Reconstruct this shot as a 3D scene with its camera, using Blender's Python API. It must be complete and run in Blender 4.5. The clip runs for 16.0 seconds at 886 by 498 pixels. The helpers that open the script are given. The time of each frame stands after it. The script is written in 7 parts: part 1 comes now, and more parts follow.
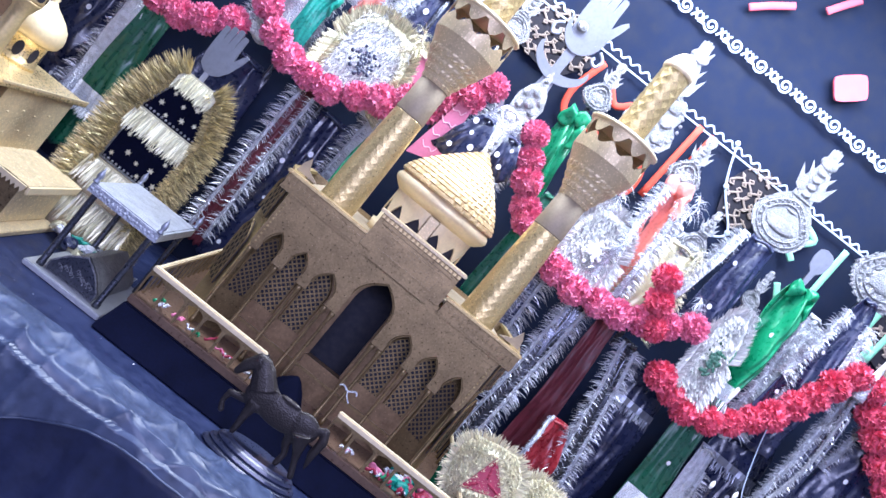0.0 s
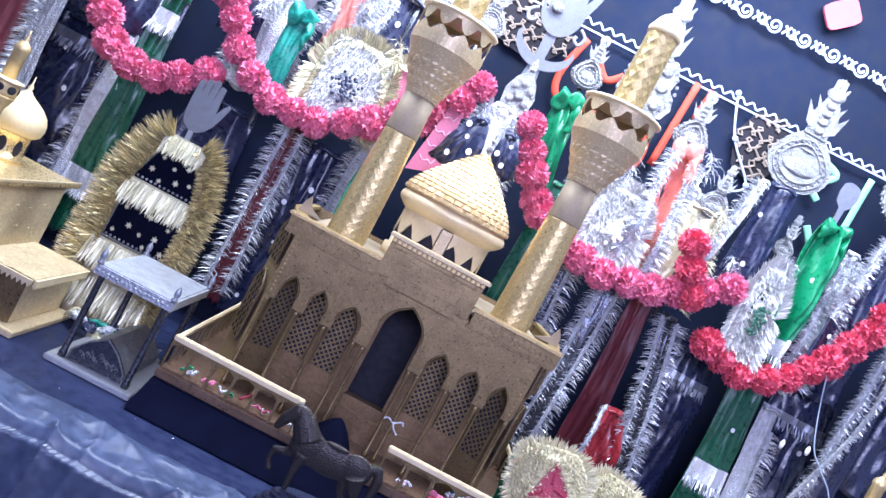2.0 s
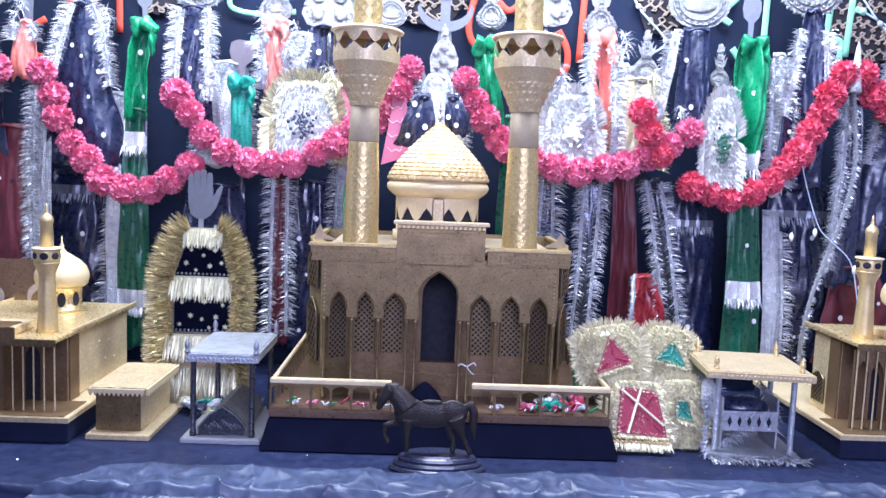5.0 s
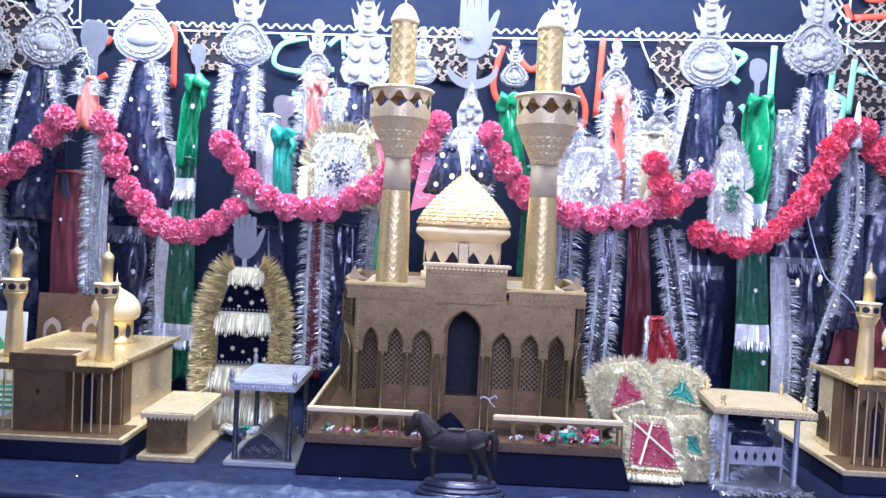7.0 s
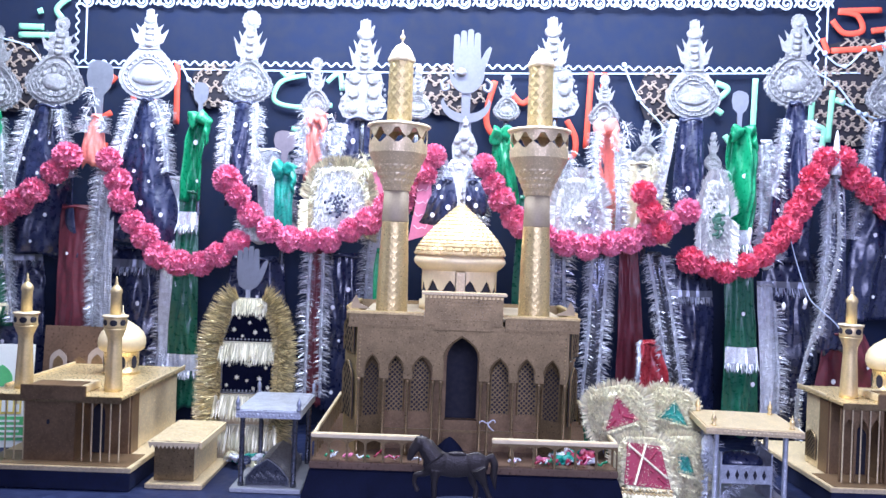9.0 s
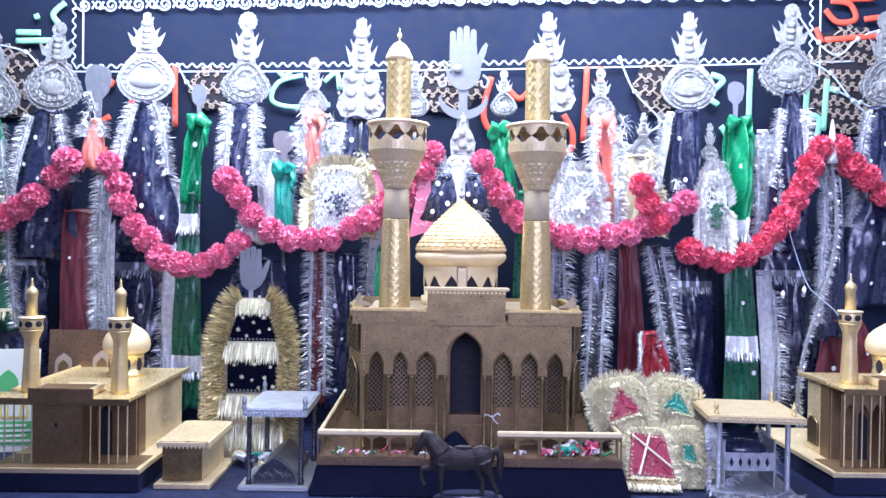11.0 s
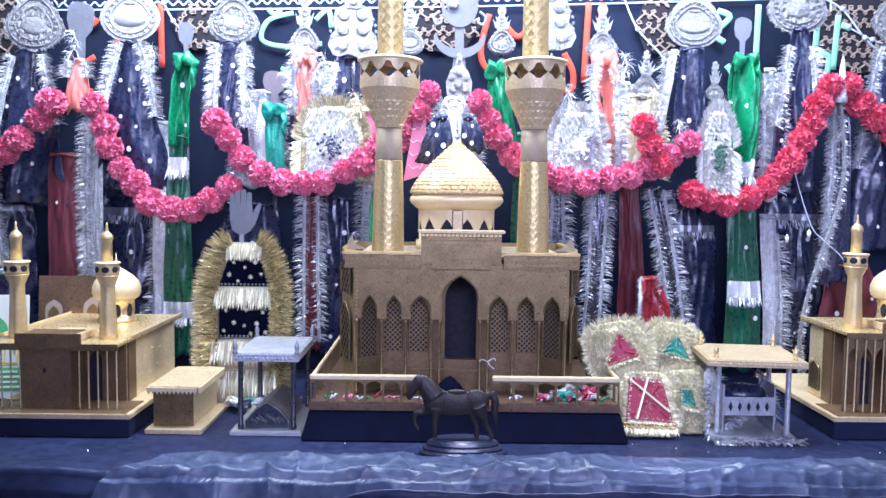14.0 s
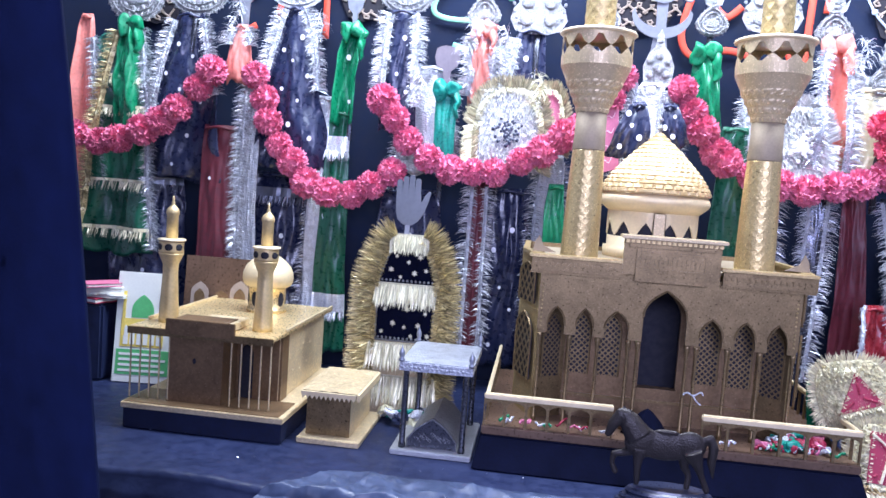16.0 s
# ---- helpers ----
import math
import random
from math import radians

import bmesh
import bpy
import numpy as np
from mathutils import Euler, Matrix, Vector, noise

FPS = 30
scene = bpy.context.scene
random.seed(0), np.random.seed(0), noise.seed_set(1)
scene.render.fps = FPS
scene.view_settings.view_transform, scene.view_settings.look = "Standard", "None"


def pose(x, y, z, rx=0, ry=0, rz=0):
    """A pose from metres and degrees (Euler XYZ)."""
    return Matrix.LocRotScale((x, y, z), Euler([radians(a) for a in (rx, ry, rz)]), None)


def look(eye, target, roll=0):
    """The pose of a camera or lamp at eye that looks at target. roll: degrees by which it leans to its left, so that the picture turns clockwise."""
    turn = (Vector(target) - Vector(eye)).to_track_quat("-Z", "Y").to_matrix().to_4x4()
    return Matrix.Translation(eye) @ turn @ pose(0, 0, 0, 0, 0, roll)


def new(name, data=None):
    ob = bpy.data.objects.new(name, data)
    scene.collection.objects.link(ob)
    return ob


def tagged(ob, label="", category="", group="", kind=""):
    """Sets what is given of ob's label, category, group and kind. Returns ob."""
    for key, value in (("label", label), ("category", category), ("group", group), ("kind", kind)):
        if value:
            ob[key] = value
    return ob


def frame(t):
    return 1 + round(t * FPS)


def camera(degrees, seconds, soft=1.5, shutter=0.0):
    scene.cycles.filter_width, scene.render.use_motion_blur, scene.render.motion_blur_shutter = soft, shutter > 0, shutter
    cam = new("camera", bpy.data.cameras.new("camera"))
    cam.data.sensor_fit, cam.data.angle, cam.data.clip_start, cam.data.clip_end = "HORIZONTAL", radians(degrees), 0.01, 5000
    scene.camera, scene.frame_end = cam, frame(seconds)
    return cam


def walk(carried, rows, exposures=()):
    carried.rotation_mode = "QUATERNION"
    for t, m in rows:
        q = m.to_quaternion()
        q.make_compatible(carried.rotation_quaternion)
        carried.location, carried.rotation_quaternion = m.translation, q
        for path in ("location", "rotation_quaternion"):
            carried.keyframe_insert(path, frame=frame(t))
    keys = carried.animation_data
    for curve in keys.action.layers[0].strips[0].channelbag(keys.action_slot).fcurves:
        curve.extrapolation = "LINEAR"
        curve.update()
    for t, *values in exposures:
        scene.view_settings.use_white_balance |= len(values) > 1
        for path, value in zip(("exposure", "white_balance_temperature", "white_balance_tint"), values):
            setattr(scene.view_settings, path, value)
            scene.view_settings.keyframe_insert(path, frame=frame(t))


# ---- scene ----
cam = camera(59.7, 16.0)
PATH = [
    (0, (-0.063, 0.303, 1.383), (0.073, 2.297, 1.314), 39.6),
    (0.5, (-0.04, 0.328, 1.391), (0.051, 2.324, 1.306), 44.8),
    (1, (-0.051, 0.355, 1.39), (0.002, 2.352, 1.307), 47.5),
    (1.5, (-0.077, 0.358, 1.381), (0.001, 2.355, 1.308), 45.9),
    (2, (-0.065, 0.346, 1.398), (0.022, 2.342, 1.311), 28.4),
    (2.5, (-0.05, 0.364, 1.405), (0.096, 2.351, 1.237), 14.0),
    (3, (-0.042, 0.38, 1.406), (0.129, 2.359, 1.17), 4.2),
    (5.5, (-0.037, 0.035, 1.425), (0.002, 2.027, 1.245), 2.3),
    (6, (-0.05, 0.006, 1.418), (-0.031, 1.999, 1.247), 2.3),
    (6.5, (-0.039, -0.03, 1.42), (-0.044, 1.965, 1.285), 2.5),
    (7, (-0.048, -0.05, 1.427), (-0.056, 1.949, 1.348), 2.8),
    (7.5, (-0.059, -0.073, 1.435), (-0.068, 1.927, 1.391), 3.4),
    (8, (-0.066, -0.097, 1.438), (-0.073, 1.903, 1.429), 3.1),
    (8.5, (-0.068, -0.104, 1.435), (-0.069, 1.896, 1.427), 2.6),
    (9, (-0.063, -0.119, 1.436), (-0.053, 1.881, 1.426), 2.1),
    (11.5, (-0.074, -0.133, 1.43), (-0.057, 1.867, 1.41), 0.7),
    (12, (-0.069, -0.12, 1.427), (-0.05, 1.88, 1.4), 0.6),
    (12.5, (-0.055, -0.107, 1.423), (-0.035, 1.892, 1.374), 0.5),
    (13, (-0.037, -0.096, 1.414), (-0.013, 1.902, 1.325), 0.4),
    (13.5, (-0.033, -0.085, 1.409), (-0.016, 1.911, 1.29), 0.4),
    (14, (-0.05, -0.08, 1.405), (-0.04, 1.915, 1.266), 0.7),
    (14.5, (-0.078, -0.053, 1.394), (-0.168, 1.939, 1.233), 1.0),
    (15, (-0.143, 0.011, 1.408), (-0.336, 1.995, 1.241), 2.3),
    (15.5, (-0.211, 0.097, 1.393), (-0.42, 2.079, 1.23), 3.1),
    (16, (-0.267, 0.17, 1.39), (-0.513, 2.148, 1.231), 4.1),
]
walk(cam, [(t, look(eye, target, roll)) for t, eye, target, roll in PATH])


# ---- light ----
world = bpy.data.worlds.new("room_air")
world.use_nodes = True
world.node_tree.nodes["Background"].inputs[0].default_value = (0.42, 0.52, 0.95, 1)
world.node_tree.nodes["Background"].inputs[1].default_value = 0.05
scene.world = world


def area(name, at, target, sx, sy, power, color):
    d = bpy.data.lights.new(name, "AREA")
    d.shape, d.size, d.size_y, d.energy, d.color = "RECTANGLE", sx, sy, power, color
    ob = new(name, d)
    ob.matrix_world = look(at, target)
    return ob


area("display_light", (-0.12, 1.84, 2.64), (-0.12, 1.96, 1.2), 2.4, 0.45, 140, (0.71, 0.80, 1.0))
area("room_light", (0.2, -1.9, 2.2), (0.1, 1.8, 1.0), 2.4, 1.0, 150, (0.53, 0.565, 0.97))

# ---- materials ----


def mat(name, color, rough=0.6, metal=0.0, var=0.12, scale=8.0, bump=0.15, bscale=60.0, dist=0.003, sheen=0.0, voronoi=False, dots=None, coat=0.0, tint=None, spec=0.5, island=0.0, glitter=0.0, gscale=420.0):
    m = bpy.data.materials.new(name)
    m.use_nodes = True
    nt = m.node_tree
    b = nt.nodes["Principled BSDF"]
    b.inputs["Roughness"].default_value = rough
    b.inputs["Metallic"].default_value = metal
    b.inputs["Coat Weight"].default_value = coat
    b.inputs["Specular IOR Level"].default_value = spec
    if sheen:
        b.inputs["Sheen Weight"].default_value = sheen
    co = nt.nodes.new("ShaderNodeTexCoord")
    n1 = nt.nodes.new("ShaderNodeTexNoise")
    n1.inputs["Scale"].default_value, n1.inputs["Detail"].default_value = scale, 5
    n2 = nt.nodes.new("ShaderNodeTexNoise")
    n2.inputs["Scale"].default_value, n2.inputs["Detail"].default_value = scale * 9, 3
    for n in (n1, n2):
        nt.links.new(co.outputs["Object"], n.inputs["Vector"])
    mix = nt.nodes.new("ShaderNodeMath")
    mix.operation = "ADD"
    nt.links.new(n1.outputs["Fac"], mix.inputs[0])
    nt.links.new(n2.outputs["Fac"], mix.inputs[1])
    ramp = nt.nodes.new("ShaderNodeMapRange")
    ramp.inputs[1].default_value, ramp.inputs[2].default_value = 0.6, 1.4
    nt.links.new(mix.outputs[0], ramp.inputs[0])
    cm = nt.nodes.new("ShaderNodeMix")
    cm.data_type = "RGBA"
    lo = [max(0.0, c * (1 - var)) for c in color]
    hi = [min(1.0, c * (1 + var)) for c in (tint or color)]
    cm.inputs[6].default_value, cm.inputs[7].default_value = (*lo, 1), (*hi, 1)
    nt.links.new(ramp.outputs[0], cm.inputs[0])
    out = cm.outputs[2]
    if island:
        geo = nt.nodes.new("ShaderNodeNewGeometry")
        lift = nt.nodes.new("ShaderNodeMapRange")
        lift.inputs[3].default_value, lift.inputs[4].default_value = 1 - island, 1.0
        nt.links.new(geo.outputs["Random Per Island"], lift.inputs[0])
        mul = nt.nodes.new("ShaderNodeVectorMath")
        mul.operation = "SCALE"
        nt.links.new(out, mul.inputs[0])
        nt.links.new(lift.outputs[0], mul.inputs["Scale"])
        out = mul.outputs[0]
    spark = None
    if glitter:
        vo = nt.nodes.new("ShaderNodeTexVoronoi")
        vo.inputs["Scale"].default_value = gscale
        nt.links.new(co.outputs["Object"], vo.inputs["Vector"])
        sep = nt.nodes.new("ShaderNodeSeparateColor")
        nt.links.new(vo.outputs["Color"], sep.inputs[0])
        spark = nt.nodes.new("ShaderNodeMapRange")
        spark.inputs[1].default_value, spark.inputs[2].default_value = 1 - glitter, 1.0
        nt.links.new(sep.outputs[0], spark.inputs[0])
        gm = nt.nodes.new("ShaderNodeMix")
        gm.data_type = "RGBA"
        gm.inputs[7].default_value = (*[min(0.95, c * 1.45 + 0.02) for c in color], 1)
        nt.links.new(spark.outputs[0], gm.inputs[0])
        nt.links.new(out, gm.inputs[6])
        out = gm.outputs[2]
    nt.links.new(out, b.inputs["Base Color"])
    rr = nt.nodes.new("ShaderNodeMapRange")
    rr.inputs[1].default_value, rr.inputs[2].default_value = 0.3, 0.7
    rr.inputs[3].default_value, rr.inputs[4].default_value = max(0.05, rough - 0.1), min(1, rough + 0.12)
    nt.links.new(n2.outputs["Fac"], rr.inputs[0])
    nt.links.new(rr.outputs[0], b.inputs["Roughness"])
    if bump:
        t = nt.nodes.new("ShaderNodeTexVoronoi" if voronoi else "ShaderNodeTexNoise")
        t.inputs["Scale"].default_value = bscale
        nt.links.new(co.outputs["Object"], t.inputs["Vector"])
        bp = nt.nodes.new("ShaderNodeBump")
        bp.inputs["Strength"].default_value, bp.inputs["Distance"].default_value = bump, dist
        nt.links.new(t.outputs["Distance" if voronoi else "Fac"], bp.inputs["Height"])
        nt.links.new(bp.outputs["Normal"], b.inputs["Normal"])
    return m


GOLD = mat("embossed_gold_card", (0.46, 0.34, 0.16), 0.42, 0.7, 0.3, 22, 0.25, 380, 0.0008, voronoi=True, glitter=0.2, gscale=400)
GOLD_DULL = mat("brown_gold_card", (0.235, 0.164, 0.080), 0.36, 0.65, 0.35, 26, 0.22, 420, 0.0007, voronoi=True, glitter=0.05, gscale=520)
MINARET_GOLD = mat("embossed_yellow_gold_foil", (0.54, 0.41, 0.19), 0.36, 0.6, 0.2, 20, 0.25, 300, 0.0015, voronoi=True, glitter=0.15, gscale=520)
BRASS = mat("brass_foil", (0.66, 0.50, 0.25), 0.42, 0.55, 0.2, 24, 0.25, 200, 0.001)
PAD = mat("cream_tinsel_pile", (0.98, 0.82, 0.56), 0.34, 0.15, 0.2, 60, 0, 60, island=0.36)
SOFT = mat("white_tinsel_lace", (0.78, 0.775, 0.76), 0.4, 0.12, 0.1, 60, 0, 60, island=0.4)
ROOF_SILVER = mat("stamped_grey_silver", (0.42, 0.44, 0.48), 0.4, 0.5, 0.4, 40, 0.6, 210, 0.002, voronoi=True)
CURTAIN = mat("matt_navy_curtain", (0.005, 0.0085, 0.034), 0.95, 0, 0.3, 4, 0.2, 200, 0.001, spec=0.05)
GOLD_PALE = mat("pale_gold_foil", (0.78, 0.63, 0.38), 0.5, 0.3, 0.12, 16, 0.25, 120, 0.002)
GOLD_MID = mat("dull_pale_gold_card", (0.56, 0.44, 0.26), 0.45, 0.4, 0.18, 20, 0.25, 300, 0.001, glitter=0.15)
COLLAR_GOLD = mat("dull_grey_gold_card", (0.34, 0.27, 0.18), 0.62, 0.3, 0.25, 20, 0.25, 300, 0.001)
DOME_GOLD = mat("dome_gold_foil", (0.64, 0.47, 0.245), 0.36, 0.55, 0.16, 18, 0.2, 160, 0.001)
# satin made paler to carry the overhead light on the table top
SATIN = mat("navy_blue_satin", (0.042, 0.058, 0.110), 0.40, 0, 0.45, 5, 0.2, 14, 0.006, spec=0.45)
GOLD_WARM = mat("gold_foil", (0.70, 0.53, 0.27), 0.32, 0.62, 0.2, 18, 0.35, 190, 0.002, voronoi=True, glitter=0.15, gscale=480)
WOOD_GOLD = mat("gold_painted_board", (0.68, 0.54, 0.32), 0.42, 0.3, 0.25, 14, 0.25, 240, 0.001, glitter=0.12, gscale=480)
RAIL = mat("cream_gold_rail", (0.80, 0.66, 0.42), 0.4, 0.3, 0.1, 20, 0.1, 90, 0.001)
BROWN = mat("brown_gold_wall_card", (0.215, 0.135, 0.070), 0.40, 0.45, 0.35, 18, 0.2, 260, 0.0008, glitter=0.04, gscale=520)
# near-black that paints the shade inside openings
DARK = mat("opening_shade", (0.012, 0.012, 0.022), 0.8, 0, 0.2)
SILVER = mat("embossed_silver_sheet", (0.285, 0.29, 0.305), 0.34, 0.64, 0.4, 60, 0.8, 420, 0.003, voronoi=True, glitter=0.15, gscale=360)
SILVER_BRIGHT = mat("bright_silver_sheet", (0.42, 0.43, 0.45), 0.38, 0.5, 0.2, 40, 0.5, 330, 0.002, voronoi=True)
STEEL = mat("dull_steel_plate", (0.30, 0.32, 0.37), 0.45, 0.7, 0.15, 12, 0.2, 60, 0.001)
STEEL_DARK = mat("dark_steel", (0.085, 0.09, 0.11), 0.3, 0.8, 0.15, 20, 0.1, 90, 0.001)
ROSE_STEEL = mat("pinkish_steel", (0.22, 0.19, 0.21), 0.5, 0.5, 0.2, 12, 0.15, 60, 0.001)
PALM_STEEL = mat("grey_steel_sheet", (0.17, 0.18, 0.205), 0.5, 0.5, 0.2, 14, 0.2, 60, 0.001)
FLOOR_BROWN = mat("red_brown_board", (0.14, 0.084, 0.054), 0.34, 0.2, 0.35, 14, 0.3, 180, 0.001)
TINSEL = mat("silver_tinsel", (0.80, 0.83, 0.88), 0.28, 0.45, 0.12, 60, 0, 60, island=0.72)
LACE = mat("silver_lace_ribbon", (0.62, 0.65, 0.71), 0.4, 0.4, 0.4, 70, 0.8, 260, 0.004, voronoi=True, island=0.3)
TINSEL_GOLD = mat("gold_tinsel", (0.88, 0.71, 0.36), 0.3, 0.45, 0.2, 60, 0, 60, island=0.72)
TINSEL_CREAM = mat("cream_gold_tinsel", (0.95, 0.85, 0.58), 0.34, 0.35, 0.15, 60, 0, 60, island=0.6)
WHITE = mat("white_lace", (0.63, 0.645, 0.68), 0.5, 0.1, 0.35, 45, 0.8, 220, 0.004, voronoi=True)
NAVY = mat("navy_satin", (0.015, 0.021, 0.058), 0.29, 0, 0.45, 7, 0.35, 40, 0.004, spec=0.7)
NAVY_WALL = mat("navy_wall_cloth", (0.0075, 0.0145, 0.040), 0.85, 0, 0.25, 3, 0.2, 300, 0.001, spec=0.3)
NAVY_TABLE = mat("navy_table_cloth", (0.012, 0.018, 0.052), 0.5, 0, 0.35, 5, 0.35, 40, 0.004, spec=0.25)
PLINTH_NAVY = mat("navy_plinth_cloth", (0.012, 0.017, 0.045), 0.8, 0, 0.4, 12, 0.3, 120, 0.001, spec=0.2)
VELVET = mat("black_velvet", (0.0035, 0.0045, 0.014), 0.85, 0, 0.4, 20, 0.3, 200, 0.001, spec=0.03)
GREEN = mat("green_satin", (0.004, 0.21, 0.09), 0.32, 0, 0.35, 9, 0.25, 45, 0.004)
GREEN_DK = mat("bottle_green_satin", (0.007, 0.085, 0.046), 0.32, 0, 0.4, 9, 0.25, 60, 0.003)
TEAL = mat("teal_satin", (0.008, 0.24, 0.18), 0.34, 0, 0.5, 16, 0.3, 60, 0.003)
SALMON = mat("salmon_satin", (0.82, 0.27, 0.215), 0.35, 0, 0.25, 12, 0.3, 60, 0.003)
RED = mat("dark_red_cloth", (0.105, 0.014, 0.022), 0.5, 0, 0.4, 9, 0.25, 70, 0.002)
RED_SATIN = mat("bright_red_satin", (0.27, 0.022, 0.030), 0.3, 0, 0.4, 10, 0.3, 60, 0.003)
CRIMSON = mat("crimson_cloth", (0.30, 0.016, 0.05), 0.55, 0, 0.2, 20, 0.3, 90, 0.002)
PINK = mat("rose_pink_cloth", (0.56, 0.15, 0.25), 0.55, 0, 0.15, 14, 0.2, 80, 0.002)
PINK_PALE = mat("faded_print", (0.85, 0.52, 0.60), 0.6, 0, 0.1, 20, 0, 60)
POM = mat("pink_tissue_paper", (0.78, 0.06, 0.19), 0.7, 0, 0.3, 30, 0, 60, tint=(0.97, 0.28, 0.40), island=0.2)
POM_RED = mat("red_tissue_paper", (0.76, 0.035, 0.10), 0.7, 0, 0.3, 30, 0, 60, tint=(0.97, 0.16, 0.24), island=0.2)
FOAM_RED = mat("coral_red_foam", (0.76, 0.13, 0.18), 0.7, 0, 0.12, 20, 0.1, 120, 0.001)
ORANGE = mat("orange_foam", (0.88, 0.10, 0.055), 0.7, 0, 0.12, 20, 0.1, 120, 0.001)
MINT = mat("mint_green_foam", (0.30, 0.78, 0.50), 0.7, 0, 0.12, 20, 0.1, 120, 0.001)
BRAID = mat("white_braid", (0.55, 0.66, 0.82), 0.6, 0, 0.1, 50, 0.3, 300, 0.001)
CORD = mat("tan_cord", (0.34, 0.27, 0.22), 0.6, 0, 0.15, 60, 0.4, 400, 0.001)
NET = mat("dark_net", (0.014, 0.012, 0.02), 0.8, 0, 0.3, 60, 0.3, 300, 0.001)
HORSE = mat("blackened_cast_metal", (0.028, 0.022, 0.021), 0.42, 0.4, 0.4, 30, 0.3, 300, 0.002, voronoi=True)
PEDESTAL = mat("dark_blue_lacquer", (0.022, 0.027, 0.055), 0.34, 0.1, 0.2, 20, 0.05, 60, 0.001, coat=0.4)
# kept pale so the added room shell bounces light onto the display
PLASTER = mat("pale_bounce_plaster", (0.62, 0.64, 0.70), 0.9, 0, 0.1, 3, 0.1, 80, 0.001)
FLOOR = mat("floor_tile_grey", (0.22, 0.21, 0.21), 0.5, 0, 0.15, 3, 0.1, 50, 0.001)
PAPER = mat("printed_paper", (0.75, 0.76, 0.70), 0.6, 0, 0.06, 20, 0.05, 60, 0.001)
LEAF_INK = mat("green_print", (0.10, 0.45, 0.16), 0.6, 0, 0.2, 30, 0, 60)
YELLOW_INK = mat("yellow_print", (0.80, 0.62, 0.14), 0.6, 0, 0.2, 30, 0, 60)
WHITE_DOT = mat("white_sequin", (0.85, 0.86, 0.9), 0.4, 0.2, 0.05, 40, 0, 60)
BULB = mat("white_led_bulb", (0.9, 0.9, 0.9), 0.3, 0, 0.02, 40, 0, 60)

# ---- helpers for meshes ----
rng = random.Random(7)


def link(name, bm, material, parent=None, label="", smooth=False):
    me = bpy.data.meshes.new(name)
    bm.normal_update()
    bm.to_mesh(me)
    bm.free()
    for m in material if isinstance(material, (list, tuple)) else (material,):
        me.materials.append(m)
    if smooth:
        for p in me.polygons:
            p.use_smooth = True
    ob = new(name, me)
    if parent is not None:
        ob.parent = parent
    if label:
        ob["label"] = label
    return ob


def part(name, bm, material, parent, label="", smooth=False):
    return link(name, bm, material, parent, label, smooth)


def thing(name, at, label, category, group="", kind=""):
    ob = new(name)
    ob.empty_display_size = 0.02
    ob.location = at
    return tagged(ob, label, category, group, kind)


def box(bm, x0, x1, y0, y1, z0, z1, bevel=0.0):
    vs = [bm.verts.new((x, y, z)) for z in (z0, z1) for y in (y0, y1) for x in (x0, x1)]
    fs = [bm.faces.new([vs[i] for i in f]) for f in ((0, 2, 3, 1), (4, 5, 7, 6), (0, 1, 5, 4), (2, 6, 7, 3), (0, 4, 6, 2), (1, 3, 7, 5))]
    if bevel:
        es = list({e for f in fs for e in f.edges})
        bmesh.ops.bevel(bm, geom=es, offset=bevel, segments=2, affect="EDGES")
    return bm


def boxes(*args, bevel=0.0):
    bm = bmesh.new()
    for a in args:
        box(bm, *a, bevel=bevel)
    return bm


def lathe(bm, profile, seg=32, relief=None, cx=0.0, cy=0.0, turn=0.0):
    """Profile of (radius, z) turned about the upright through (cx, cy); relief(angle, v, z) is added to the radius."""
    rings = []
    for j, (r, z) in enumerate(profile):
        ring = []
        for i in range(seg):
            a = 2 * math.pi * i / seg + turn
            rr = r + (relief(a, j / (len(profile) - 1), z) if relief else 0)
            ring.append(bm.verts.new((cx + rr * math.cos(a), cy + rr * math.sin(a), z)))
        rings.append(ring)
    for lo, hi in zip(rings, rings[1:]):
        for i in range(seg):
            bm.faces.new((lo[i], lo[(i + 1) % seg], hi[(i + 1) % seg], hi[i]))
    bm.faces.new(rings[0][::-1])
    bm.faces.new(rings[-1])
    return bm


def fine(profile, n):
    """The profile with n even steps between its points."""
    out = []
    for (r0, z0), (r1, z1) in zip(profile, profile[1:]):
        out += [(r0 + (r1 - r0) * k / n, z0 + (z1 - z0) * k / n) for k in range(n)]
    return out + [profile[-1]]


def plate(bm, outline, y0, y1):
    """An outline of (x, z) made into a plate between y0 and y1."""
    f = [bm.verts.new((x, y0, z)) for x, z in outline]
    b = [bm.verts.new((x, y1, z)) for x, z in outline]
    front = bm.faces.new(f)
    back = bm.faces.new(b[::-1])
    n = len(f)
    for i in range(n):
        bm.faces.new((f[i], b[i], b[(i + 1) % n], f[(i + 1) % n]))
    front.normal_update()
    back.normal_update()
    bmesh.ops.triangulate(bm, faces=[front, back], ngon_method="EAR_CLIP")
    bmesh.ops.recalc_face_normals(bm, faces=bm.faces[:])
    return bm


def ogee(x0, x1, zs, zt, n=7):
    """Points of a pointed arch from (x0, zs) over the top (zt) to (x1, zs)."""
    c, w, h = (x0 + x1) / 2, (x1 - x0) / 2, zt - zs
    left = [(x0 + w * (k / n) ** 1.9, zs + h * (k / n) ** 0.82) for k in range(n + 1)]
    left[-1] = (c, zt)
    return left + [(2 * c - x, z) for x, z in left[-2::-1]]


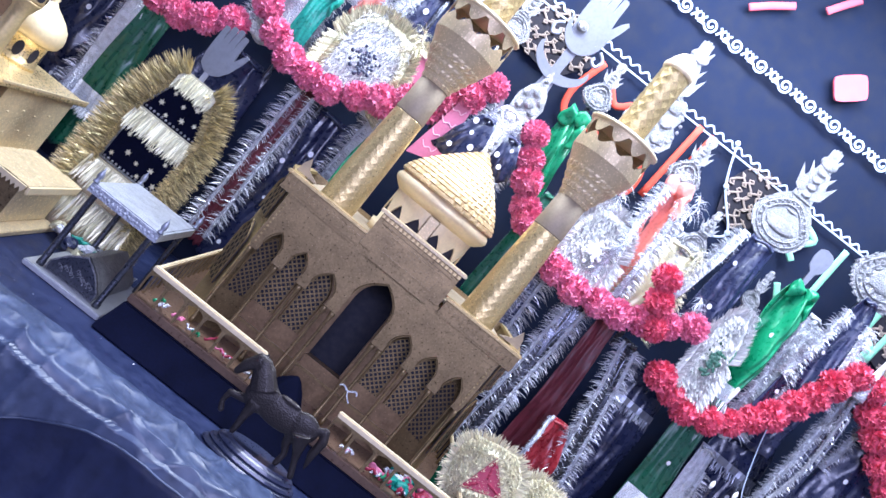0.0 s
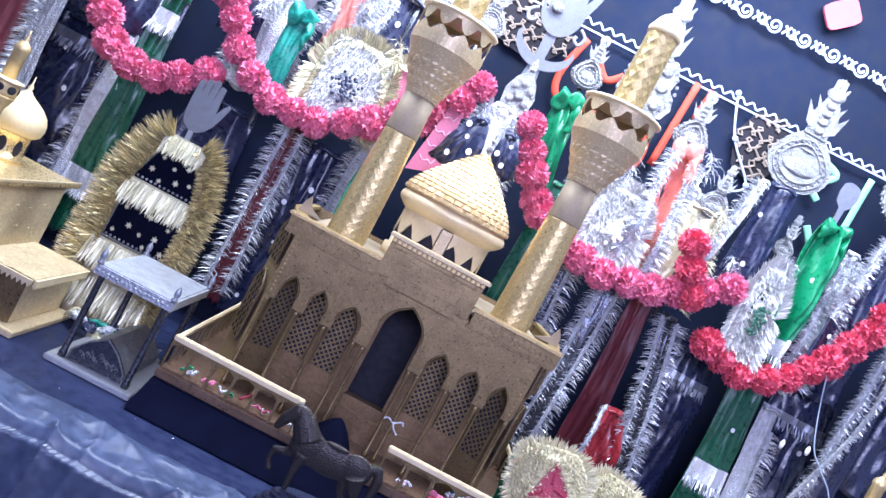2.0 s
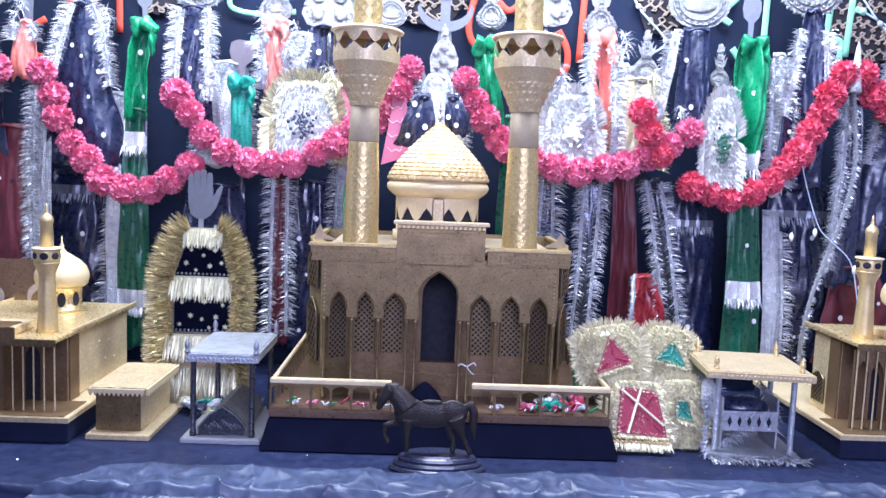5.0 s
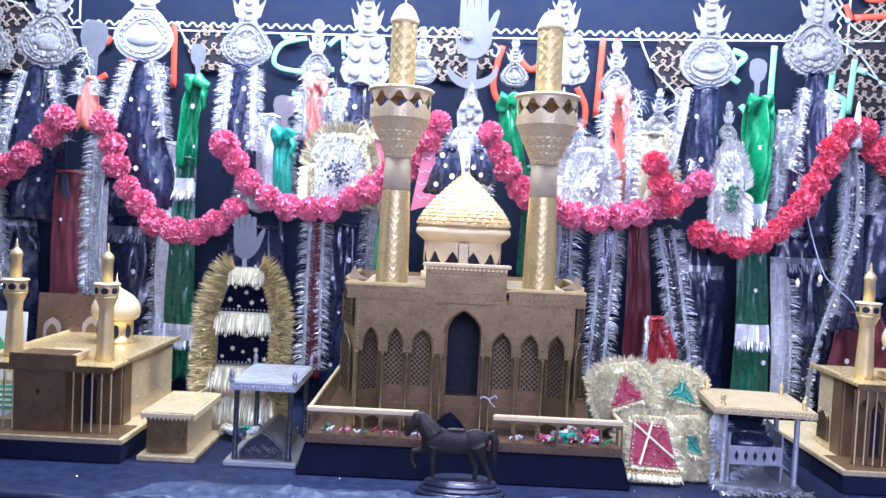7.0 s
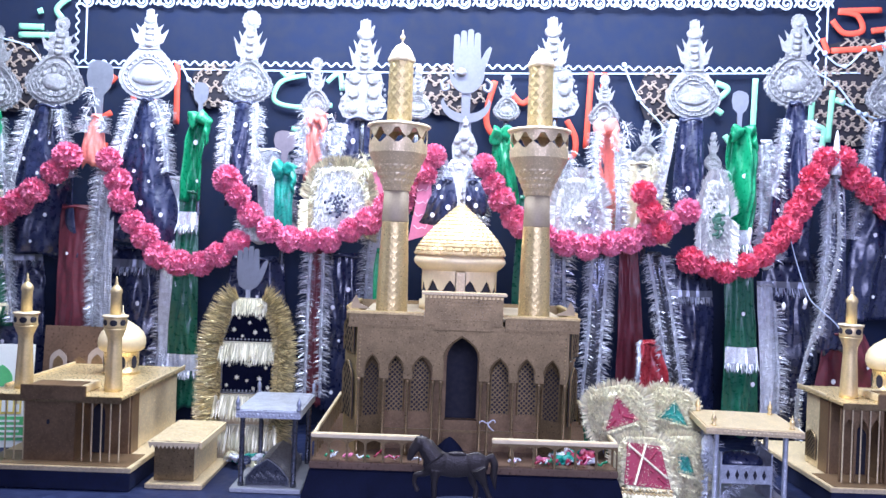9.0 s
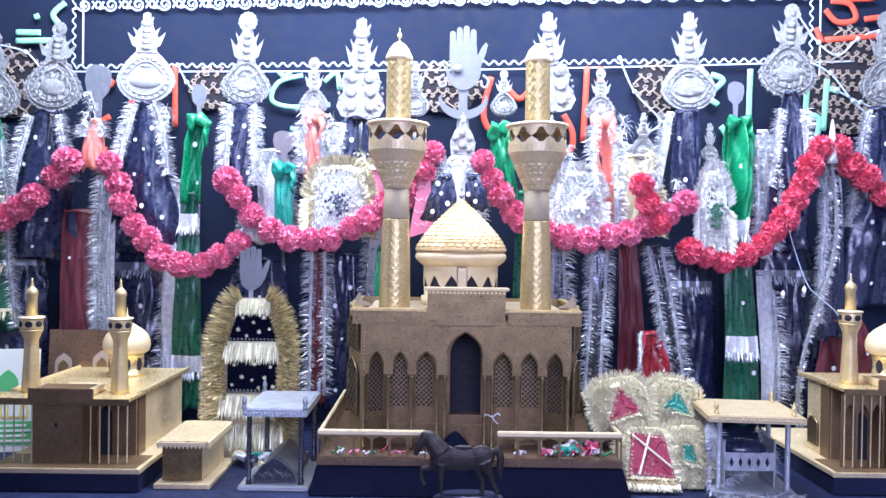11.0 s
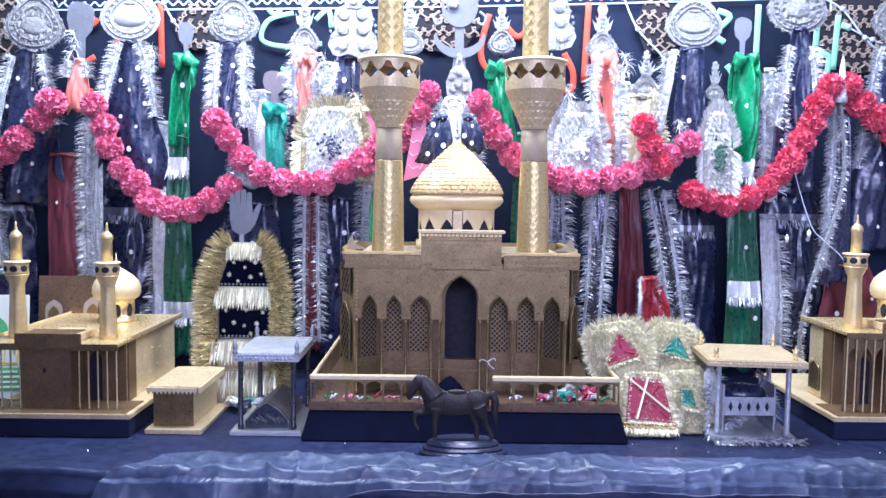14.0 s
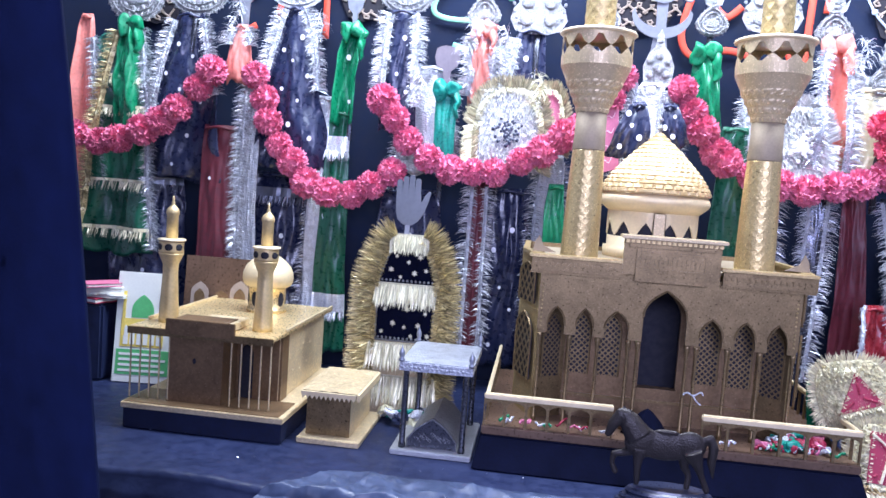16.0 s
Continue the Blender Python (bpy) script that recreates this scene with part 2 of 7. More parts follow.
def ball(bm, at, r, sx=1, sy=1, sz=1, seg=12, rings=8):
    bmesh.ops.create_uvsphere(bm, u_segments=seg, v_segments=rings, radius=r, matrix=Matrix.Translation(at) @ Matrix.Diagonal((sx, sy, sz, 1)))
    return bm


def rod(bm, a, b, r0, r1=None, seg=8):
    a, b = Vector(a), Vector(b)
    r1 = r0 if r1 is None else r1
    bmesh.ops.create_cone(bm, cap_ends=True, segments=seg, radius1=r0, radius2=r1, depth=(b - a).length, matrix=Matrix.Translation((a + b) / 2) @ (b - a).to_track_quat("Z", "Y").to_matrix().to_4x4())
    return bm


def tube(bm, pts, r, seg=6, flat=1.0):
    """A round (or, by flat, a flattened) cord through the points."""
    pts = [Vector(p) for p in pts]
    rings = []
    for i, p in enumerate(pts):
        d = (pts[min(i + 1, len(pts) - 1)] - pts[max(i - 1, 0)]).normalized()
        s = d.cross(Vector((0, 1, 0)))
        s = s.normalized() if s.length > 1e-4 else Vector((1, 0, 0))
        u = s.cross(d)
        rings.append([bm.verts.new(p + s * r * math.cos(2 * math.pi * k / seg) + u * r * flat * math.sin(2 * math.pi * k / seg)) for k in range(seg)])
    for lo, hi in zip(rings, rings[1:]):
        for k in range(seg):
            bm.faces.new((lo[k], lo[(k + 1) % seg], hi[(k + 1) % seg], hi[k]))
    bm.faces.new(rings[0][::-1])
    bm.faces.new(rings[-1])
    return bm


def smooth_line(pts, n=6):
    """A soft curve through the points."""
    pts = [Vector(p) for p in pts]
    out = []
    for i in range(len(pts) - 1):
        p0, p1, p2, p3 = pts[max(i - 1, 0)], pts[i], pts[i + 1], pts[min(i + 2, len(pts) - 1)]
        for k in range(n):
            s = k / n
            out.append(0.5 * (2 * p1 + (p2 - p0) * s + (2 * p0 - 5 * p1 + 4 * p2 - p3) * s * s + (3 * p1 - p0 - 3 * p2 + p3) * s ** 3))
    return out + [pts[-1]]


def strands(bm, line, way, length, count, width=0.0016, spread=0.35, droop=0.0):
    """Tinsel strands: thin creased blades along a line, pointing along way with some disorder."""
    line = [Vector(p) for p in line]
    way = Vector(way).normalized()
    for k in range(count):
        s = rng.random() * (len(line) - 1)
        i = min(int(s), len(line) - 2)
        p = line[i].lerp(line[i + 1], s - i)
        d = (way + Vector((rng.uniform(-1, 1), rng.uniform(-1, 0.5), rng.uniform(-1, 1))) * spread).normalized()
        side = d.cross(Vector((rng.uniform(-0.6, 0.6), 1, rng.uniform(-0.6, 0.6)))).normalized() * width
        ln = length * rng.uniform(0.6, 1.15)
        q = p + d * ln * 0.55
        e = p + d * ln + Vector((0, 0, -droop * ln))
        a, b, c, f, g = bm.verts.new(p - side), bm.verts.new(p + side), bm.verts.new(q + side), bm.verts.new(q - side), bm.verts.new(e)
        bm.faces.new((a, b, c, f))
        bm.faces.new((f, c, g))
    return bm

# ---- the room and the display table ----
TOP = 0.83  # table top


def slab(name, dims, material, label, category):
    ob = link(name, boxes(dims), material)
    return tagged(ob, label, category, kind="structure")


slab("floor", (-3.2, 3.2, -2.6, 2.7, -0.1, 0.0), FLOOR, "plain grey tiled room floor in shade", "floor")
# unseen ceiling and walls, added to close the room and reflect light
slab("ceiling", (-3.2, 3.2, -2.6, 2.7, 3.1, 3.2), PLASTER, "unseen pale ceiling added to close the room", "ceiling")
slab("wall_north", (-3.2, 3.2, 2.52, 2.7, 0.0, 3.1), PLASTER, "plain plastered wall behind the hung cloth", "wall")
slab("wall_south", (-3.2, 3.2, -2.6, -2.45, 0.0, 3.1), PLASTER, "unseen pale wall added facing the display", "wall")
slab("wall_west", (-3.2, -3.05, -2.45, 2.52, 0.0, 3.1), PLASTER, "unseen pale side wall added to close the room", "wall")
slab("wall_east", (3.05, 3.2, -2.45, 2.52, 0.0, 3.1), PLASTER, "unseen pale side wall added to close the room", "wall")


def sheet(bm, nu, nv, fn):
    vs = [[bm.verts.new(fn(i / nu, j / nv)) for i in range(nu + 1)] for j in range(nv + 1)]
    for j in range(nv):
        for i in range(nu):
            bm.faces.new((vs[j][i], vs[j][i + 1], vs[j + 1][i + 1], vs[j + 1][i]))
    return bm


def wall_cloth(u, v):
    x, z = -2.9 + 5.8 * u, 0.35 + 2.7 * v
    return Vector((x, 2.43 + 0.012 * noise.noise((x * 1.7, z * 0.6, 1)) + 0.004 * noise.noise((x * 7, z * 2, 4)), z))


backdrop = link("backdrop", sheet(bmesh.new(), 160, 60, wall_cloth), NAVY_WALL, smooth=True)
backdrop.modifiers.new("thick", "SOLIDIFY").thickness = 0.003
tagged(backdrop, "dark navy cloth hung as a wall backdrop behind the display", "backdrop", kind="structure")

table = thing("table", (0, 2.0, 0), "long display table hidden under navy satin cloth", "table")
table_parts = boxes((-2.3, 2.3, -0.51, 0.42, TOP - 0.045, TOP - 0.012))
part("tabletop", table_parts, BROWN, table)
for lx in (-2.2, 0.0, 2.2):
    for ly in (-0.3, 0.35):
        part("leg", boxes((lx - 0.03, lx + 0.03, ly - 0.03, ly + 0.03, 0.0, TOP - 0.046)), BROWN, table)


def wrinkle(x, y):
    return 0.010 * noise.noise((x * 6, y * 9, 0)) + 0.006 * abs(noise.noise((x * 15 + y * 9, y * 16 - x * 6, 7)))


def cloth_top(u, v):
    """The cloth: a hanging front (v under 0.5), a soft edge and the flat top."""
    x = -2.35 + 4.7 * u
    edge = 1.465 + 0.012 * noise.noise((x * 2, 0, 3))
    if v < 0.5:
        h = v / 0.5
        fold = 0.020 * noise.noise((x * 9, h * 1.2, 2)) + 0.012 * noise.noise((x * 22, h * 3, 5)) + 0.012 * noise.noise((x * 3 + h * 4, h * 5, 9))
        z = 0.02 + (TOP - 0.035) * h
        return Vector((x, edge - 0.012 - 0.03 * (1 - h) - fold * (1.15 - 0.8 * h ** 6), z))
    h = (v - 0.5) / 0.5
    y = edge + (2.425 - edge) * h ** 1.6
    near = max(0, 1 - (y - edge) / 0.20)
    rise = (wrinkle(x, y) + 0.003) * near
    return Vector((x, y, TOP - 0.02 * max(0, 1 - h * 14) ** 2 + max(-0.004, rise) - 0.001 * (1 - near)))




def crumple(x, w):
    """Height of crushed satin: sharp slanting ridges over broad soft ones."""
    wx = x + 0.05 * noise.noise((x * 4, w * 5, 31))
    ww = w + 0.06 * noise.noise((x * 3, w * 4, 37))
    broad = 1 - abs(noise.noise((wx * 5 + ww * 5, ww * 4 - wx * 2, 12)))
    mid = 1 - abs(noise.noise((wx * 11 - ww * 9, ww * 9 + wx * 5, 15)))
    small = 1 - abs(noise.noise((wx * 24 + ww * 22, ww * 15 - wx * 12, 19)))
    return 0.011 * broad ** 5 + 0.007 * mid ** 9 + 0.002 * small ** 9


def runner(u, v):
    """A satin length thrown over the front edge, with a slanting end."""
    u = u * (1 - 0.03 * v) + 0.03 * v
    x = -0.72 + 3.0 * u - 0.12 * (1 - v)
    # it hangs low at its left end and only just turns over the edge elsewhere, so darker cloth paints the drop's shade
    fall = min(1.0, max(0.0, (x + 0.62) / 0.45))
    w0 = 0.36 + (0.490 - 0.36) * fall * fall * (3 - 2 * fall) + 0.004 * noise.noise((x * 4, 0, 41))
    w = w0 + (0.63 - w0) * v
    p = cloth_top((x + 2.35) / 4.7, w)
    crease = crumple(x, w) * (1 - 0.65 * max(0.0, v - 0.9) / 0.1)
    f = min(1.0, max(0.0, (w - 0.46) / 0.06))
    f = f * f * (3 - 2 * f)
    return p + Vector((0, -(0.007 + crease) * (1 - f), (0.004 + crease) * f))


cover = link("tablecloth", sheet(bmesh.new(), 520, 120, cloth_top), NAVY_TABLE, smooth=True)
satin = thing("satin_runner", (0, 0, 0), "wrinkled blue satin length thrown over the table front", "cloth")
part("fabric", sheet(bmesh.new(), 640, 130, runner), SATIN, satin, smooth=True)
part("hem", tube(bmesh.new(), [runner(k / 300, 0.0) + Vector((0, -0.001, 0)) for k in range(301)], 0.0022, 6), SATIN, satin, "rolled satin hem", True)
tagged(cover, "crumpled navy satin tablecloth hanging over the front of the table", "tablecloth")


def near_curtain(u, v):
    z = 0.3 + 2.3 * v
    x = -1.536 + 0.885 * u + 0.008 * noise.noise((0, z * 2, 3))
    return Vector((x - 0.12 * (z - 1.32), 0.80 + 0.03 * math.sin(u * 17 + 0.4) + 0.01 * noise.noise((u * 9, z, 5)), z))


curtain = link("curtain", sheet(bmesh.new(), 70, 30, near_curtain), CURTAIN, smooth=True)
curtain.modifiers.new("thick", "SOLIDIFY").thickness = 0.006
# grey discs added in place of blurred light reflections on the curtain
for bu, bz, br in ((0.93, 1.555, 0.010), (0.90, 1.30, 0.005)):
    q = near_curtain(bu, (bz - 0.3) / 2.3)
    part("light_spot_disc", ball(bmesh.new(), (q.x, q.y - 0.012, q.z), br, 0.8, 0.25, 1.1, 14, 8), STEEL_DARK, curtain, "dull grey disc standing in for a blurred light reflection", True)
tagged(curtain, "dark navy curtain hanging beside the display opening", "curtain", kind="structure")

# ---- the large shrine model ----
CX = 0.003


def lattice(name, parent, cx, z0, zs, zt, w, y, place=None, pitch=0.0125, bar=0.0015):
    """An arched window of pierced card: a dark sheet for the shade behind, crossing bars before it and a raised frame.
    """
    m = place or Matrix.Identity(4)

    def inside(x, z):
        if abs(x) > w / 2 or z < z0 or z > zt:
            return False
        if z <= zs:
            return True
        s = (z - zs) / (zt - zs)
        return abs(x) < w / 2 * max(0.0, (1 - s ** 1.8)) ** 0.62

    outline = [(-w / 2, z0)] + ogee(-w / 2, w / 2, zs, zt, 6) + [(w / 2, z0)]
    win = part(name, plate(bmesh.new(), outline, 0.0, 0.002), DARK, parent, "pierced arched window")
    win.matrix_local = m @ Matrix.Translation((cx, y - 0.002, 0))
    bm = bmesh.new()
    for sgn in (1, -1):
        n = int((w + zt - z0) / pitch) + 2
        for k in range(-n, n):
            c = k * pitch
            run = None
            steps = 40
            for q in range(steps + 2):
                x = -w / 2 + w * q / steps
                z = z0 + c + sgn * (x + w / 2) + (0 if sgn > 0 else w)
                ok = q <= steps and inside(x, z)
                if ok and run is None:
                    run = (x, z)
                if not ok and run is not None:
                    if abs(last[0] - run[0]) > 0.003:
                        a, b = Vector((run[0], 0, run[1])), Vector((last[0], 0, last[1]))
                        d = (b - a).normalized()
                        s = Vector((-d.z, 0, d.x)) * bar
                        yy = -0.0025 - 0.0006 * (sgn > 0)
                        vs = [bm.verts.new(v + Vector((0, yy, 0))) for v in (a - s, b - s, b + s, a + s)]
                        bm.faces.new(vs)
                    run = None
                last = (x, z)
    ob = part("lattice", bm, GOLD_DULL, win)
    frame_line = [(x, -0.002, z) for x, z in outline]
    part("window_frame", tube(bmesh.new(), frame_line, 0.0022, 5), GOLD_DULL, win)
    return win


def shrine_minaret(parent, x, y, z, finial=True, lean=0.0):
    tower = part("minaret", lathe(bmesh.new(), fine([(0.0405, 0), (0.0375, 0.14), (0.0335, 0.235)], 50), 130, lambda a, v, h: 0.0005 * max(0, (max(math.cos(13 * a + 330 * h), math.cos(13 * a - 330 * h)) - 0.5) / 0.5)), MINARET_GOLD, parent, "slender minaret of embossed gold card", True)
    tower.matrix_local = pose(x, y, z, 0, lean, 0)
    part("collar", lathe(bmesh.new(), [(0.0338, 0.235), (0.035, 0.238), (0.0335, 0.262), (0.0325, 0.315)], 40), COLLAR_GOLD, tower, smooth=True)
    part("goblet", lathe(bmesh.new(), fine([(0.0325, 0.315), (0.040, 0.335), (0.066, 0.392), (0.0745, 0.41)], 14), 64, lambda a, v, h: 0.0018 * (math.sin(h * 360) > -0.2) * (math.sin(20 * a + (int(h * 57) % 2) * 3.1) > -0.5) * (h < 0.382)), GOLD_MID, tower, "flared balcony of brick-embossed card")
    bm = bmesh.new()
    r0 = 0.0745
    lathe(bm, [(0.0745, 0.41), (0.0755, 0.43), (0.073, 0.43), (0.072, 0.41)], 48)
    part("lower_band", bm, GOLD_MID, tower, smooth=False)
    bm = bmesh.new()
    n = 10
    for k in range(n):
        for s in range(5):
            a0 = 2 * math.pi * (k + s / 5) / n
            a1 = 2 * math.pi * (k + (s + 1) / 5) / n

            qa, qb = s / 5, (s + 1) / 5
            # piers between pointed openings
            oa = max(0.0, 1 - abs(qa - 0.5) * 2 * 1.3)
            ob_ = max(0.0, 1 - abs(qb - 0.5) * 2 * 1.3)
            for lo_a, hi_a, lo_b, hi_b in ((0.43, 0.448 - 0.015 * min(1, 1.9 * oa), 0.43, 0.448 - 0.015 * min(1, 1.9 * ob_)), (0.448 + 0.024 * min(1, 1.25 * oa), 0.478, 0.448 + 0.024 * min(1, 1.25 * ob_), 0.478)):
                vs = [bm.verts.new((r0 * math.cos(a), r0 * math.sin(a), h)) for a, h in ((a0, lo_a), (a1, lo_b), (a1, hi_b), (a0, hi_a))]
                bm.faces.new(vs)
    bmesh.ops.remove_doubles(bm, verts=bm.verts[:], dist=0.0002)
    band = part("pierced_band", bm, GOLD_MID, tower, "balcony band with pointed openings")
    band.modifiers.new("thick", "SOLIDIFY").thickness = 0.0025
    part("rim", lathe(bmesh.new(), [(0.034, 0.476), (0.078, 0.477), (0.0815, 0.480), (0.079, 0.484), (0.034, 0.488)], 72, lambda a, v, h: 0.0016 * math.cos(28 * a) * (0.1 < v < 0.9)), RAIL, tower, smooth=True)
    part("upper_shaft", lathe(bmesh.new(), fine([(0.0315, 0.488), (0.0305, 0.645)], 60), 84, lambda a, v, h: 0.0012 * max(0, (max(math.cos(9 * a + 260 * h), math.cos(9 * a - 260 * h)) - 0.5) / 0.5)), MINARET_GOLD, tower, smooth=True)
    part("cap", lathe(bmesh.new(), [(0.033, 0.645), (0.0345, 0.650), (0.034, 0.655), (0.031, 0.662), (0.026, 0.674), (0.017, 0.686), (0.008, 0.692), (0.003, 0.695)], 40, lambda a, v, h: 0.001 * math.cos(18 * a) * (v < 0.35)), RAIL, tower, smooth=True)
    if finial:
        part("finial", ball(lathe(bmesh.new(), [(0.003, 0.694), (0.002, 0.70), (0.002, 0.722), (0.0006, 0.73)], 10), (0, 0, 0.711), 0.0065), RAIL, tower, smooth=True)
    return tower


def build_shrine():
    s = thing("shrine_model", (CX, 0, TOP), "large brown-gold cardboard shrine model with two minarets and a dome", "shrine model")
    Z = TOP
    # plinth, floor slab
    bm = boxes((-0.358, 0.382, 1.716, 2.25, 0.0, 0.062), bevel=0.003)
    for v in bm.verts:
        # the wrapping flares out towards the table
        if v.co.z < 0.03:
            v.co.x += math.copysign(0.012, v.co.x)
            v.co.y -= 0.034 if v.co.y < 2.0 else 0.0
    part("plinth", bm, VELVET, s, "plinth wrapped in navy black cloth")
    part("floor_slab", boxes((-0.358, 0.382, 1.722, 2.25, 0.0625, 0.080), bevel=0.002), FLOOR_BROWN, s, "dark red-brown floor board")
    F0 = 0.0801
    # railings
    for side in (-1, 1):
        x0, x1 = (-0.356, -0.095) if side < 0 else (0.078, 0.380)
        rail = part("railing", boxes((x0, x1, 1.724, 1.738, 0.136, 0.147), bevel=0.002), RAIL, s, "low cream-gold railing with arched balusters")
        n = 6
        for k in range(n):
            xa = x0 + (x1 - x0) * k / n
            xb = x0 + (x1 - x0) * (k + 1) / n
            o = [(xa, F0)] + [(xa + 0.0028, F0)] + ogee(xa + 0.0028, xb - 0.0028, 0.121, 0.1325, 5) + [(xb - 0.0028, F0), (xb, F0), (xb, 0.1359), (xa, 0.1359)]
            part("baluster_arch", plate(bmesh.new(), o, 1.727, 1.733), GOLD_DULL, rail)
        xs = -0.354 if side < 0 else 0.372
        rail = part("side_railing", boxes((xs, xs + 0.008, 1.7385, 2.245, 0.136, 0.147), bevel=0.002), RAIL, s)
        for k in range(13):
            yy = 1.76 + k * 0.04
            part("baluster", boxes((xs + 0.001, xs + 0.006, yy, yy + 0.006, F0, 0.1359)), GOLD_DULL, rail)
    # front screen with an arcade open at the foot
    H0, H1 = 0.270, 0.408
    xs = [-0.252, -0.192, -0.133, -0.060, 0.060, 0.130, 0.195, 0.258]
    o = [(-0.261, H0 + 0.01), (-0.261, H1), (0.267, H1), (0.267, H0 + 0.01)]
    for k in range(len(xs) - 1, 0, -1):
        a, b = (xs[k - 1] + 0.012, xs[k] - 0.012) if k != 4 else (-0.044, 0.044)
        top = 0.379 if k == 4 else 0.328
        spring = 0.322 if k == 4 else 0.290
        o += [(xs[k] + 0.004, H0), (b, H0)] + ogee(a, b, spring, top, 7)[::-1] + [(a, H0)]
    o += [(xs[0] - 0.004, H0)]
    screen = part("facade", plate(bmesh.new(), o, 1.800, 1.808), GOLD_DULL, s, "front screen with pointed arches")
    bm = bmesh.new()
    for k in range(1, len(xs)):
        a, b = (xs[k - 1] + 0.012, xs[k] - 0.012) if k != 4 else (-0.044, 0.044)
        top, spring = (0.379, 0.322) if k == 4 else (0.328, 0.290)
        tube(bm, [(x, 1.799, z) for x, z in ogee(a, b, spring, top, 7)], 0.0022, 5)
    part("arch_moulding", bm, GOLD_DULL, screen)
    for d in (-0.258, 0.254):
        for k in range(11):
            part("edge_stud", ball(bmesh.new(), (d + 0.004, 1.799, 0.285 + 0.009 * k), 0.0024, 1, 0.7, 1, 6, 5), GOLD, screen)
    for x in (-0.254, -0.192, -0.133, -0.070, -0.050, 0.050, 0.069, 0.130, 0.195, 0.260):
        bm = lathe(bmesh.new(), [(0.0055, F0), (0.0055, 0.09), (0.0036, 0.094), (0.0034, 0.248), (0.0048, 0.255), (0.006, 0.264), (0.006, H0 - 0.0005)], 10, cx=x, cy=1.804)
        part("column", bm, GOLD_DULL, s, smooth=True)
    # cornice with raised middle
    for a, b in ((-0.288, -0.097), (0.099, 0.289)):
        bm = bmesh.new()
        box(bm, a + 0.006, b, 1.788, 1.800, H1 - 0.006, H1 + 0.022)
        c = part("cornice", bm, GOLD_DULL, s, "embossed cornice strip")
        part("cornice_cap", boxes((a, b, 1.778, 1.81, H1 + 0.0225, H1 + 0.029), bevel=0.0015), GOLD, c)
        part("cornice_shadow_strip", boxes((a + 0.004, b, 1.7935, 1.7995, H1 - 0.0115, H1 - 0.0065)), GOLD_DULL, c)
        n = int((b - a) / 0.012)
        boss = part("frieze_boss", boxes((-0.0035, 0.0035, 1.7848, 1.7881, H1 + 0.004, H1 + 0.013), bevel=0.0012), GOLD_DULL, c)
        boss.location.x = a + 0.012
        for k in range(1, n):
            more = new("frieze_boss", boss.data)
            more.parent, more.location = c, (a + 0.012 + 0.012 * k, 0, 0)
    bm = boxes((-0.0965, 0.0985, 1.790, 1.800, H1 + 0.0005, H1 + 0.0755))
    # the centre steps forward in three tiers, the lowest hanging below the cornice
    mid = part("raised_centre", bm, GOLD_DULL, s, "raised central panel with a raised inscription of small bars")
    part("hanging_tablet", boxes((-0.071, 0.073, 1.785, 1.7895, H1 - 0.012, H1 + 0.058), bevel=0.001), GOLD_DULL, mid)
    part("stepped_moulding", boxes((-0.086, 0.088, 1.7805, 1.7895, H1 + 0.0585, H1 + 0.066), (-0.096, 0.098, 1.777, 1.7895, H1 + 0.0665, H1 + 0.0755), bevel=0.001), GOLD_DULL, mid)
    part("centre_cap", boxes((-0.104, 0.106, 1.770, 1.812, H1 + 0.076, H1 + 0.083), bevel=0.0015), GOLD_MID, mid)
    dentil = part("dentil", boxes((-0.0028, 0.0028, 1.7745, 1.7769, H1 + 0.068, H1 + 0.074)), GOLD, mid)
    dentil.location.x = -0.092
    for k in range(1, 19):
        more = new("dentil", dentil.data)
        more.parent, more.location = mid, (-0.092 + 0.0103 * k, 0, 0)
    bm = bmesh.new()
    for a in ((-0.062, 0.07, 1.7825, 1.7851, H1 + 0.012, H1 + 0.016), (-0.062, 0.07, 1.7825, 1.7851, H1 + 0.047, H1 + 0.051), (-0.062, -0.058, 1.7825, 1.7851, H1 + 0.0161, H1 + 0.0469), (0.066, 0.07, 1.7825, 1.7851, H1 + 0.0161, H1 + 0.0469)):
        box(bm, *a)
    part("panel_frame", bm, GOLD_DULL, mid)
    bm = bmesh.new()
    for k in range(13):
        x = -0.052 + k * 0.009
        box(bm, x, x + rng.uniform(0.003, 0.0075), 1.783, 1.7851, H1 + 0.02 + rng.uniform(0, 0.008), H1 + 0.034 + rng.uniform(0, 0.008))
    part("inscription", bm, GOLD_DULL, mid)
    for x0, d in ((-0.283, 1), (0.284, -1)):
        part("corner_horn", plate(bmesh.new(), [(x0, 0.439), (x0 + d * 0.05, 0.439), (x0 + d * 0.022, 0.452), (x0 + d * 0.012, 0.474), (x0 + d * 0.004, 0.46)], 1.83, 1.835), COLLAR_GOLD, s)
    # inner wall with the door opening, canted corners and side walls
    W0, W1 = F0, 0.407
    door = [(-0.200, W0), (-0.200, W1), (0.204, W1), (0.204, W0), (0.048, W0), (0.048, 0.16), (0.044, 0.16)] + ogee(-0.036, 0.044, 0.31, 0.375, 7)[::-1] + [(-0.036, 0.16), (-0.040, 0.16), (-0.040, W0)]
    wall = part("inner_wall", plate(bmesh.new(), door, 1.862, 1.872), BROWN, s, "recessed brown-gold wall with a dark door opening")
    # a dark sheet stands in for the shade within the doorway
    part("doorway_shade", boxes((-0.05, 0.058, 1.93, 1.934, W0, 0.385)), DARK, s, "dark sheet standing in for the shade inside the open door")
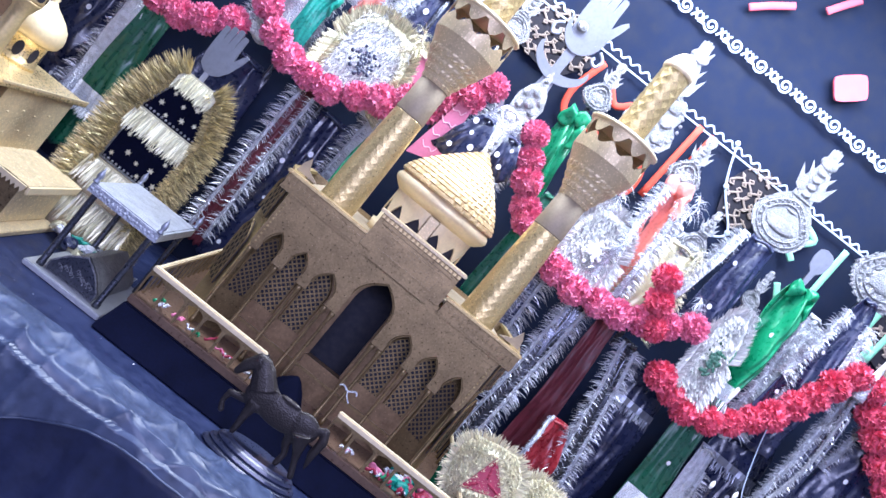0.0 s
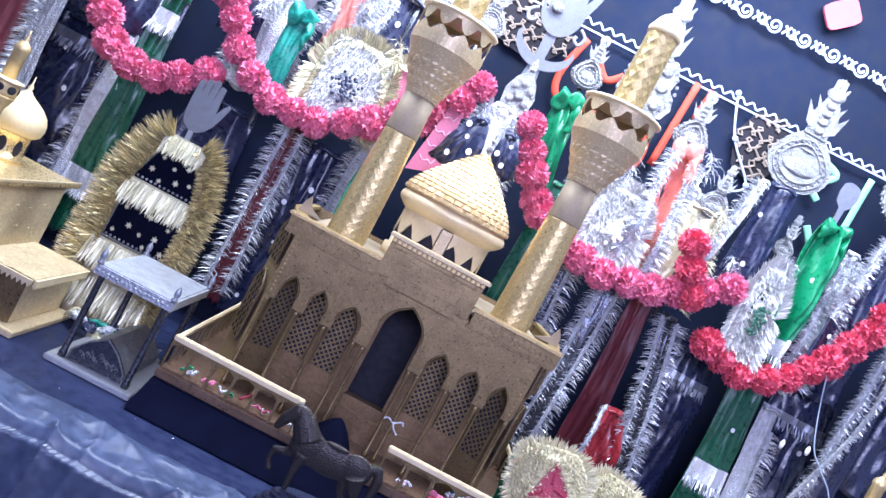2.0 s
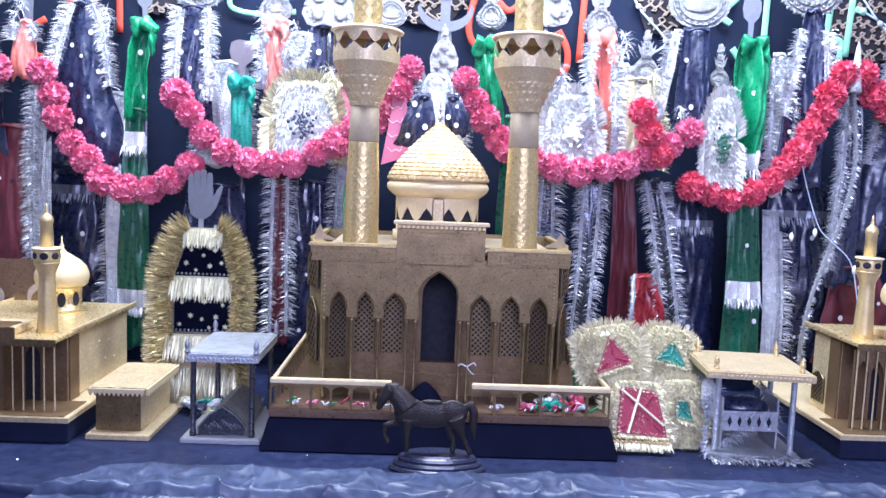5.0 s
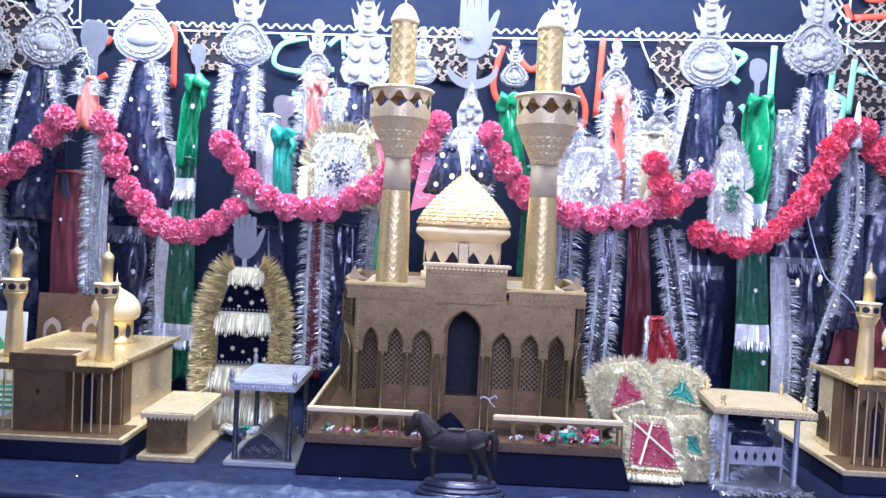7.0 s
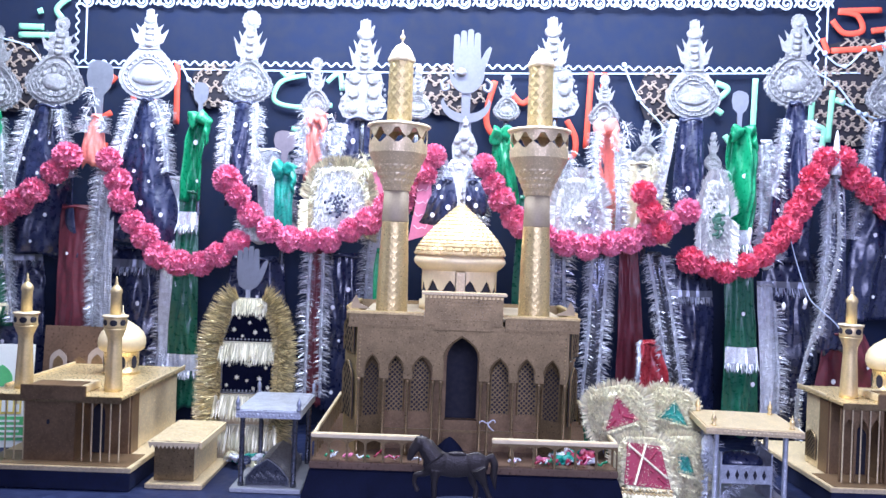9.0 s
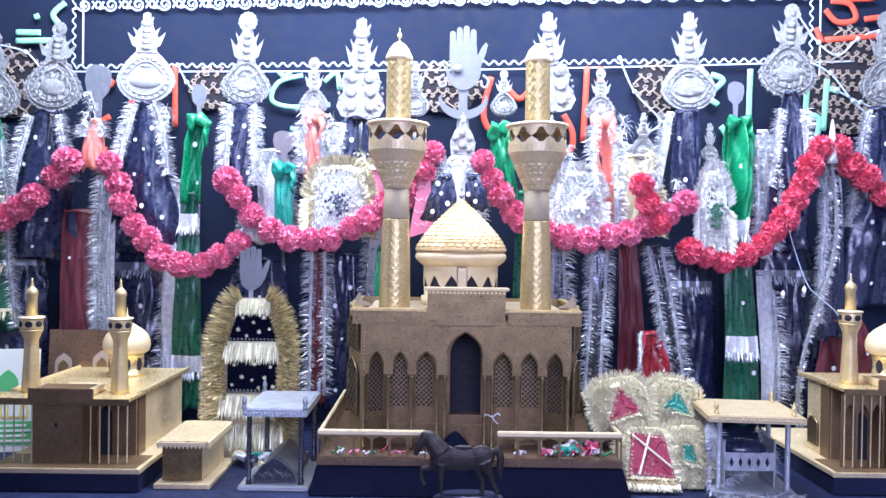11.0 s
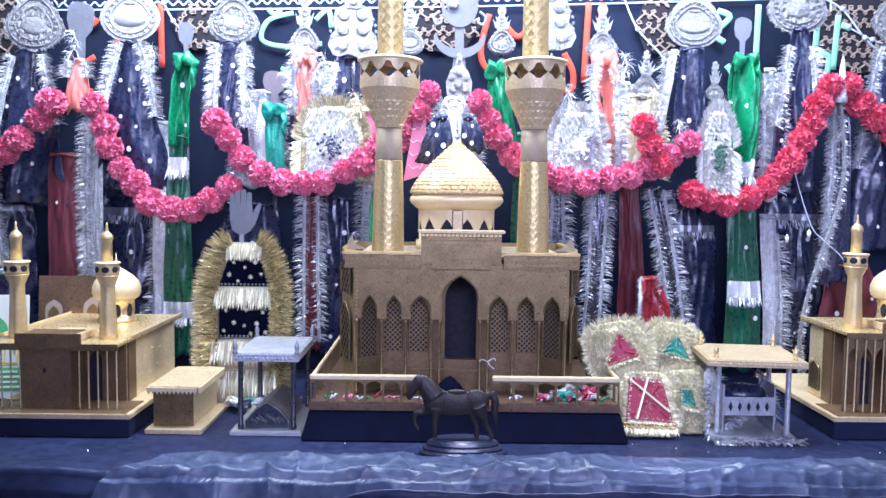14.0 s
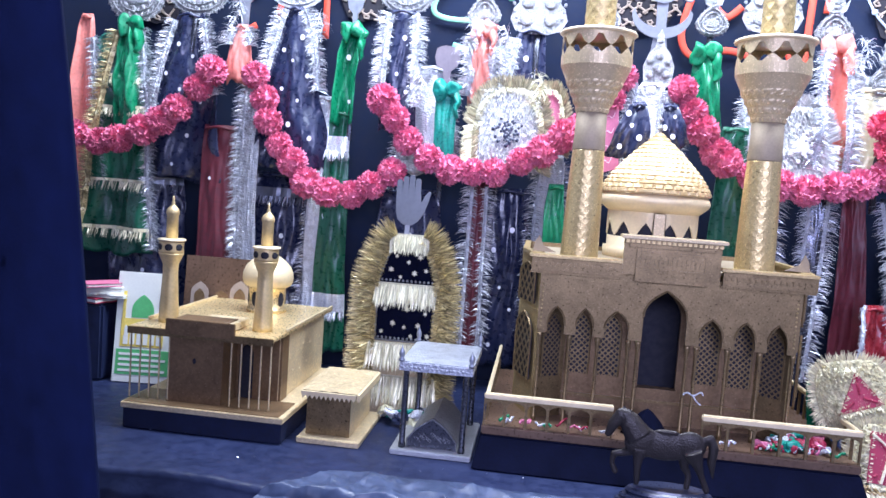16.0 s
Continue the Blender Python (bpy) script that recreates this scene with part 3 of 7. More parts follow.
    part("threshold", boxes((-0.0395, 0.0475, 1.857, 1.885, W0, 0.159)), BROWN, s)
    part("step_line", boxes((-0.20, 0.204, 1.856, 1.8618, 0.128, 0.134)), GOLD_DULL, s)
    for x in (-0.168, -0.103, 0.103, 0.172):
        lattice("lattice_window", s, x, 0.178, 0.272, 0.314, 0.048, 1.862)
    for d in (-1, 1):
        bm = bmesh.new()
        xa, xb = (0.002 + d * 0.202), (0.002 + d * 0.2585)
        vs = [bm.verts.new(v) for v in ((xa, 1.862, W0), (xb, 1.822, W0), (xb, 1.822, W1), (xa, 1.862, W1))]
        bm.faces.new(vs)
        cant = part("canted_wall", bm, GOLD_DULL, s)
        cant.modifiers.new("thick", "SOLIDIFY").thickness = 0.004
        lattice("lattice_window", s, 0.0, 0.170, 0.270, 0.312, 0.046, 0.0, place=pose((xa + xb) / 2, 1.836, 0, 0, 0, -35 * d))
        # canted wing with two tiers of pierced windows, then the plain side wall
        xe, ye = 0.001 + d * 0.302, 1.930
        for name, p, q, lab in (("wing_wall", (xb, 1.812), (xe, ye), "canted wing with two tiers of pierced windows"), ("side_wall", (xe, ye + 0.003), (xe, 2.20), "")):
            bm = bmesh.new()
            bm.faces.new([bm.verts.new(v) for v in ((*p, W0), (*q, W0), (*q, 0.436), (*p, 0.436))])
            sw = part(name, bm, GOLD, s, lab)
            sw.modifiers.new("thick", "SOLIDIFY").thickness = 0.004
        turn = math.degrees(math.atan2(ye - 1.812, abs(xe - xb)))
        for zz0, zs, zt in ((0.16, 0.262, 0.302), (0.326, 0.385, 0.412)):
            lattice("lattice_window", s, 0.0, zz0, zs, zt, 0.092, 0.0, place=pose((xb + xe) / 2 + d * 0.0075, (1.812 + ye) / 2 - 0.003, 0, 0, 0, d * turn), pitch=0.027, bar=0.0036)
        part("string_course", rod(bmesh.new(), (xb + d * 0.002, 1.808, 0.314), (xe, ye - 0.003, 0.314), 0.0035, 0.0035, 6), GOLD, s)
        bm = bmesh.new()
        o = [(xb, 1.812), (xb + d * 0.024, 1.80), (xe + d * 0.004, ye - 0.01), (xe + d * 0.004, 2.20), (xe - d * 0.01, 2.20), (xe - d * 0.01, ye)]
        lo, hi = [bm.verts.new((x, y, 0.4305)) for x, y in o], [bm.verts.new((x, y, 0.438)) for x, y in o]
        bm.faces.new(lo), bm.faces.new(hi)
        for k in range(6):
            bm.faces.new((lo[k], lo[(k + 1) % 6], hi[(k + 1) % 6], hi[k]))
        bmesh.ops.recalc_face_normals(bm, faces=bm.faces[:])
        part("side_cornice", bm, GOLD, s)
    part("back_wall", boxes((-0.300, 0.302, 2.201, 2.208, W0, 0.436)), GOLD_DULL, s)
    part("roof", boxes((-0.256, 0.26, 1.8105, 2.20, 0.4195, 0.4255)), COLLAR_GOLD, s, "flat dull gold roof")
    shrine_minaret(s, -0.183, 1.872, 0.426, True, 0.3)
    shrine_minaret(s, 0.184, 1.872, 0.426, False, -0.3)
    # dome on a pierced drum
    bm = lathe(bmesh.new(), [(0.112, 0.426), (0.112, 0.45), (0.104, 0.452), (0.104, 0.476)], 48)
    drum = part("drum", bm, GOLD_PALE, s, "pale gold drum with trefoil openings", True)
    bm = lathe(bmesh.new(), [(0.102, 0.476), (0.102, 0.478), (0.101, 0.478), (0.101, 0.534)], 40)
    # dark tube gives the drum openings their inner shade
    part("drum_inner_shade", bm, DARK, drum)
    n = 12
    bm = bmesh.new()
    for k in range(n):
        for q in range(6):
            a0, a1 = (2 * math.pi * (k + q / 6) / n, 2 * math.pi * (k + (q + 1) / 6) / n)

            def lift(f):
                f = abs(f - 0.5) * 2
                return 0.478 + (0.034 * (1 - f / 0.75) ** 0.7 if f < 0.75 else 0)

            vs = [bm.verts.new((0.106 * math.cos(a), 0.106 * math.sin(a), h)) for a, h in ((a0, lift(q / 6)), (a1, lift((q + 1) / 6)), (a1, 0.536), (a0, 0.536))]
            bm.faces.new(vs)
    bmesh.ops.remove_doubles(bm, verts=bm.verts[:], dist=0.0002)
    band = part("pierced_drum", bm, GOLD_PALE, drum)
    band.modifiers.new("thick", "SOLIDIFY").thickness = 0.003
    prof = [(0.105, 0.535), (0.116, 0.543), (0.126, 0.552), (0.1305, 0.560), (0.129, 0.568), (0.1225, 0.578)]
    part("dome_collar", lathe(bmesh.new(), prof, 64), GOLD_PALE, drum, smooth=True)

    def bricks(a, v, h):
        row = int((h - 0.578) / 0.0105)
        f = ((h - 0.578) / 0.0105) % 1
        b = (a / (2 * math.pi) * 34 + 0.5 * (row % 2)) % 1
        return 0.0 if f < 0.22 or b < 0.12 else 0.0032

    curve = [(0.129, 0.578), (0.1245, 0.592), (0.116, 0.608), (0.104, 0.625), (0.0895, 0.642), (0.0735, 0.659), (0.057, 0.676), (0.041, 0.692), (0.026, 0.706), (0.013, 0.717), (0.004, 0.726)]
    part("dome", lathe(bmesh.new(), fine(curve, 7), 170, bricks), DOME_GOLD, drum, "pointed dome of pale gold brick-embossed foil")
    part("finial", ball(ball(lathe(bmesh.new(), [(0.004, 0.724), (0.0025, 0.73), (0.0015, 0.778), (0.0004, 0.785)], 10), (0, 0, 0.738), 0.008), (0, 0, 0.757), 0.005), SILVER, drum, smooth=True)
    part("crest_plate", boxes((-0.013, 0.015, -0.116, -0.112, 0.478, 0.536), bevel=0.002), GOLD_MID, drum, "small cream plate with a raised mark")
    drum.location = (-0.006, 2.08, 0)
    return s


shrine = build_shrine()


# ---- the small shrine models ----
def build_small_shrine(mirror, at, roof=0.215, deep=0.455, dome_at=(-0.172, 0.36)):
    """Built about its front corner; mirror is 1 or -1 across x."""
    s = thing("small_shrine_model", at, "small gold-painted wooden shrine model with minarets and dome", "shrine model", "small shrine models")

    def bx(name, x0, x1, y0, y1, z0, z1, m, label="", bevel=0.0015):
        a, b = sorted((mirror * x0, mirror * x1))
        return part(name, boxes((a, b, y0, y1, z0, z1), bevel=bevel), m, s, label)

    R = roof
    bx("plinth", -0.352, 0.0, 0.005, 0.455, 0.0, 0.043, PLINTH_NAVY, "plinth wrapped in navy cloth")
    bx("base_plate", -0.356, 0.004, 0.0, 0.46, 0.0435, 0.056, WOOD_GOLD)
    bx("body", -0.268, -0.046, 0.115, deep, 0.0565, R - 0.012, WOOD_GOLD, "plain gold-brown hall")
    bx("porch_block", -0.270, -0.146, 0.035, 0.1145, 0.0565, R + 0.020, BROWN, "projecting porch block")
    bx("roof_plate", -0.362, -0.034, 0.030, deep + 0.035, R - 0.0085, R, GOLD_WARM, "thin bright gold roof sheet")
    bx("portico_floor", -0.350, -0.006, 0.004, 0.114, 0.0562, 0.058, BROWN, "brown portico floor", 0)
    # browner sheet puts the shade of the front face into the colour
    bx("shaded_front_wall", -0.1455, -0.048, 0.1105, 0.1145, 0.0585, R - 0.0125, BROWN, "front wall with its shade painted in as brown", 0)
    bx("fascia", -0.362, -0.034, 0.0285, 0.0298, R - 0.016, R - 0.001, GOLD_DULL, "", 0)
    for a, b in ((-0.362, -0.358), (-0.038, -0.034)):
        bx("roof_lip", a, b, 0.115, deep + 0.035, R + 0.0005, R + 0.006, WOOD_GOLD, bevel=0)
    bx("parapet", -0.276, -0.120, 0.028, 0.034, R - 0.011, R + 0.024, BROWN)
    for k in range(5):
        for base in (-0.352, -0.128):
            x = base + k * 0.022 - (0.004 if base < -0.3 else 0)
            bm = lathe(bmesh.new(), [(0.003, 0.0582), (0.0019, 0.062), (0.0019, R - 0.02), (0.003, R - 0.0125)], 8, cx=mirror * x, cy=0.036)
            part("column", bm, GOLD_MID, s, smooth=True)
    if mirror < 0:
        # an arcade of pointed arches stands before the portico
        o = [(-0.036, R - 0.0165), (-0.143, R - 0.0165), (-0.143, 0.0585)]
        for k in range(3):
            xa = -0.139 + 0.034 * k
            o += [(xa, 0.0585)] + ogee(xa, xa + 0.028, R - 0.075, R - 0.040, 5) + [(xa + 0.028, 0.0585)]
        o += [(-0.036, 0.0585)]
        part("arcade", plate(bmesh.new(), [(-x, z) for x, z in o], 0.042, 0.046), BROWN, s, "brown arcade of pointed arches")
    # door and small holes, laid on as dark pieces for their shade
    o = [(-0.016, 0.0), ] + ogee(-0.016, 0.016, 0.095, 0.122, 5) + [(0.016, 0.0)]
    d = part("door_opening", plate(bmesh.new(), o, 0.0, 0.003), DARK, s, "dark plate painting the shade in an arched doorway")
    d.location = (mirror * -0.122, 0.1085, 0.06)
    bx("roof_block", -0.225, -0.135, 0.0345, 0.15, R + 0.0005, R + 0.018, WOOD_GOLD)
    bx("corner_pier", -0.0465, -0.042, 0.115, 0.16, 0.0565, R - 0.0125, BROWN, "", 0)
    for k in range(10):
        part("nail_mark", ball(bmesh.new(), (mirror * -0.0455, 0.15 + 0.055 * (k % 5) + 0.02 * (k // 5), 0.10 + 0.05 * (k // 5) + 0.008 * (k % 2)), 0.0035, 0.4, 1.5, 0.7, 8, 6), RAIL, s)
    bm = bmesh.new()
    ball(bm, (mirror * -0.21, 0.0345, 0.15), 0.004, 1, 0.3, 1.6, 8, 6)
    part("small_hole", bm, DARK, s)
    w = lattice("lattice_window", s, 0, 0.075, 0.13, 0.15, 0.05, 0, place=pose(mirror * -0.0455, 0.20, 0, 0, 0, 90 * mirror)) if mirror < 0 else None
    for x, y in ((-0.310, 0.11), (-0.089, 0.11)):
        prof = [(0.022, 0), (0.0215, 0.01), (0.0165, 0.114), (0.017, 0.130), (0.026, 0.152), (0.0275, 0.156)]
        t = part("minaret", lathe(bmesh.new(), prof, 24), BRASS, s, "slim turned gold minaret", True)
        t.location = (mirror * x, y, R)
        part("lantern", lathe(bmesh.new(), [(0.0265, 0.1565), (0.027, 0.160), (0.027, 0.180), (0.0265, 0.182)], 24), BRASS, t, smooth=True)
        for k in range(7):
            bm = bmesh.new()
            a = 2 * math.pi * (k + 0.5) / 7
            bmesh.ops.create_uvsphere(bm, u_segments=8, v_segments=6, radius=0.0082, matrix=Matrix.Translation((0.0262 * math.cos(a), 0.0262 * math.sin(a), 0.170)) @ Matrix.Rotation(a, 4, "Z") @ Matrix.Diagonal((0.25, 1.1, 1, 1)))
            part("opening", bm, DARK, t)
        part("rim", lathe(bmesh.new(), [(0.014, 0.1825), (0.030, 0.183), (0.031, 0.185), (0.030, 0.1875), (0.014, 0.189)], 28), RAIL, t, smooth=True)
        part("upper_shaft", lathe(bmesh.new(), [(0.0130, 0.189), (0.0125, 0.240), (0.0142, 0.243), (0.0142, 0.249), (0.0118, 0.255), (0.007, 0.260), (0.0035, 0.264), (0.0045, 0.268), (0.002, 0.273), (0.003, 0.277), (0.0008, 0.284)], 20), BRASS, t, smooth=True)
    d = part("drum", lathe(bmesh.new(), [(0.050, R), (0.050, R + 0.008), (0.046, R + 0.010), (0.046, R + 0.060), (0.052, R + 0.064)], 36), GOLD_WARM, s, "drum with arched openings under the dome", True)
    d.location = (mirror * dome_at[0], dome_at[1], 0)
    for k in range(8):
        bm = bmesh.new()
        a = 2 * math.pi * (k + 0.5) / 8
        bmesh.ops.create_uvsphere(bm, u_segments=10, v_segments=8, radius=0.016, matrix=Matrix.Translation((0.0458 * math.cos(a), 0.0458 * math.sin(a), R + 0.034)) @ Matrix.Rotation(a, 4, "Z") @ Matrix.Diagonal((0.12, 0.62, 1.15, 1)))
        part("opening", bm, DARK, d)
    prof = [(0.053, 0.064), (0.060, 0.070), (0.0635, 0.084), (0.0625, 0.098), (0.056, 0.114), (0.043, 0.128), (0.026, 0.140), (0.012, 0.149), (0.005, 0.158), (0.006, 0.164), (0.002, 0.172), (0.0005, 0.19)]
    part("dome", lathe(bmesh.new(), [(r, z + R) for r, z in prof], 40), GOLD_PALE, d, "smooth onion dome", True)
    return s


small_left = build_small_shrine(1, (-0.771, 1.692, TOP))
small_right = build_small_shrine(-1, (0.906, 1.735, TOP), 0.255, 0.24, (-0.245, 0.19))


# ---- hut ----
def build_hut():
    s = thing("hut_model", (-0.745, 1.722, TOP), "small gold wooden hut model with a scalloped foil roof", "hut model")
    part("base_plate", boxes((0, 0.136, 0, 0.235, 0, 0.012), bevel=0.0015), WOOD_GOLD, s)
    part("body", boxes((0.012, 0.108, 0.030, 0.225, 0.0125, 0.0995), bevel=0.001), WOOD_GOLD, s)
    # duller gold sheet paints in the shade on the hut's front
    part("shaded_front_wall", boxes((0.012, 0.108, 0.0275, 0.0298, 0.0125, 0.0995)), GOLD_DULL, s)
    part("roof", boxes((0.002, 0.122, 0.018, 0.235, 0.1, 0.108), bevel=0.0015), GOLD_DULL, s)
    foil = sheet(bmesh.new(), 26, 44, lambda u, v: Vector((0.001 + 0.122 * u, 0.0165 + 0.219 * v, 0.1105 + 0.002 * noise.noise((u * 9, v * 14, 3)) + 0.002 * abs(noise.noise((u * 19, v * 30, 8))))))
    part("foil_sheet", foil, GOLD_MID, s, "crumpled gold foil over the roof")
    bm = bmesh.new()
    o = [(0.002, 0.1095)]
    for k in range(12):
        o += [(0.002 + 0.01 * k + 0.001, 0.101), (0.002 + 0.01 * k + 0.005, 0.0935), (0.002 + 0.01 * k + 0.009, 0.101)]
    o += [(0.122, 0.1095)]
    part("scalloped_edge", plate(bm, o, 0.0105, 0.0155), GOLD_PALE, s)
    o2 = [(0.0175, 0.1095)] + [p for k in range(21) for p in ((0.0185 + 0.01 * k, 0.097), (0.0225 + 0.01 * k, 0.092), (0.0265 + 0.01 * k, 0.097))] + [(0.2345, 0.1095)]
    e = part("scalloped_edge", plate(bmesh.new(), o2, -0.1225, -0.128), GOLD_PALE, s)
    e.rotation_euler = (0, 0, radians(90))
    return s


hut = build_hut()


# ---- canopies ----
def build_canopy(at, w, d, h, overhang, roof_mat, plate_mat, post_mat, label, finial_mat, skirt=0.030):
    s = thing("canopy_model", at, label, "canopy model", "small canopies over tombs")
    part("base_plate", boxes((0, w, 0, d, 0, 0.011), bevel=0.002), plate_mat, s)
    for x in (0.022, w - 0.022):
        for y in (0.022, d - 0.022):
            bm = lathe(bmesh.new(), [(0.0075, 0.0112), (0.0075, 0.02), (0.0062, 0.023), (0.0062, h - 0.02), (0.0075, h - 0.0085)], 14, cx=x, cy=y)
            part("post", bm, post_mat, s, smooth=True)
    o = overhang
    r = part("roof", boxes((-o, w + o, -o, d + o, h - 0.008, h), bevel=0.002), roof_mat, s, "flat embossed roof")
    # sloping skirt with scallops
    bm = bmesh.new()
    box(bm, -o - 0.002, w + o + 0.002, -o - 0.003, -o, h - skirt, h - 0.002)
    box(bm, -o - 0.002, w + o + 0.002, d + o, d + o + 0.003, h - skirt, h - 0.002)
    box(bm, -o - 0.003, -o, -o + 0.0005, d + o - 0.0005, h - skirt, h - 0.002)
    box(bm, w + o, w + o + 0.003, -o + 0.0005, d + o - 0.0005, h - skirt, h - 0.002)
    part("skirt", bm, roof_mat, r)
    bm = bmesh.new()
    n = int((w + 2 * o) / 0.009)
    for k in range(n):
        ball(bm, (-o + 0.005 + k * 0.009, -o - 0.003, h - 0.6 * skirt), 0.0034, 1, 0.5, 1, 6, 5)
    part("beading", bm, roof_mat, r)["kind"] = "stuff"
    for x in (0.012, w - 0.012):
        for y in (0.012, d - 0.012):
            bm = lathe(bmesh.new(), [(0.006, h), (0.0065, h + 0.004), (0.0035, h + 0.007), (0.0062, h + 0.013), (0.0055, h + 0.021), (0.0018, h + 0.028), (0.0005, h + 0.034)], 12, cx=x, cy=y)
            part("finial", bm, finial_mat, r, smooth=True)
    return s


can_left = build_canopy((-0.542, 1.716, TOP), 0.170, 0.245, 0.196, -0.011, ROOF_SILVER, SILVER_BRIGHT, STEEL_DARK, "small silver canopy on four dark posts over a tomb", STEEL, 0.019)


def tomb_outline(w, h):
    return [(-w / 2, 0), (-w / 2, h * 0.28), (-w * 0.40, h * 0.48), (-w * 0.28, h * 0.70), (-w * 0.14, h * 0.86), (0, h), (w * 0.14, h * 0.86), (w * 0.28, h * 0.70), (w * 0.40, h * 0.48), (w / 2, h * 0.28), (w / 2, 0)]


tomb = thing("tomb_model", (-0.458, 1.742, TOP + 0.0112), "dark steel ogee-ended tomb under the silver canopy", "tomb model")
part("body", plate(bmesh.new(), tomb_outline(0.100, 0.062), 0.006, 0.19), SILVER, tomb)
loop = [(x, -0.001, z) for x, z in tomb_outline(0.104, 0.064)]
part("end_border", tube(bmesh.new(), loop + loop[:1], 0.0018, 6), SILVER, tomb, smooth=True)
part("end_plate", plate(bmesh.new(), tomb_outline(0.106, 0.066), 0.0, 0.0055), STEEL_DARK, tomb, "engraved dark silver end plate")
bm = bmesh.new()
for k in range(16):
    ex, ez, ea = -0.034 + 0.0045 * k, 0.014 + 0.022 * rng.random() * (1 - abs(k - 7.5) / 11), rng.uniform(0, 6)
    tube(bm, smooth_line([(ex, -0.0006, ez), (ex + 0.004 * math.cos(ea), -0.0006, ez + 0.005), (ex + 0.006, -0.0006, ez + 0.004 * math.sin(ea)), (ex + 0.003, -0.0006, ez - 0.003)], 4), 0.0007, 5, 0.5)
part("engraving", bm, SILVER, tomb)

can_right = build_canopy((0.598, 1.718, TOP), 0.205, 0.19, 0.198, 0.008, GOLD_MID, ROOF_SILVER, ROOF_SILVER, "small canopy with a pale gold roof on grey posts", GOLD_WARM, 0.016)
cradle = thing("cradle_model", (0.705, 1.80, TOP + 0.0112), "silver cradle with navy cloth under the gold canopy", "cradle model")
can_right.rotation_euler = (0, 0, radians(-6))
part("side_panel", boxes((-0.062, 0.062, -0.045, -0.041, 0.040, 0.085), bevel=0.001), ROOF_SILVER, cradle, "pierced side panel")
part("side_panel", boxes((-0.062, 0.062, 0.041, 0.045, 0.040, 0.085), bevel=0.001), ROOF_SILVER, cradle)
bm = bmesh.new()
for k in range(5):
    plate(bm, [(-0.045 + k * 0.022, 0.05), (-0.040 + k * 0.022, 0.062), (-0.045 + k * 0.022, 0.074), (-0.050 + k * 0.022, 0.062)], -0.0465, -0.0455)
part("piercing", bm, DARK, cradle)
bm = ball(bmesh.new(), (0, 0, 0.085), 0.05, 1.15, 0.8, 0.5, 20, 12)
part("bedding", bm, NAVY, cradle, "folded navy cloth", True)
bm = ball(bmesh.new(), (0.0, 0.0, 0.0), 0.03, 0.7, 0.7, 1.5, 18, 14)
for v in bm.verts:
    v.co += Vector((noise.noise(v.co * 45), noise.noise(v.co * 45 + Vector((7, 0, 0))), noise.noise(v.co * 45 + Vector((0, 9, 0))))) * 0.014
gauze = part("gauze", bm, WHITE, cradle, "white gauze tied at the cradle end", True)
gauze.location = (-0.075, 0.0, 0.10)
for x in (-0.064, 0.060):
    part("cradle_leg", boxes((x, x + 0.004, -0.045, 0.045, 0.0, 0.115), bevel=0.001), ROOF_SILVER, cradle)
tr = thing("tinsel_garland", (0.598, 1.70, TOP), "loose silver tinsel round the canopy base", "tinsel")
bm = bmesh.new()
strands(bm, [(0, 0, 0.008), (0.215, 0, 0.008)], (0.1, -0.6, 0.1), 0.026, 320, 0.0012, 0.8)
strands(bm, [(0.0, 0.02, 0.01), (-0.003, 0.01, 0.15)], (-0.6, -0.2, 0), 0.02, 120, 0.0012, 0.8)
strands(bm, [(0.04, 0.07, 0.012), (0.18, 0.10, 0.10)], (0, -0.4, -0.5), 0.03, 260, 0.0012, 0.9)
strands(bm, [(0.02, 0.12, 0.16), (0.06, 0.13, 0.10), (0.03, 0.12, 0.03)], (0.3, -0.5, -0.3), 0.035, 260, 0.0012, 0.9)
strands(bm, [(0.16, 0.14, 0.15), (0.20, 0.13, 0.08), (0.19, 0.12, 0.02)], (-0.2, -0.5, -0.3), 0.035, 260, 0.0012, 0.9)
part("tinsel", bm, TINSEL, tr)["kind"] = "stuff"


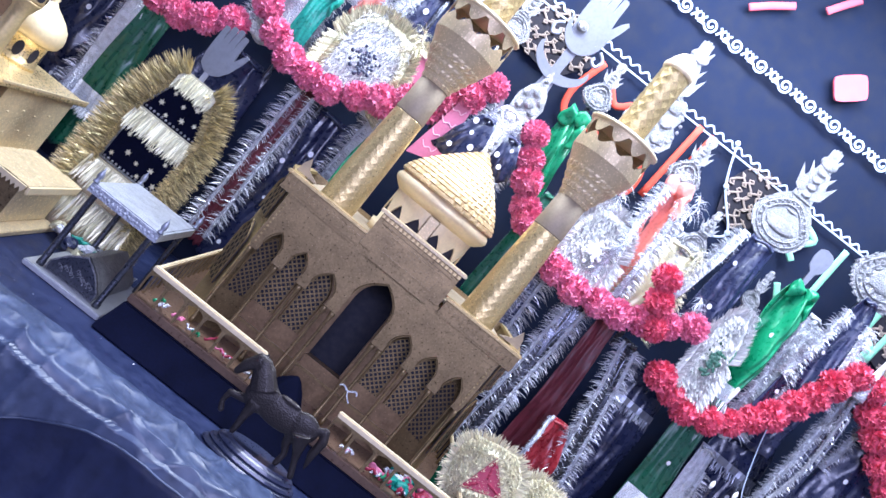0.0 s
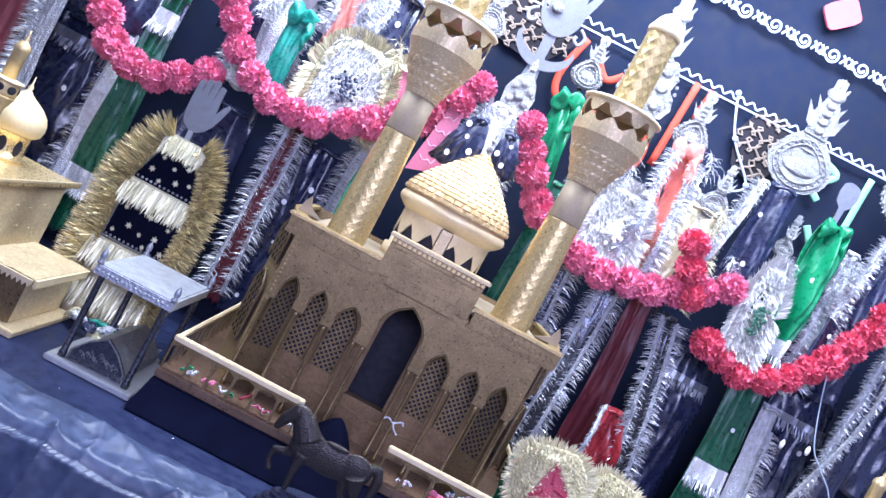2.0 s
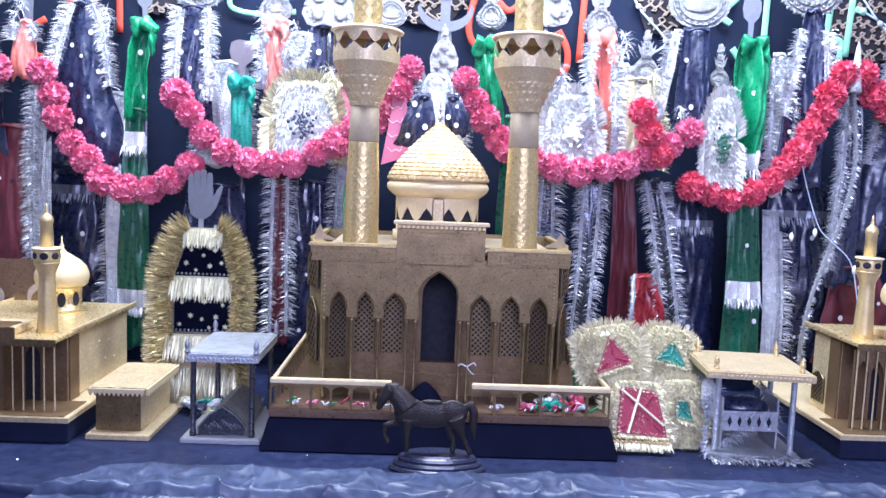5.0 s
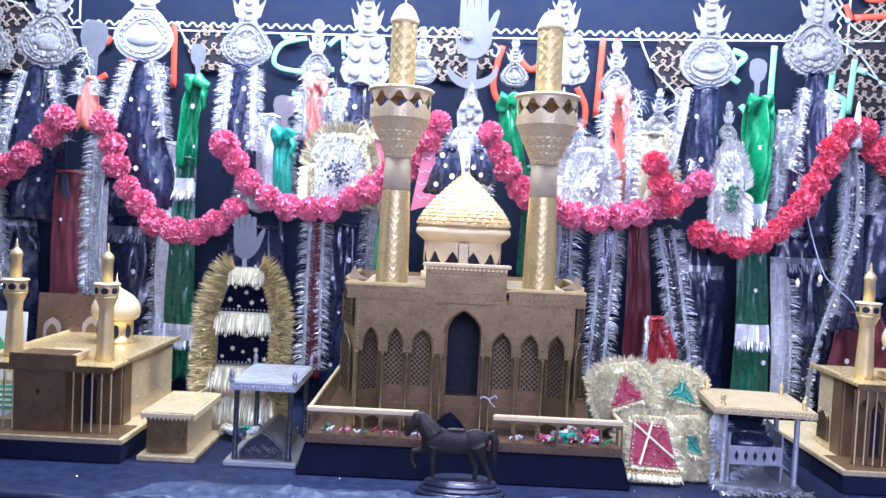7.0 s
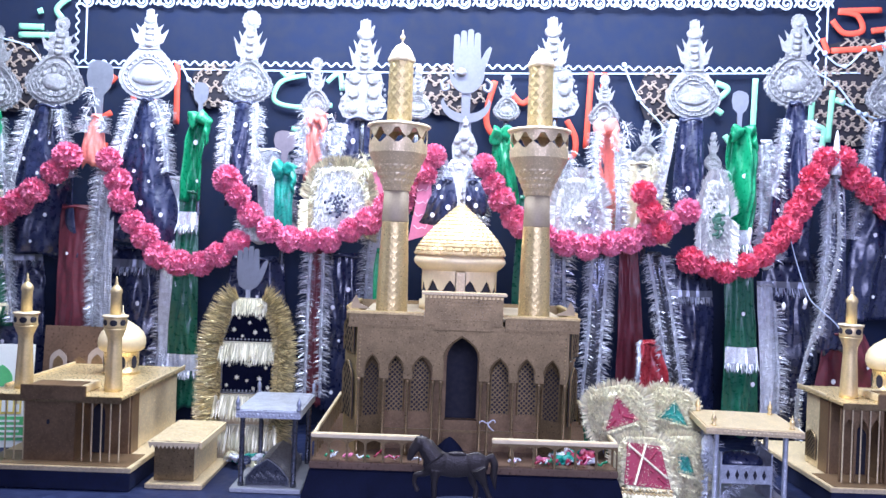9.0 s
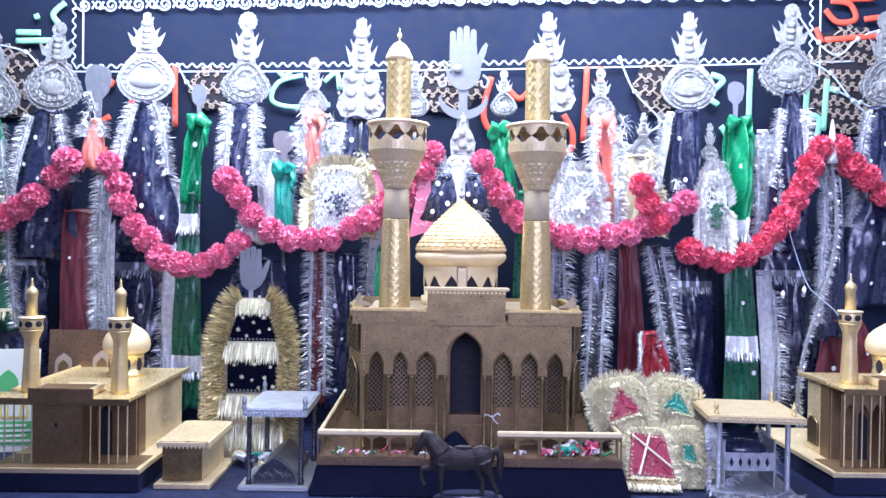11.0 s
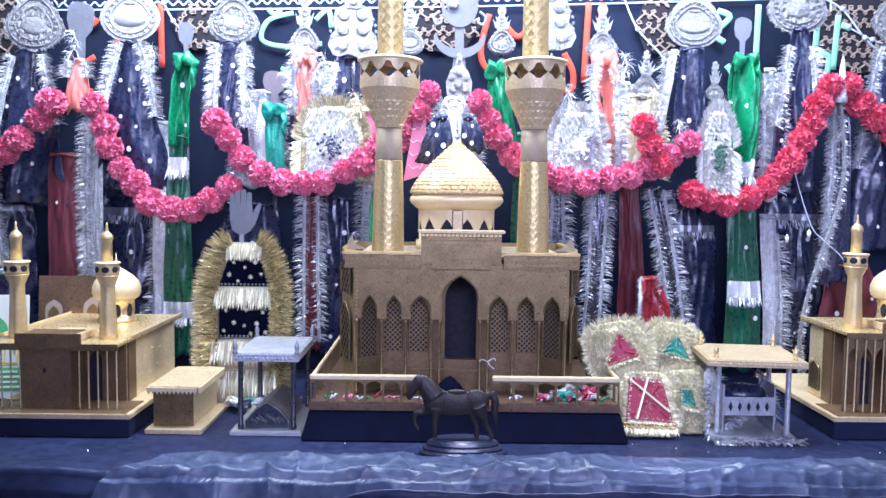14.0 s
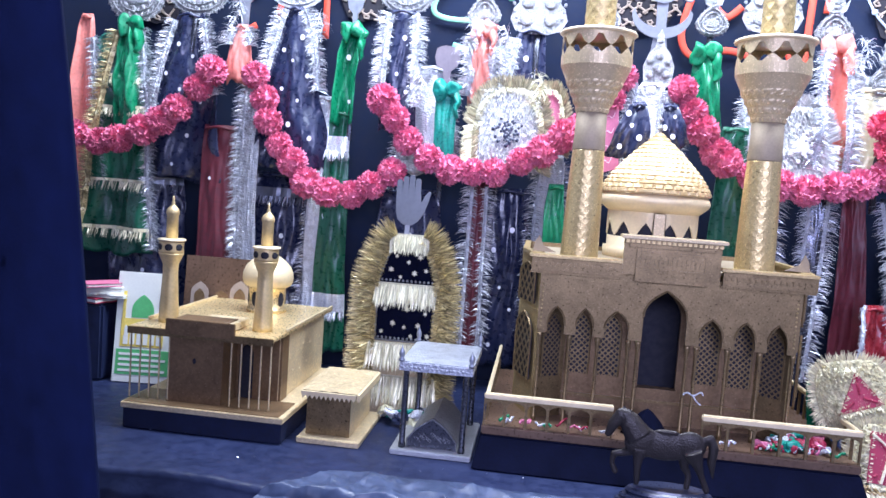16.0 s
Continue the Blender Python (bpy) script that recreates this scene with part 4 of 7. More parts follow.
# ---- horse statue and its pedestal ----
def build_horse():
    bm = bmesh.new()

    def limb(pts, radii):
        for (a, b), (r0, r1) in zip(zip(pts, pts[1:]), zip(radii, radii[1:])):
            rod(bm, a, b, r0, r1, 10)
            ball(bm, b, r1, seg=10, rings=6)

    # barrel, chest and croup
    ball(bm, (0.010, 0, 0.082), 0.030, 1.9, 0.40, 0.92, 20, 12)
    ball(bm, (-0.030, 0, 0.086), 0.031, 1.05, 0.46, 1.0, 16, 10)
    ball(bm, (0.056, 0, 0.088), 0.029, 1.05, 0.46, 0.95, 16, 10)
    # arched neck, bent head, ear and mane
    limb([(-0.036, 0, 0.096), (-0.052, 0, 0.118), (-0.062, 0, 0.132), (-0.072, 0, 0.136)], [0.026, 0.021, 0.016, 0.012])
    limb([(-0.071, 0, 0.134), (-0.084, 0, 0.116), (-0.092, 0, 0.096)], [0.013, 0.011, 0.007])
    limb([(-0.066, 0, 0.140), (-0.067, 0, 0.154)], [0.005, 0.001])
    limb([(-0.066, 0, 0.144), (-0.046, 0, 0.132), (-0.026, 0, 0.112)], [0.005, 0.008, 0.005])
    # raised foreleg, standing foreleg, two striding hind legs
    limb([(-0.042, 0.006, 0.070), (-0.060, 0.008, 0.060), (-0.078, 0.008, 0.056), (-0.080, 0.008, 0.036), (-0.073, 0.008, 0.022)], [0.013, 0.008, 0.006, 0.0045, 0.006])
    limb([(-0.034, -0.005, 0.070), (-0.035, -0.006, 0.040), (-0.034, -0.006, 0.008)], [0.013, 0.007, 0.0055])
    limb([(0.062, -0.006, 0.078), (0.074, -0.006, 0.050), (0.080, -0.006, 0.034), (0.092, -0.006, 0.006)], [0.019, 0.009, 0.006, 0.006])
    limb([(0.050, 0.006, 0.074), (0.050, 0.007, 0.046), (0.060, 0.007, 0.028), (0.058, 0.007, 0.006)], [0.016, 0.008, 0.0055, 0.006])
    # tail carried out and falling to the hocks
    limb([(0.078, 0, 0.100), (0.092, 0, 0.106), (0.099, 0, 0.088), (0.097, 0, 0.060), (0.102, 0, 0.030)], [0.006, 0.008, 0.009, 0.008, 0.002])
    ball(bm, (0.014, 0, 0.110), 0.011, 2.0, 0.8, 0.45, 14, 8)
    ob = link("horse_statue", bm, HORSE, smooth=True)
    rm = ob.modifiers.new("weld", "REMESH")
    rm.mode, rm.voxel_size, rm.use_smooth_shade = "VOXEL", 0.0019, True
    ob.modifiers.new("soften", "SMOOTH").iterations = 4
    ob.scale = (1.0, 0.7, 0.97)
    ob.location = (-0.020, 1.605, TOP + 0.0346)
    return tagged(ob, "black cast horse statuette with one raised foreleg on an oval base", "statue")


horse = build_horse()
bm = bmesh.new()
lathe(bm, [(0.050, 0), (0.052, 0.004), (0.050, 0.008), (0.046, 0.010), (0.0475, 0.014), (0.0455, 0.018), (0.041, 0.020), (0.0425, 0.024), (0.040, 0.029), (0.036, 0.031), (0.034, 0.035)], 48)
for v in bm.verts:
    v.co.x *= 1.9
    v.co.y *= 0.82
base = link("statue_base", bm, PEDESTAL, smooth=False)
base.location = (0.008, 1.612, TOP)
tagged(base, "stepped oval base of dark blue lacquered wood", "pedestal")

# ---- hung cloths, standards and garlands on the wall ----


def hanging(x, ztop, zbot, wtop, wbot, material, y=2.30, shift=0.0, folds=5, deep=1.0, fringe=(), dots=0, label="", bands=(), puff=0.0, name="hanging_cloth", flen=0.036, spread=0.6):
    """A cloth gathered at the top that opens out downward, with lace and tinsel along its edges, bands across and sewn dots."""
    ob = thing(name, (x, y, zbot), label, "cloth", "cloths hung on the standards")
    ph = rng.uniform(0, 6)
    H = ztop - zbot

    def at(u, v):
        s = min(1.0, max(0.0, v))  # 0 foot, 1 top
        w = wtop + (wbot - wtop) * (1 - s) ** spread + puff * math.sin(math.pi * s ** 2.2)
        xx = (u - 0.5) * w + shift * (1 - s)
        k = (0.35 + 0.2 * folds) * math.pi * 2
        warp = u + 0.16 * noise.noise((s * 1.3, x * 5, 1)) + 0.10 * noise.noise((u * 2.0, s * 2, x))
        yy = -deep * w * (0.075 * math.sin(k * warp + ph) + 0.045 * math.sin(k * 0.41 * warp + ph * 2))
        yy -= deep * w * 0.10 * abs(noise.noise((u * 3.2 + s * 1.5, s * H * 6, x * 9)))
        yy += deep * w * 0.05 * noise.noise((u * 7 - s * 3, s * H * 12, x)) - 0.015 * math.sin(math.pi * s)
        xx += 0.07 * w * noise.noise((s * 3, x * 7, 3 + round(u)))
        zz = H * s + (0.02 * noise.noise((u * 4, x * 3, 2)) if s < 0.02 else 0)
        return Vector((xx, yy, zz))

    nv = max(10, int(H / 0.012))
    cl = part("fabric", sheet(bmesh.new(), 44, nv, at), material, ob, smooth=True)
    cl.modifiers.new("thick", "SOLIDIFY").thickness = 0.0015
    for side, m, z0, z1 in fringe:
        a, b = (z0 - zbot) / H, (z1 - zbot) / H
        e = 0.0 if side < 0 else 1.0
        n = max(8, int((z1 - z0) / 0.012))
        line = [at(e, a + (b - a) * k / n) + Vector((0, -0.007, 0)) for k in range(n + 1)]
        run = sum((q - p).length for p, q in zip(line, line[1:]))
        d = (line[-1] - line[0]).normalized()
        out = Vector((d.z, 0, -d.x)) * side
        rw = 0.012 if z1 > 1.6 else 0.006
        run *= 1.0 if z1 > 1.6 else 0.55
        bm = bmesh.new()
        for k in range(n):
            p, q = line[k], line[k + 1]
            mid = -0.004 - 0.003 * rng.random()
            vs = [bm.verts.new(v) for v in (p - out * rw, p + out * 0.0 + Vector((0, mid, 0)), q + out * 0.0 + Vector((0, mid, 0)), q - out * rw)]
            bm.faces.new(vs)
            vs = [bm.verts.new(v) for v in (p + Vector((0, mid, 0)), p + out * rw * 0.75, q + out * rw * 0.75, q + Vector((0, mid, 0)))]
            bm.faces.new(vs)
        part("lace_ribbon", bm, LACE if m is TINSEL else m, ob, "woven lace ribbon")
        bm = bmesh.new()
        strands(bm, line, out + Vector((0, -0.3, -0.1)), flen, int(run * 900), 0.0008, 0.36, 0.15)
        strands(bm, line, -out + Vector((0, -0.5, -0.1)), flen * 0.75, int(run * 480), 0.0008, 0.4, 0.15)
        strands(bm, line, out + Vector((0, -1.2, 0)), flen * 0.6, int(run * 260), 0.0009, 0.8)
        part("fringe", bm, m, ob, "shiny tinsel fringe")
    for zb, hb, m in bands:
        v0, v1 = (zb - zbot) / H, (zb + hb - zbot) / H
        bm = sheet(bmesh.new(), 16, 3, lambda u, v: at(u, v0 + (v1 - v0) * v) + Vector((0, -0.004, 0)))
        strands(bm, [at(k / 10, v0) + Vector((0, -0.006, 0)) for k in range(11)], (0, -0.3, -1), 0.03, 90, 0.0014, 0.25)
        part("band", bm, m, ob, "tinsel band sewn across")
    for k in range(dots):
        p = at(0.14 + 0.72 * ((0.31 + k * 0.618 + x * 3.1) % 1), 0.06 + 0.80 * ((k + 0.3 + 0.4 * rng.random()) / dots)) + Vector((0, -0.005, 0))
        r = rng.uniform(0.0042, 0.0072)
        bm = bmesh.new()
        bm.faces.new([bm.verts.new(p + Vector((r * math.cos(a), -0.001, r * 1.15 * math.sin(a)))) for a in [math.pi * 2 * q / 12 for q in range(12)]])
        part("sewn_dot", bm, WHITE_DOT, ob)
    if puff:
        # the cloth is tied in a loose bow: two crumpled lobes and a short tail beside the fall
        for k, (dx, dz, sx, sz) in enumerate(((-0.60, -0.018, 0.75, 1.25), (0.55, -0.012, 0.95, 0.85), (0.95, -0.055, 0.38, 1.7))):
            bm = ball(bmesh.new(), (0, 0, 0), 0.024, sx, 0.7, sz, 20, 14)
            for v in bm.verts:
                q = v.co * 38 + Vector((k * 5.0, x * 9, 0))
                v.co += Vector((noise.noise(q), 0.8 * noise.noise(q + Vector((7, 0, 0))), noise.noise(q + Vector((0, 9, 0))))) * 0.012
            lobe = part("bow_lobe", bm, material, ob, smooth=True)
            lobe.location = (dx * (wtop * 0.5 + 0.012), -0.012 - 0.004 * k, H + dz)
    # knot at the neck
    bm = tube(bmesh.new(), [(0.42 * wtop * math.cos(a), -0.008 + 0.22 * wtop * math.sin(a), H - 0.010 + 0.003 * math.sin(3 * a)) for a in [math.pi * q / 8 for q in range(17)]], 0.004, 6)
    part("tie", bm, material, ob, smooth=True)
    return ob


S, G, C = TINSEL, TINSEL_GOLD, TINSEL_CREAM
N = "navy satin cloth with white dots and silver tinsel fringe"
hanging(-1.62, 1.82, 1.30, 0.03, 0.13, SALMON, 2.31, 0, 4, label="salmon satin cloth hanging from a standard by the curtain", fringe=((1, S, 1.35, 1.75),))
hanging(-1.47, 1.80, 1.13, 0.045, 0.235, GREEN_DK, 2.29, -0.02, 4, label="dark green satin cloth crossed by thin gold bands", fringe=((-1, G, 1.15, 1.77), (1, S, 1.15, 1.78)), bands=((1.20, 0.010, C), (1.34, 0.008, C), (1.55, 0.008, C), (1.64, 0.008, C)))
hanging(-1.465, 1.80, 1.50, 0.04, 0.085, GREEN, 2.278, 0.0, 3, label="bright green satin gathered under a round standard", puff=0.008, deep=3.2)
hanging(-1.555, 1.77, 1.42, 0.05, 0.20, TEAL, 2.325, -0.02, 4, label="pale teal cloth hanging behind the green satin")
hanging(-1.295, 1.83, 1.36, 0.075, 0.25, NAVY, 2.29, 0.0, 5, dots=9, label=N, fringe=((-1, S, 1.40, 1.81), (1, S, 1.60, 1.81)))
hanging(-1.128, 1.80, 1.64, 0.028, 0.085, SALMON, 2.26, 0, 3, label="salmon red satin tied below a grey spoon-shaped standard", fringe=((-1, S, 1.74, 1.79), (1, S, 1.74, 1.79)))
hanging(-1.18, 1.52, 0.98, 0.10, 0.125, RED, 2.27, 0.0, 3, dots=2, label="dark red cloth panel with pale sewn discs", fringe=((1, S, 1.14, 1.51),), spread=1.0)
hanging(-1.09, 1.66, 1.10, 0.04, 0.05, LACE, 2.28, 0.0, 2, label="grey silver ribbon with a comb of tinsel", fringe=((-1, S, 1.15, 1.65),), spread=1.0)
hanging(-0.985, 1.86, 1.41, 0.034, 0.225, NAVY, 2.28, 0.01, 5, dots=10, label=N, fringe=((-1, S, 1.67, 1.85), (1, S, 1.63, 1.85)))
hanging(-0.812, 1.81, 1.54, 0.034, 0.062, GREEN, 2.265, -0.022, 3, label="bright green satin tied in a loose bow under a standard", puff=0.010, dots=2, deep=3.4)
hanging(-0.84, 1.58, 0.90, 0.06, 0.105, GREEN_DK, 2.285, -0.01, 3, label="bottle green cloth hanging down behind the gold arch", bands=((1.02, 0.05, S), (1.47, 0.04, S)), spread=1.0)
hanging(-0.895, 1.62, 0.95, 0.05, 0.06, LACE, 2.29, 0.0, 3, label="twisted grey silver ribbon beside the green satin", spread=1.0)
hanging(-0.86, 1.55, 0.93, 0.03, 0.07, WHITE, 2.31, -0.05, 3, label="whitish silver gauze strip hanging beside the green satin", fringe=((-1, S, 1.0, 1.5),))
hanging(-0.68, 1.86, 1.53, 0.07, 0.105, NAVY, 2.27, 0, 4, dots=5, label=N, fringe=((-1, S, 1.60, 1.85), (1, S, 1.60, 1.85)))
hanging(-0.60, 1.72, 1.42, 0.09, 0.15, WHITE, 2.31, 0, 5, label="white and silver gauze with tinsel fringe", fringe=((-1, S, 1.44, 1.7), (1, S, 1.44, 1.7)))
hanging(-0.543, 1.665, 1.44, 0.035, 0.055, TEAL, 2.25, 0, 3, label="small teal satin cloth hanging between silver gauze", puff=0.015)
hanging(-0.458, 1.83, 1.62, 0.03, 0.07, SALMON, 2.27, 0, 3, label="salmon satin cloth tied under a small silver standard", fringe=((-1, S, 1.64, 1.8), (1, S, 1.64, 1.8)), puff=0.012, deep=3.4)
hanging(-0.33, 1.83, 1.48, 0.06, 0.13, NAVY, 2.30, -0.03, 4, dots=6, label=N, fringe=((-1, S, 1.5, 1.8),))
hanging(0.118, 1.80, 1.56, 0.04, 0.085, GREEN, 2.28, 0.02, 3, label="green satin cloth hung beside the tall hand standard", puff=0.008, deep=3.2)
hanging(0.435, 1.83, 1.45, 0.04, 0.085, SALMON, 2.27, 0.01, 3, label="salmon satin cloth tied under a small silver standard", fringe=((-1, S, 1.5, 1.8), (1, S, 1.5, 1.8)), puff=0.012, deep=3.4)
hanging(0.555, 1.72, 1.47, 0.08, 0.13, TINSEL_CREAM, 2.29, 0, 5, label="crumpled gold and white tinsel cloth", fringe=((-1, C, 1.45, 1.7), (1, C, 1.45, 1.7)))
hanging(0.50, 1.76, 1.52, 0.06, 0.13, WHITE, 2.31, 0, 4, label="white and silver gauze behind small standards", fringe=((1, S, 1.55, 1.75),))
hanging(0.705, 1.86, 1.54, 0.07, 0.10, NAVY, 2.28, -0.01, 4, dots=2, label=N)
hanging(0.648, 1.85, 1.60, 0.02, 0.03, LACE, 2.265, -0.045, 2, label="silver ribbon hanging slantwise from a standard", fringe=((-1, S, 1.61, 1.84),), spread=1.0)
hanging(0.852, 1.83, 1.40, 0.05, 0.075, GREEN, 2.255, 0.0, 4, dots=2, label="bright green satin tied in a loose bow under a standard", bands=((1.47, 0.045, S),), puff=0.030, deep=3.0)
hanging(0.862, 1.46, 0.88, 0.075, 0.13, GREEN_DK, 2.27, 0.03, 4, dots=2, label="long dark green satin cloth hanging to the table", bands=((1.105, 0.05, S),), spread=1.0)
hanging(0.94, 1.80, 1.40, 0.035, 0.055, LACE, 2.275, 0.01, 3, label="broad silver lace strip beside the green satin", fringe=((-1, S, 1.43, 1.78), (1, S, 1.43, 1.78)), spread=1.0)
hanging(0.955, 1.36, 0.90, 0.05, 0.06, LACE, 2.285, 0.03, 3, label="grey silver ribbon with tinsel beside the dark green satin", fringe=((1, S, 0.95, 1.3),), spread=1.0)
hanging(1.02, 1.92, 1.42, 0.036, 0.16, NAVY, 2.26, -0.02, 4, dots=5, label=N, fringe=((-1, S, 1.62, 1.86), (1, S, 1.62, 1.86)))
hanging(1.31, 1.88, 1.25, 0.05, 0.25, NAVY, 2.28, 0.0, 4, dots=8, label=N, fringe=((-1, S, 1.5, 1.86), (1, S, 1.5, 1.86)))
hanging(1.15, 1.72, 1.15, 0.03, 0.085, NAVY, 2.25, 0.0, 3, label="navy strip edged with silver tinsel fringe", fringe=((-1, S, 1.2, 1.7),), flen=0.034)
hanging(0.53, 1.46, 0.98, 0.06, 0.09, RED, 2.30, 0.02, 3, label="dark red cloth between silver tinsel strips", spread=1.0)
hanging(0.585, 1.17, 0.96, 0.05, 0.125, RED_SATIN, 2.24, 0.02, 3, label="crimson satin corner hanging above the gold patchwork", fringe=((-1, S, 1.03, 1.17),), deep=2.0, flen=0.014)
hanging(0.435, 1.45, 0.93, 0.045, 0.045, STEEL_DARK, 2.27, -0.02, 2, label="upright silver ribbon with a comb of tinsel", fringe=((-1, S, 0.95, 1.43), (1, S, 0.95, 1.43)), flen=0.034, spread=1.0)
hanging(0.60, 1.44, 1.0, 0.045, 0.045, STEEL_DARK, 2.26, 0.08, 2, label="slanting silver ribbon with a comb of tinsel", fringe=((1, S, 1.03, 1.43), (-1, S, 1.03, 1.43)), flen=0.034, spread=1.0)
hanging(0.31, 1.46, 0.95, 0.03, 0.05, NAVY, 2.29, 0.0, 2, label="navy strip with silver tinsel on both edges", fringe=((-1, S, 0.98, 1.44), (1, S, 0.98, 1.44)), flen=0.045)
hanging(-0.44, 1.42, 0.92, 0.04, 0.05, RED, 2.29, 0.0, 2, label="narrow dark strip with silver tinsel edges", fringe=((-1, S, 0.95, 1.4), (1, S, 0.95, 1.4)))
hanging(-0.25, 1.50, 0.95, 0.06, 0.08, WHITE, 2.32, 0.0, 3, label="silver gauze strip hanging beside the shrine minaret", fringe=((-1, S, 1.0, 1.48), (1, S, 1.0, 1.48)))
hanging(-0.235, 1.42, 1.20, 0.04, 0.06, GREEN, 2.26, 0, 2, label="green satin fold showing behind the minaret")
hanging(0.215, 1.60, 1.20, 0.06, 0.10, GREEN_DK, 2.28, 0, 3, label="dark green cloth behind the minaret with silver fringe", fringe=((1, S, 1.22, 1.58),))
hanging(0.27, 1.70, 1.45, 0.05, 0.08, WHITE, 2.33, 0, 3, label="white silver gauze beside the minaret", fringe=((-1, S, 1.48, 1.68),))
hanging(-0.36, 1.40, 0.90, 0.10, 0.13, NAVY, 2.34, 0, 3, dots=5, label="plain navy cloth with scattered dots, low on the wall")
hanging(-0.64, 1.38, 0.90, 0.16, 0.22, NAVY, 2.36, 0, 3, dots=3, label="plain navy cloth with scattered dots, low on the wall")
hanging(0.74, 1.42, 0.90, 0.14, 0.2, NAVY, 2.36, 0, 3, dots=3, label="plain navy cloth with scattered dots, low on the wall", bands=((1.30, 0.02, STEEL),))
hanging(1.06, 1.45, 0.90, 0.16, 0.22, NAVY, 2.34, 0, 4, dots=3, label="plain navy cloth with scattered dots, low on the wall", bands=((1.34, 0.02, STEEL),))
hanging(1.20, 1.22, 0.92, 0.10, 0.22, RED, 2.26, 0, 4, dots=5, label="dark red cloth with white dots behind the small shrine")
hanging(-1.42, 1.44, 0.95, 0.18, 0.24, NAVY, 2.34, 0, 4, dots=6, label="navy cloth with white dots, low on the wall", bands=((1.34, 0.02, STEEL),))
hanging(-1.02, 1.40, 0.90, 0.16, 0.22, NAVY, 2.35, 0, 4, dots=6, label="navy cloth with white dots, low on the wall", bands=((1.33, 0.025, STEEL),))
hanging(-0.045, 1.64, 1.50, 0.03, 0.105, NAVY, 2.19, -0.025, 3, dots=4, label="navy cloth with white polka dots behind the dome finial")
hanging(0.030, 1.64, 1.53, 0.03, 0.075, NAVY, 2.19, 0.02, 3, dots=3, label="navy cloth with white polka dots behind the dome finial")
hanging(-0.01, 1.70, 1.42, 0.05, 0.16, WHITE, 2.26, 0, 4, label="silver gauze hanging under the tall palm standard", fringe=((-1, S, 1.44, 1.68), (1, S, 1.44, 1.68)))

# pink pennant with pale unreadable writing
pen = thing("pennant", (-0.118, 2.205, 1.445), "rose pink triangular pennant with faded white writing", "pennant")
part("fabric", plate(bmesh.new(), [(-0.040, 0.0), (0.036, 0.025), (0.022, 0.20), (-0.008, 0.22), (-0.02, 0.12)], 0, 0.002), PINK, pen)
for k in range(4):
    bm = bmesh.new()
    zz = 0.040 + 0.038 * k
    tube(bm, smooth_line([(-0.024, -0.0008, zz + 0.008), (-0.012, -0.0008, zz - 0.003), (0.0, -0.0008, zz + 0.003), (0.010, -0.0008, zz - 0.002), (0.016, -0.0008, zz + 0.012)], 4), 0.0011, 5, 0.4)
    part("writing", bm, PINK_PALE, pen)


# metal standards
def disc_outline(r, teeth, depth, squash=1.0, n=96, lift=0.0):
    return [((r + depth * abs(math.sin(teeth * a / 2))) * math.cos(a), lift + squash * (r + depth * abs(math.sin(teeth * a / 2))) * math.sin(a)) for a in [2 * math.pi * k / n for k in range(n)]]


def palm(bm, s, y0, y1, z=0.0, x=0.0):
    """A flat open-palm emblem of height s."""
    w = s * 0.5
    o = [(-0.16 * w, 0), (-0.42 * w, 0.10 * s), (-0.5 * w, 0.28 * s), (-0.52 * w, 0.50 * s)]
    for k in range(4):
        x0 = -0.52 * w + k * 0.25 * w
        top = s * (0.90, 0.97, 1.0, 0.94)[k]
        o += [(x0 + 0.01 * w, top - 0.03 * s), (x0 + 0.06 * w, top), (x0 + 0.16 * w, top), (x0 + 0.22 * w, top - 0.03 * s), (x0 + 0.235 * w, 0.64 * s)]
    o += [(0.50 * w, 0.46 * s), (0.66 * w, 0.62 * s), (0.80 * w, 0.70 * s), (0.88 * w, 0.66 * s), (0.80 * w, 0.50 * s), (0.62 * w, 0.24 * s), (0.40 * w, 0.08 * s), (0.16 * w, 0)]
    return plate(bm, [(x + a, z + b) for a, b in o], y0, y1)


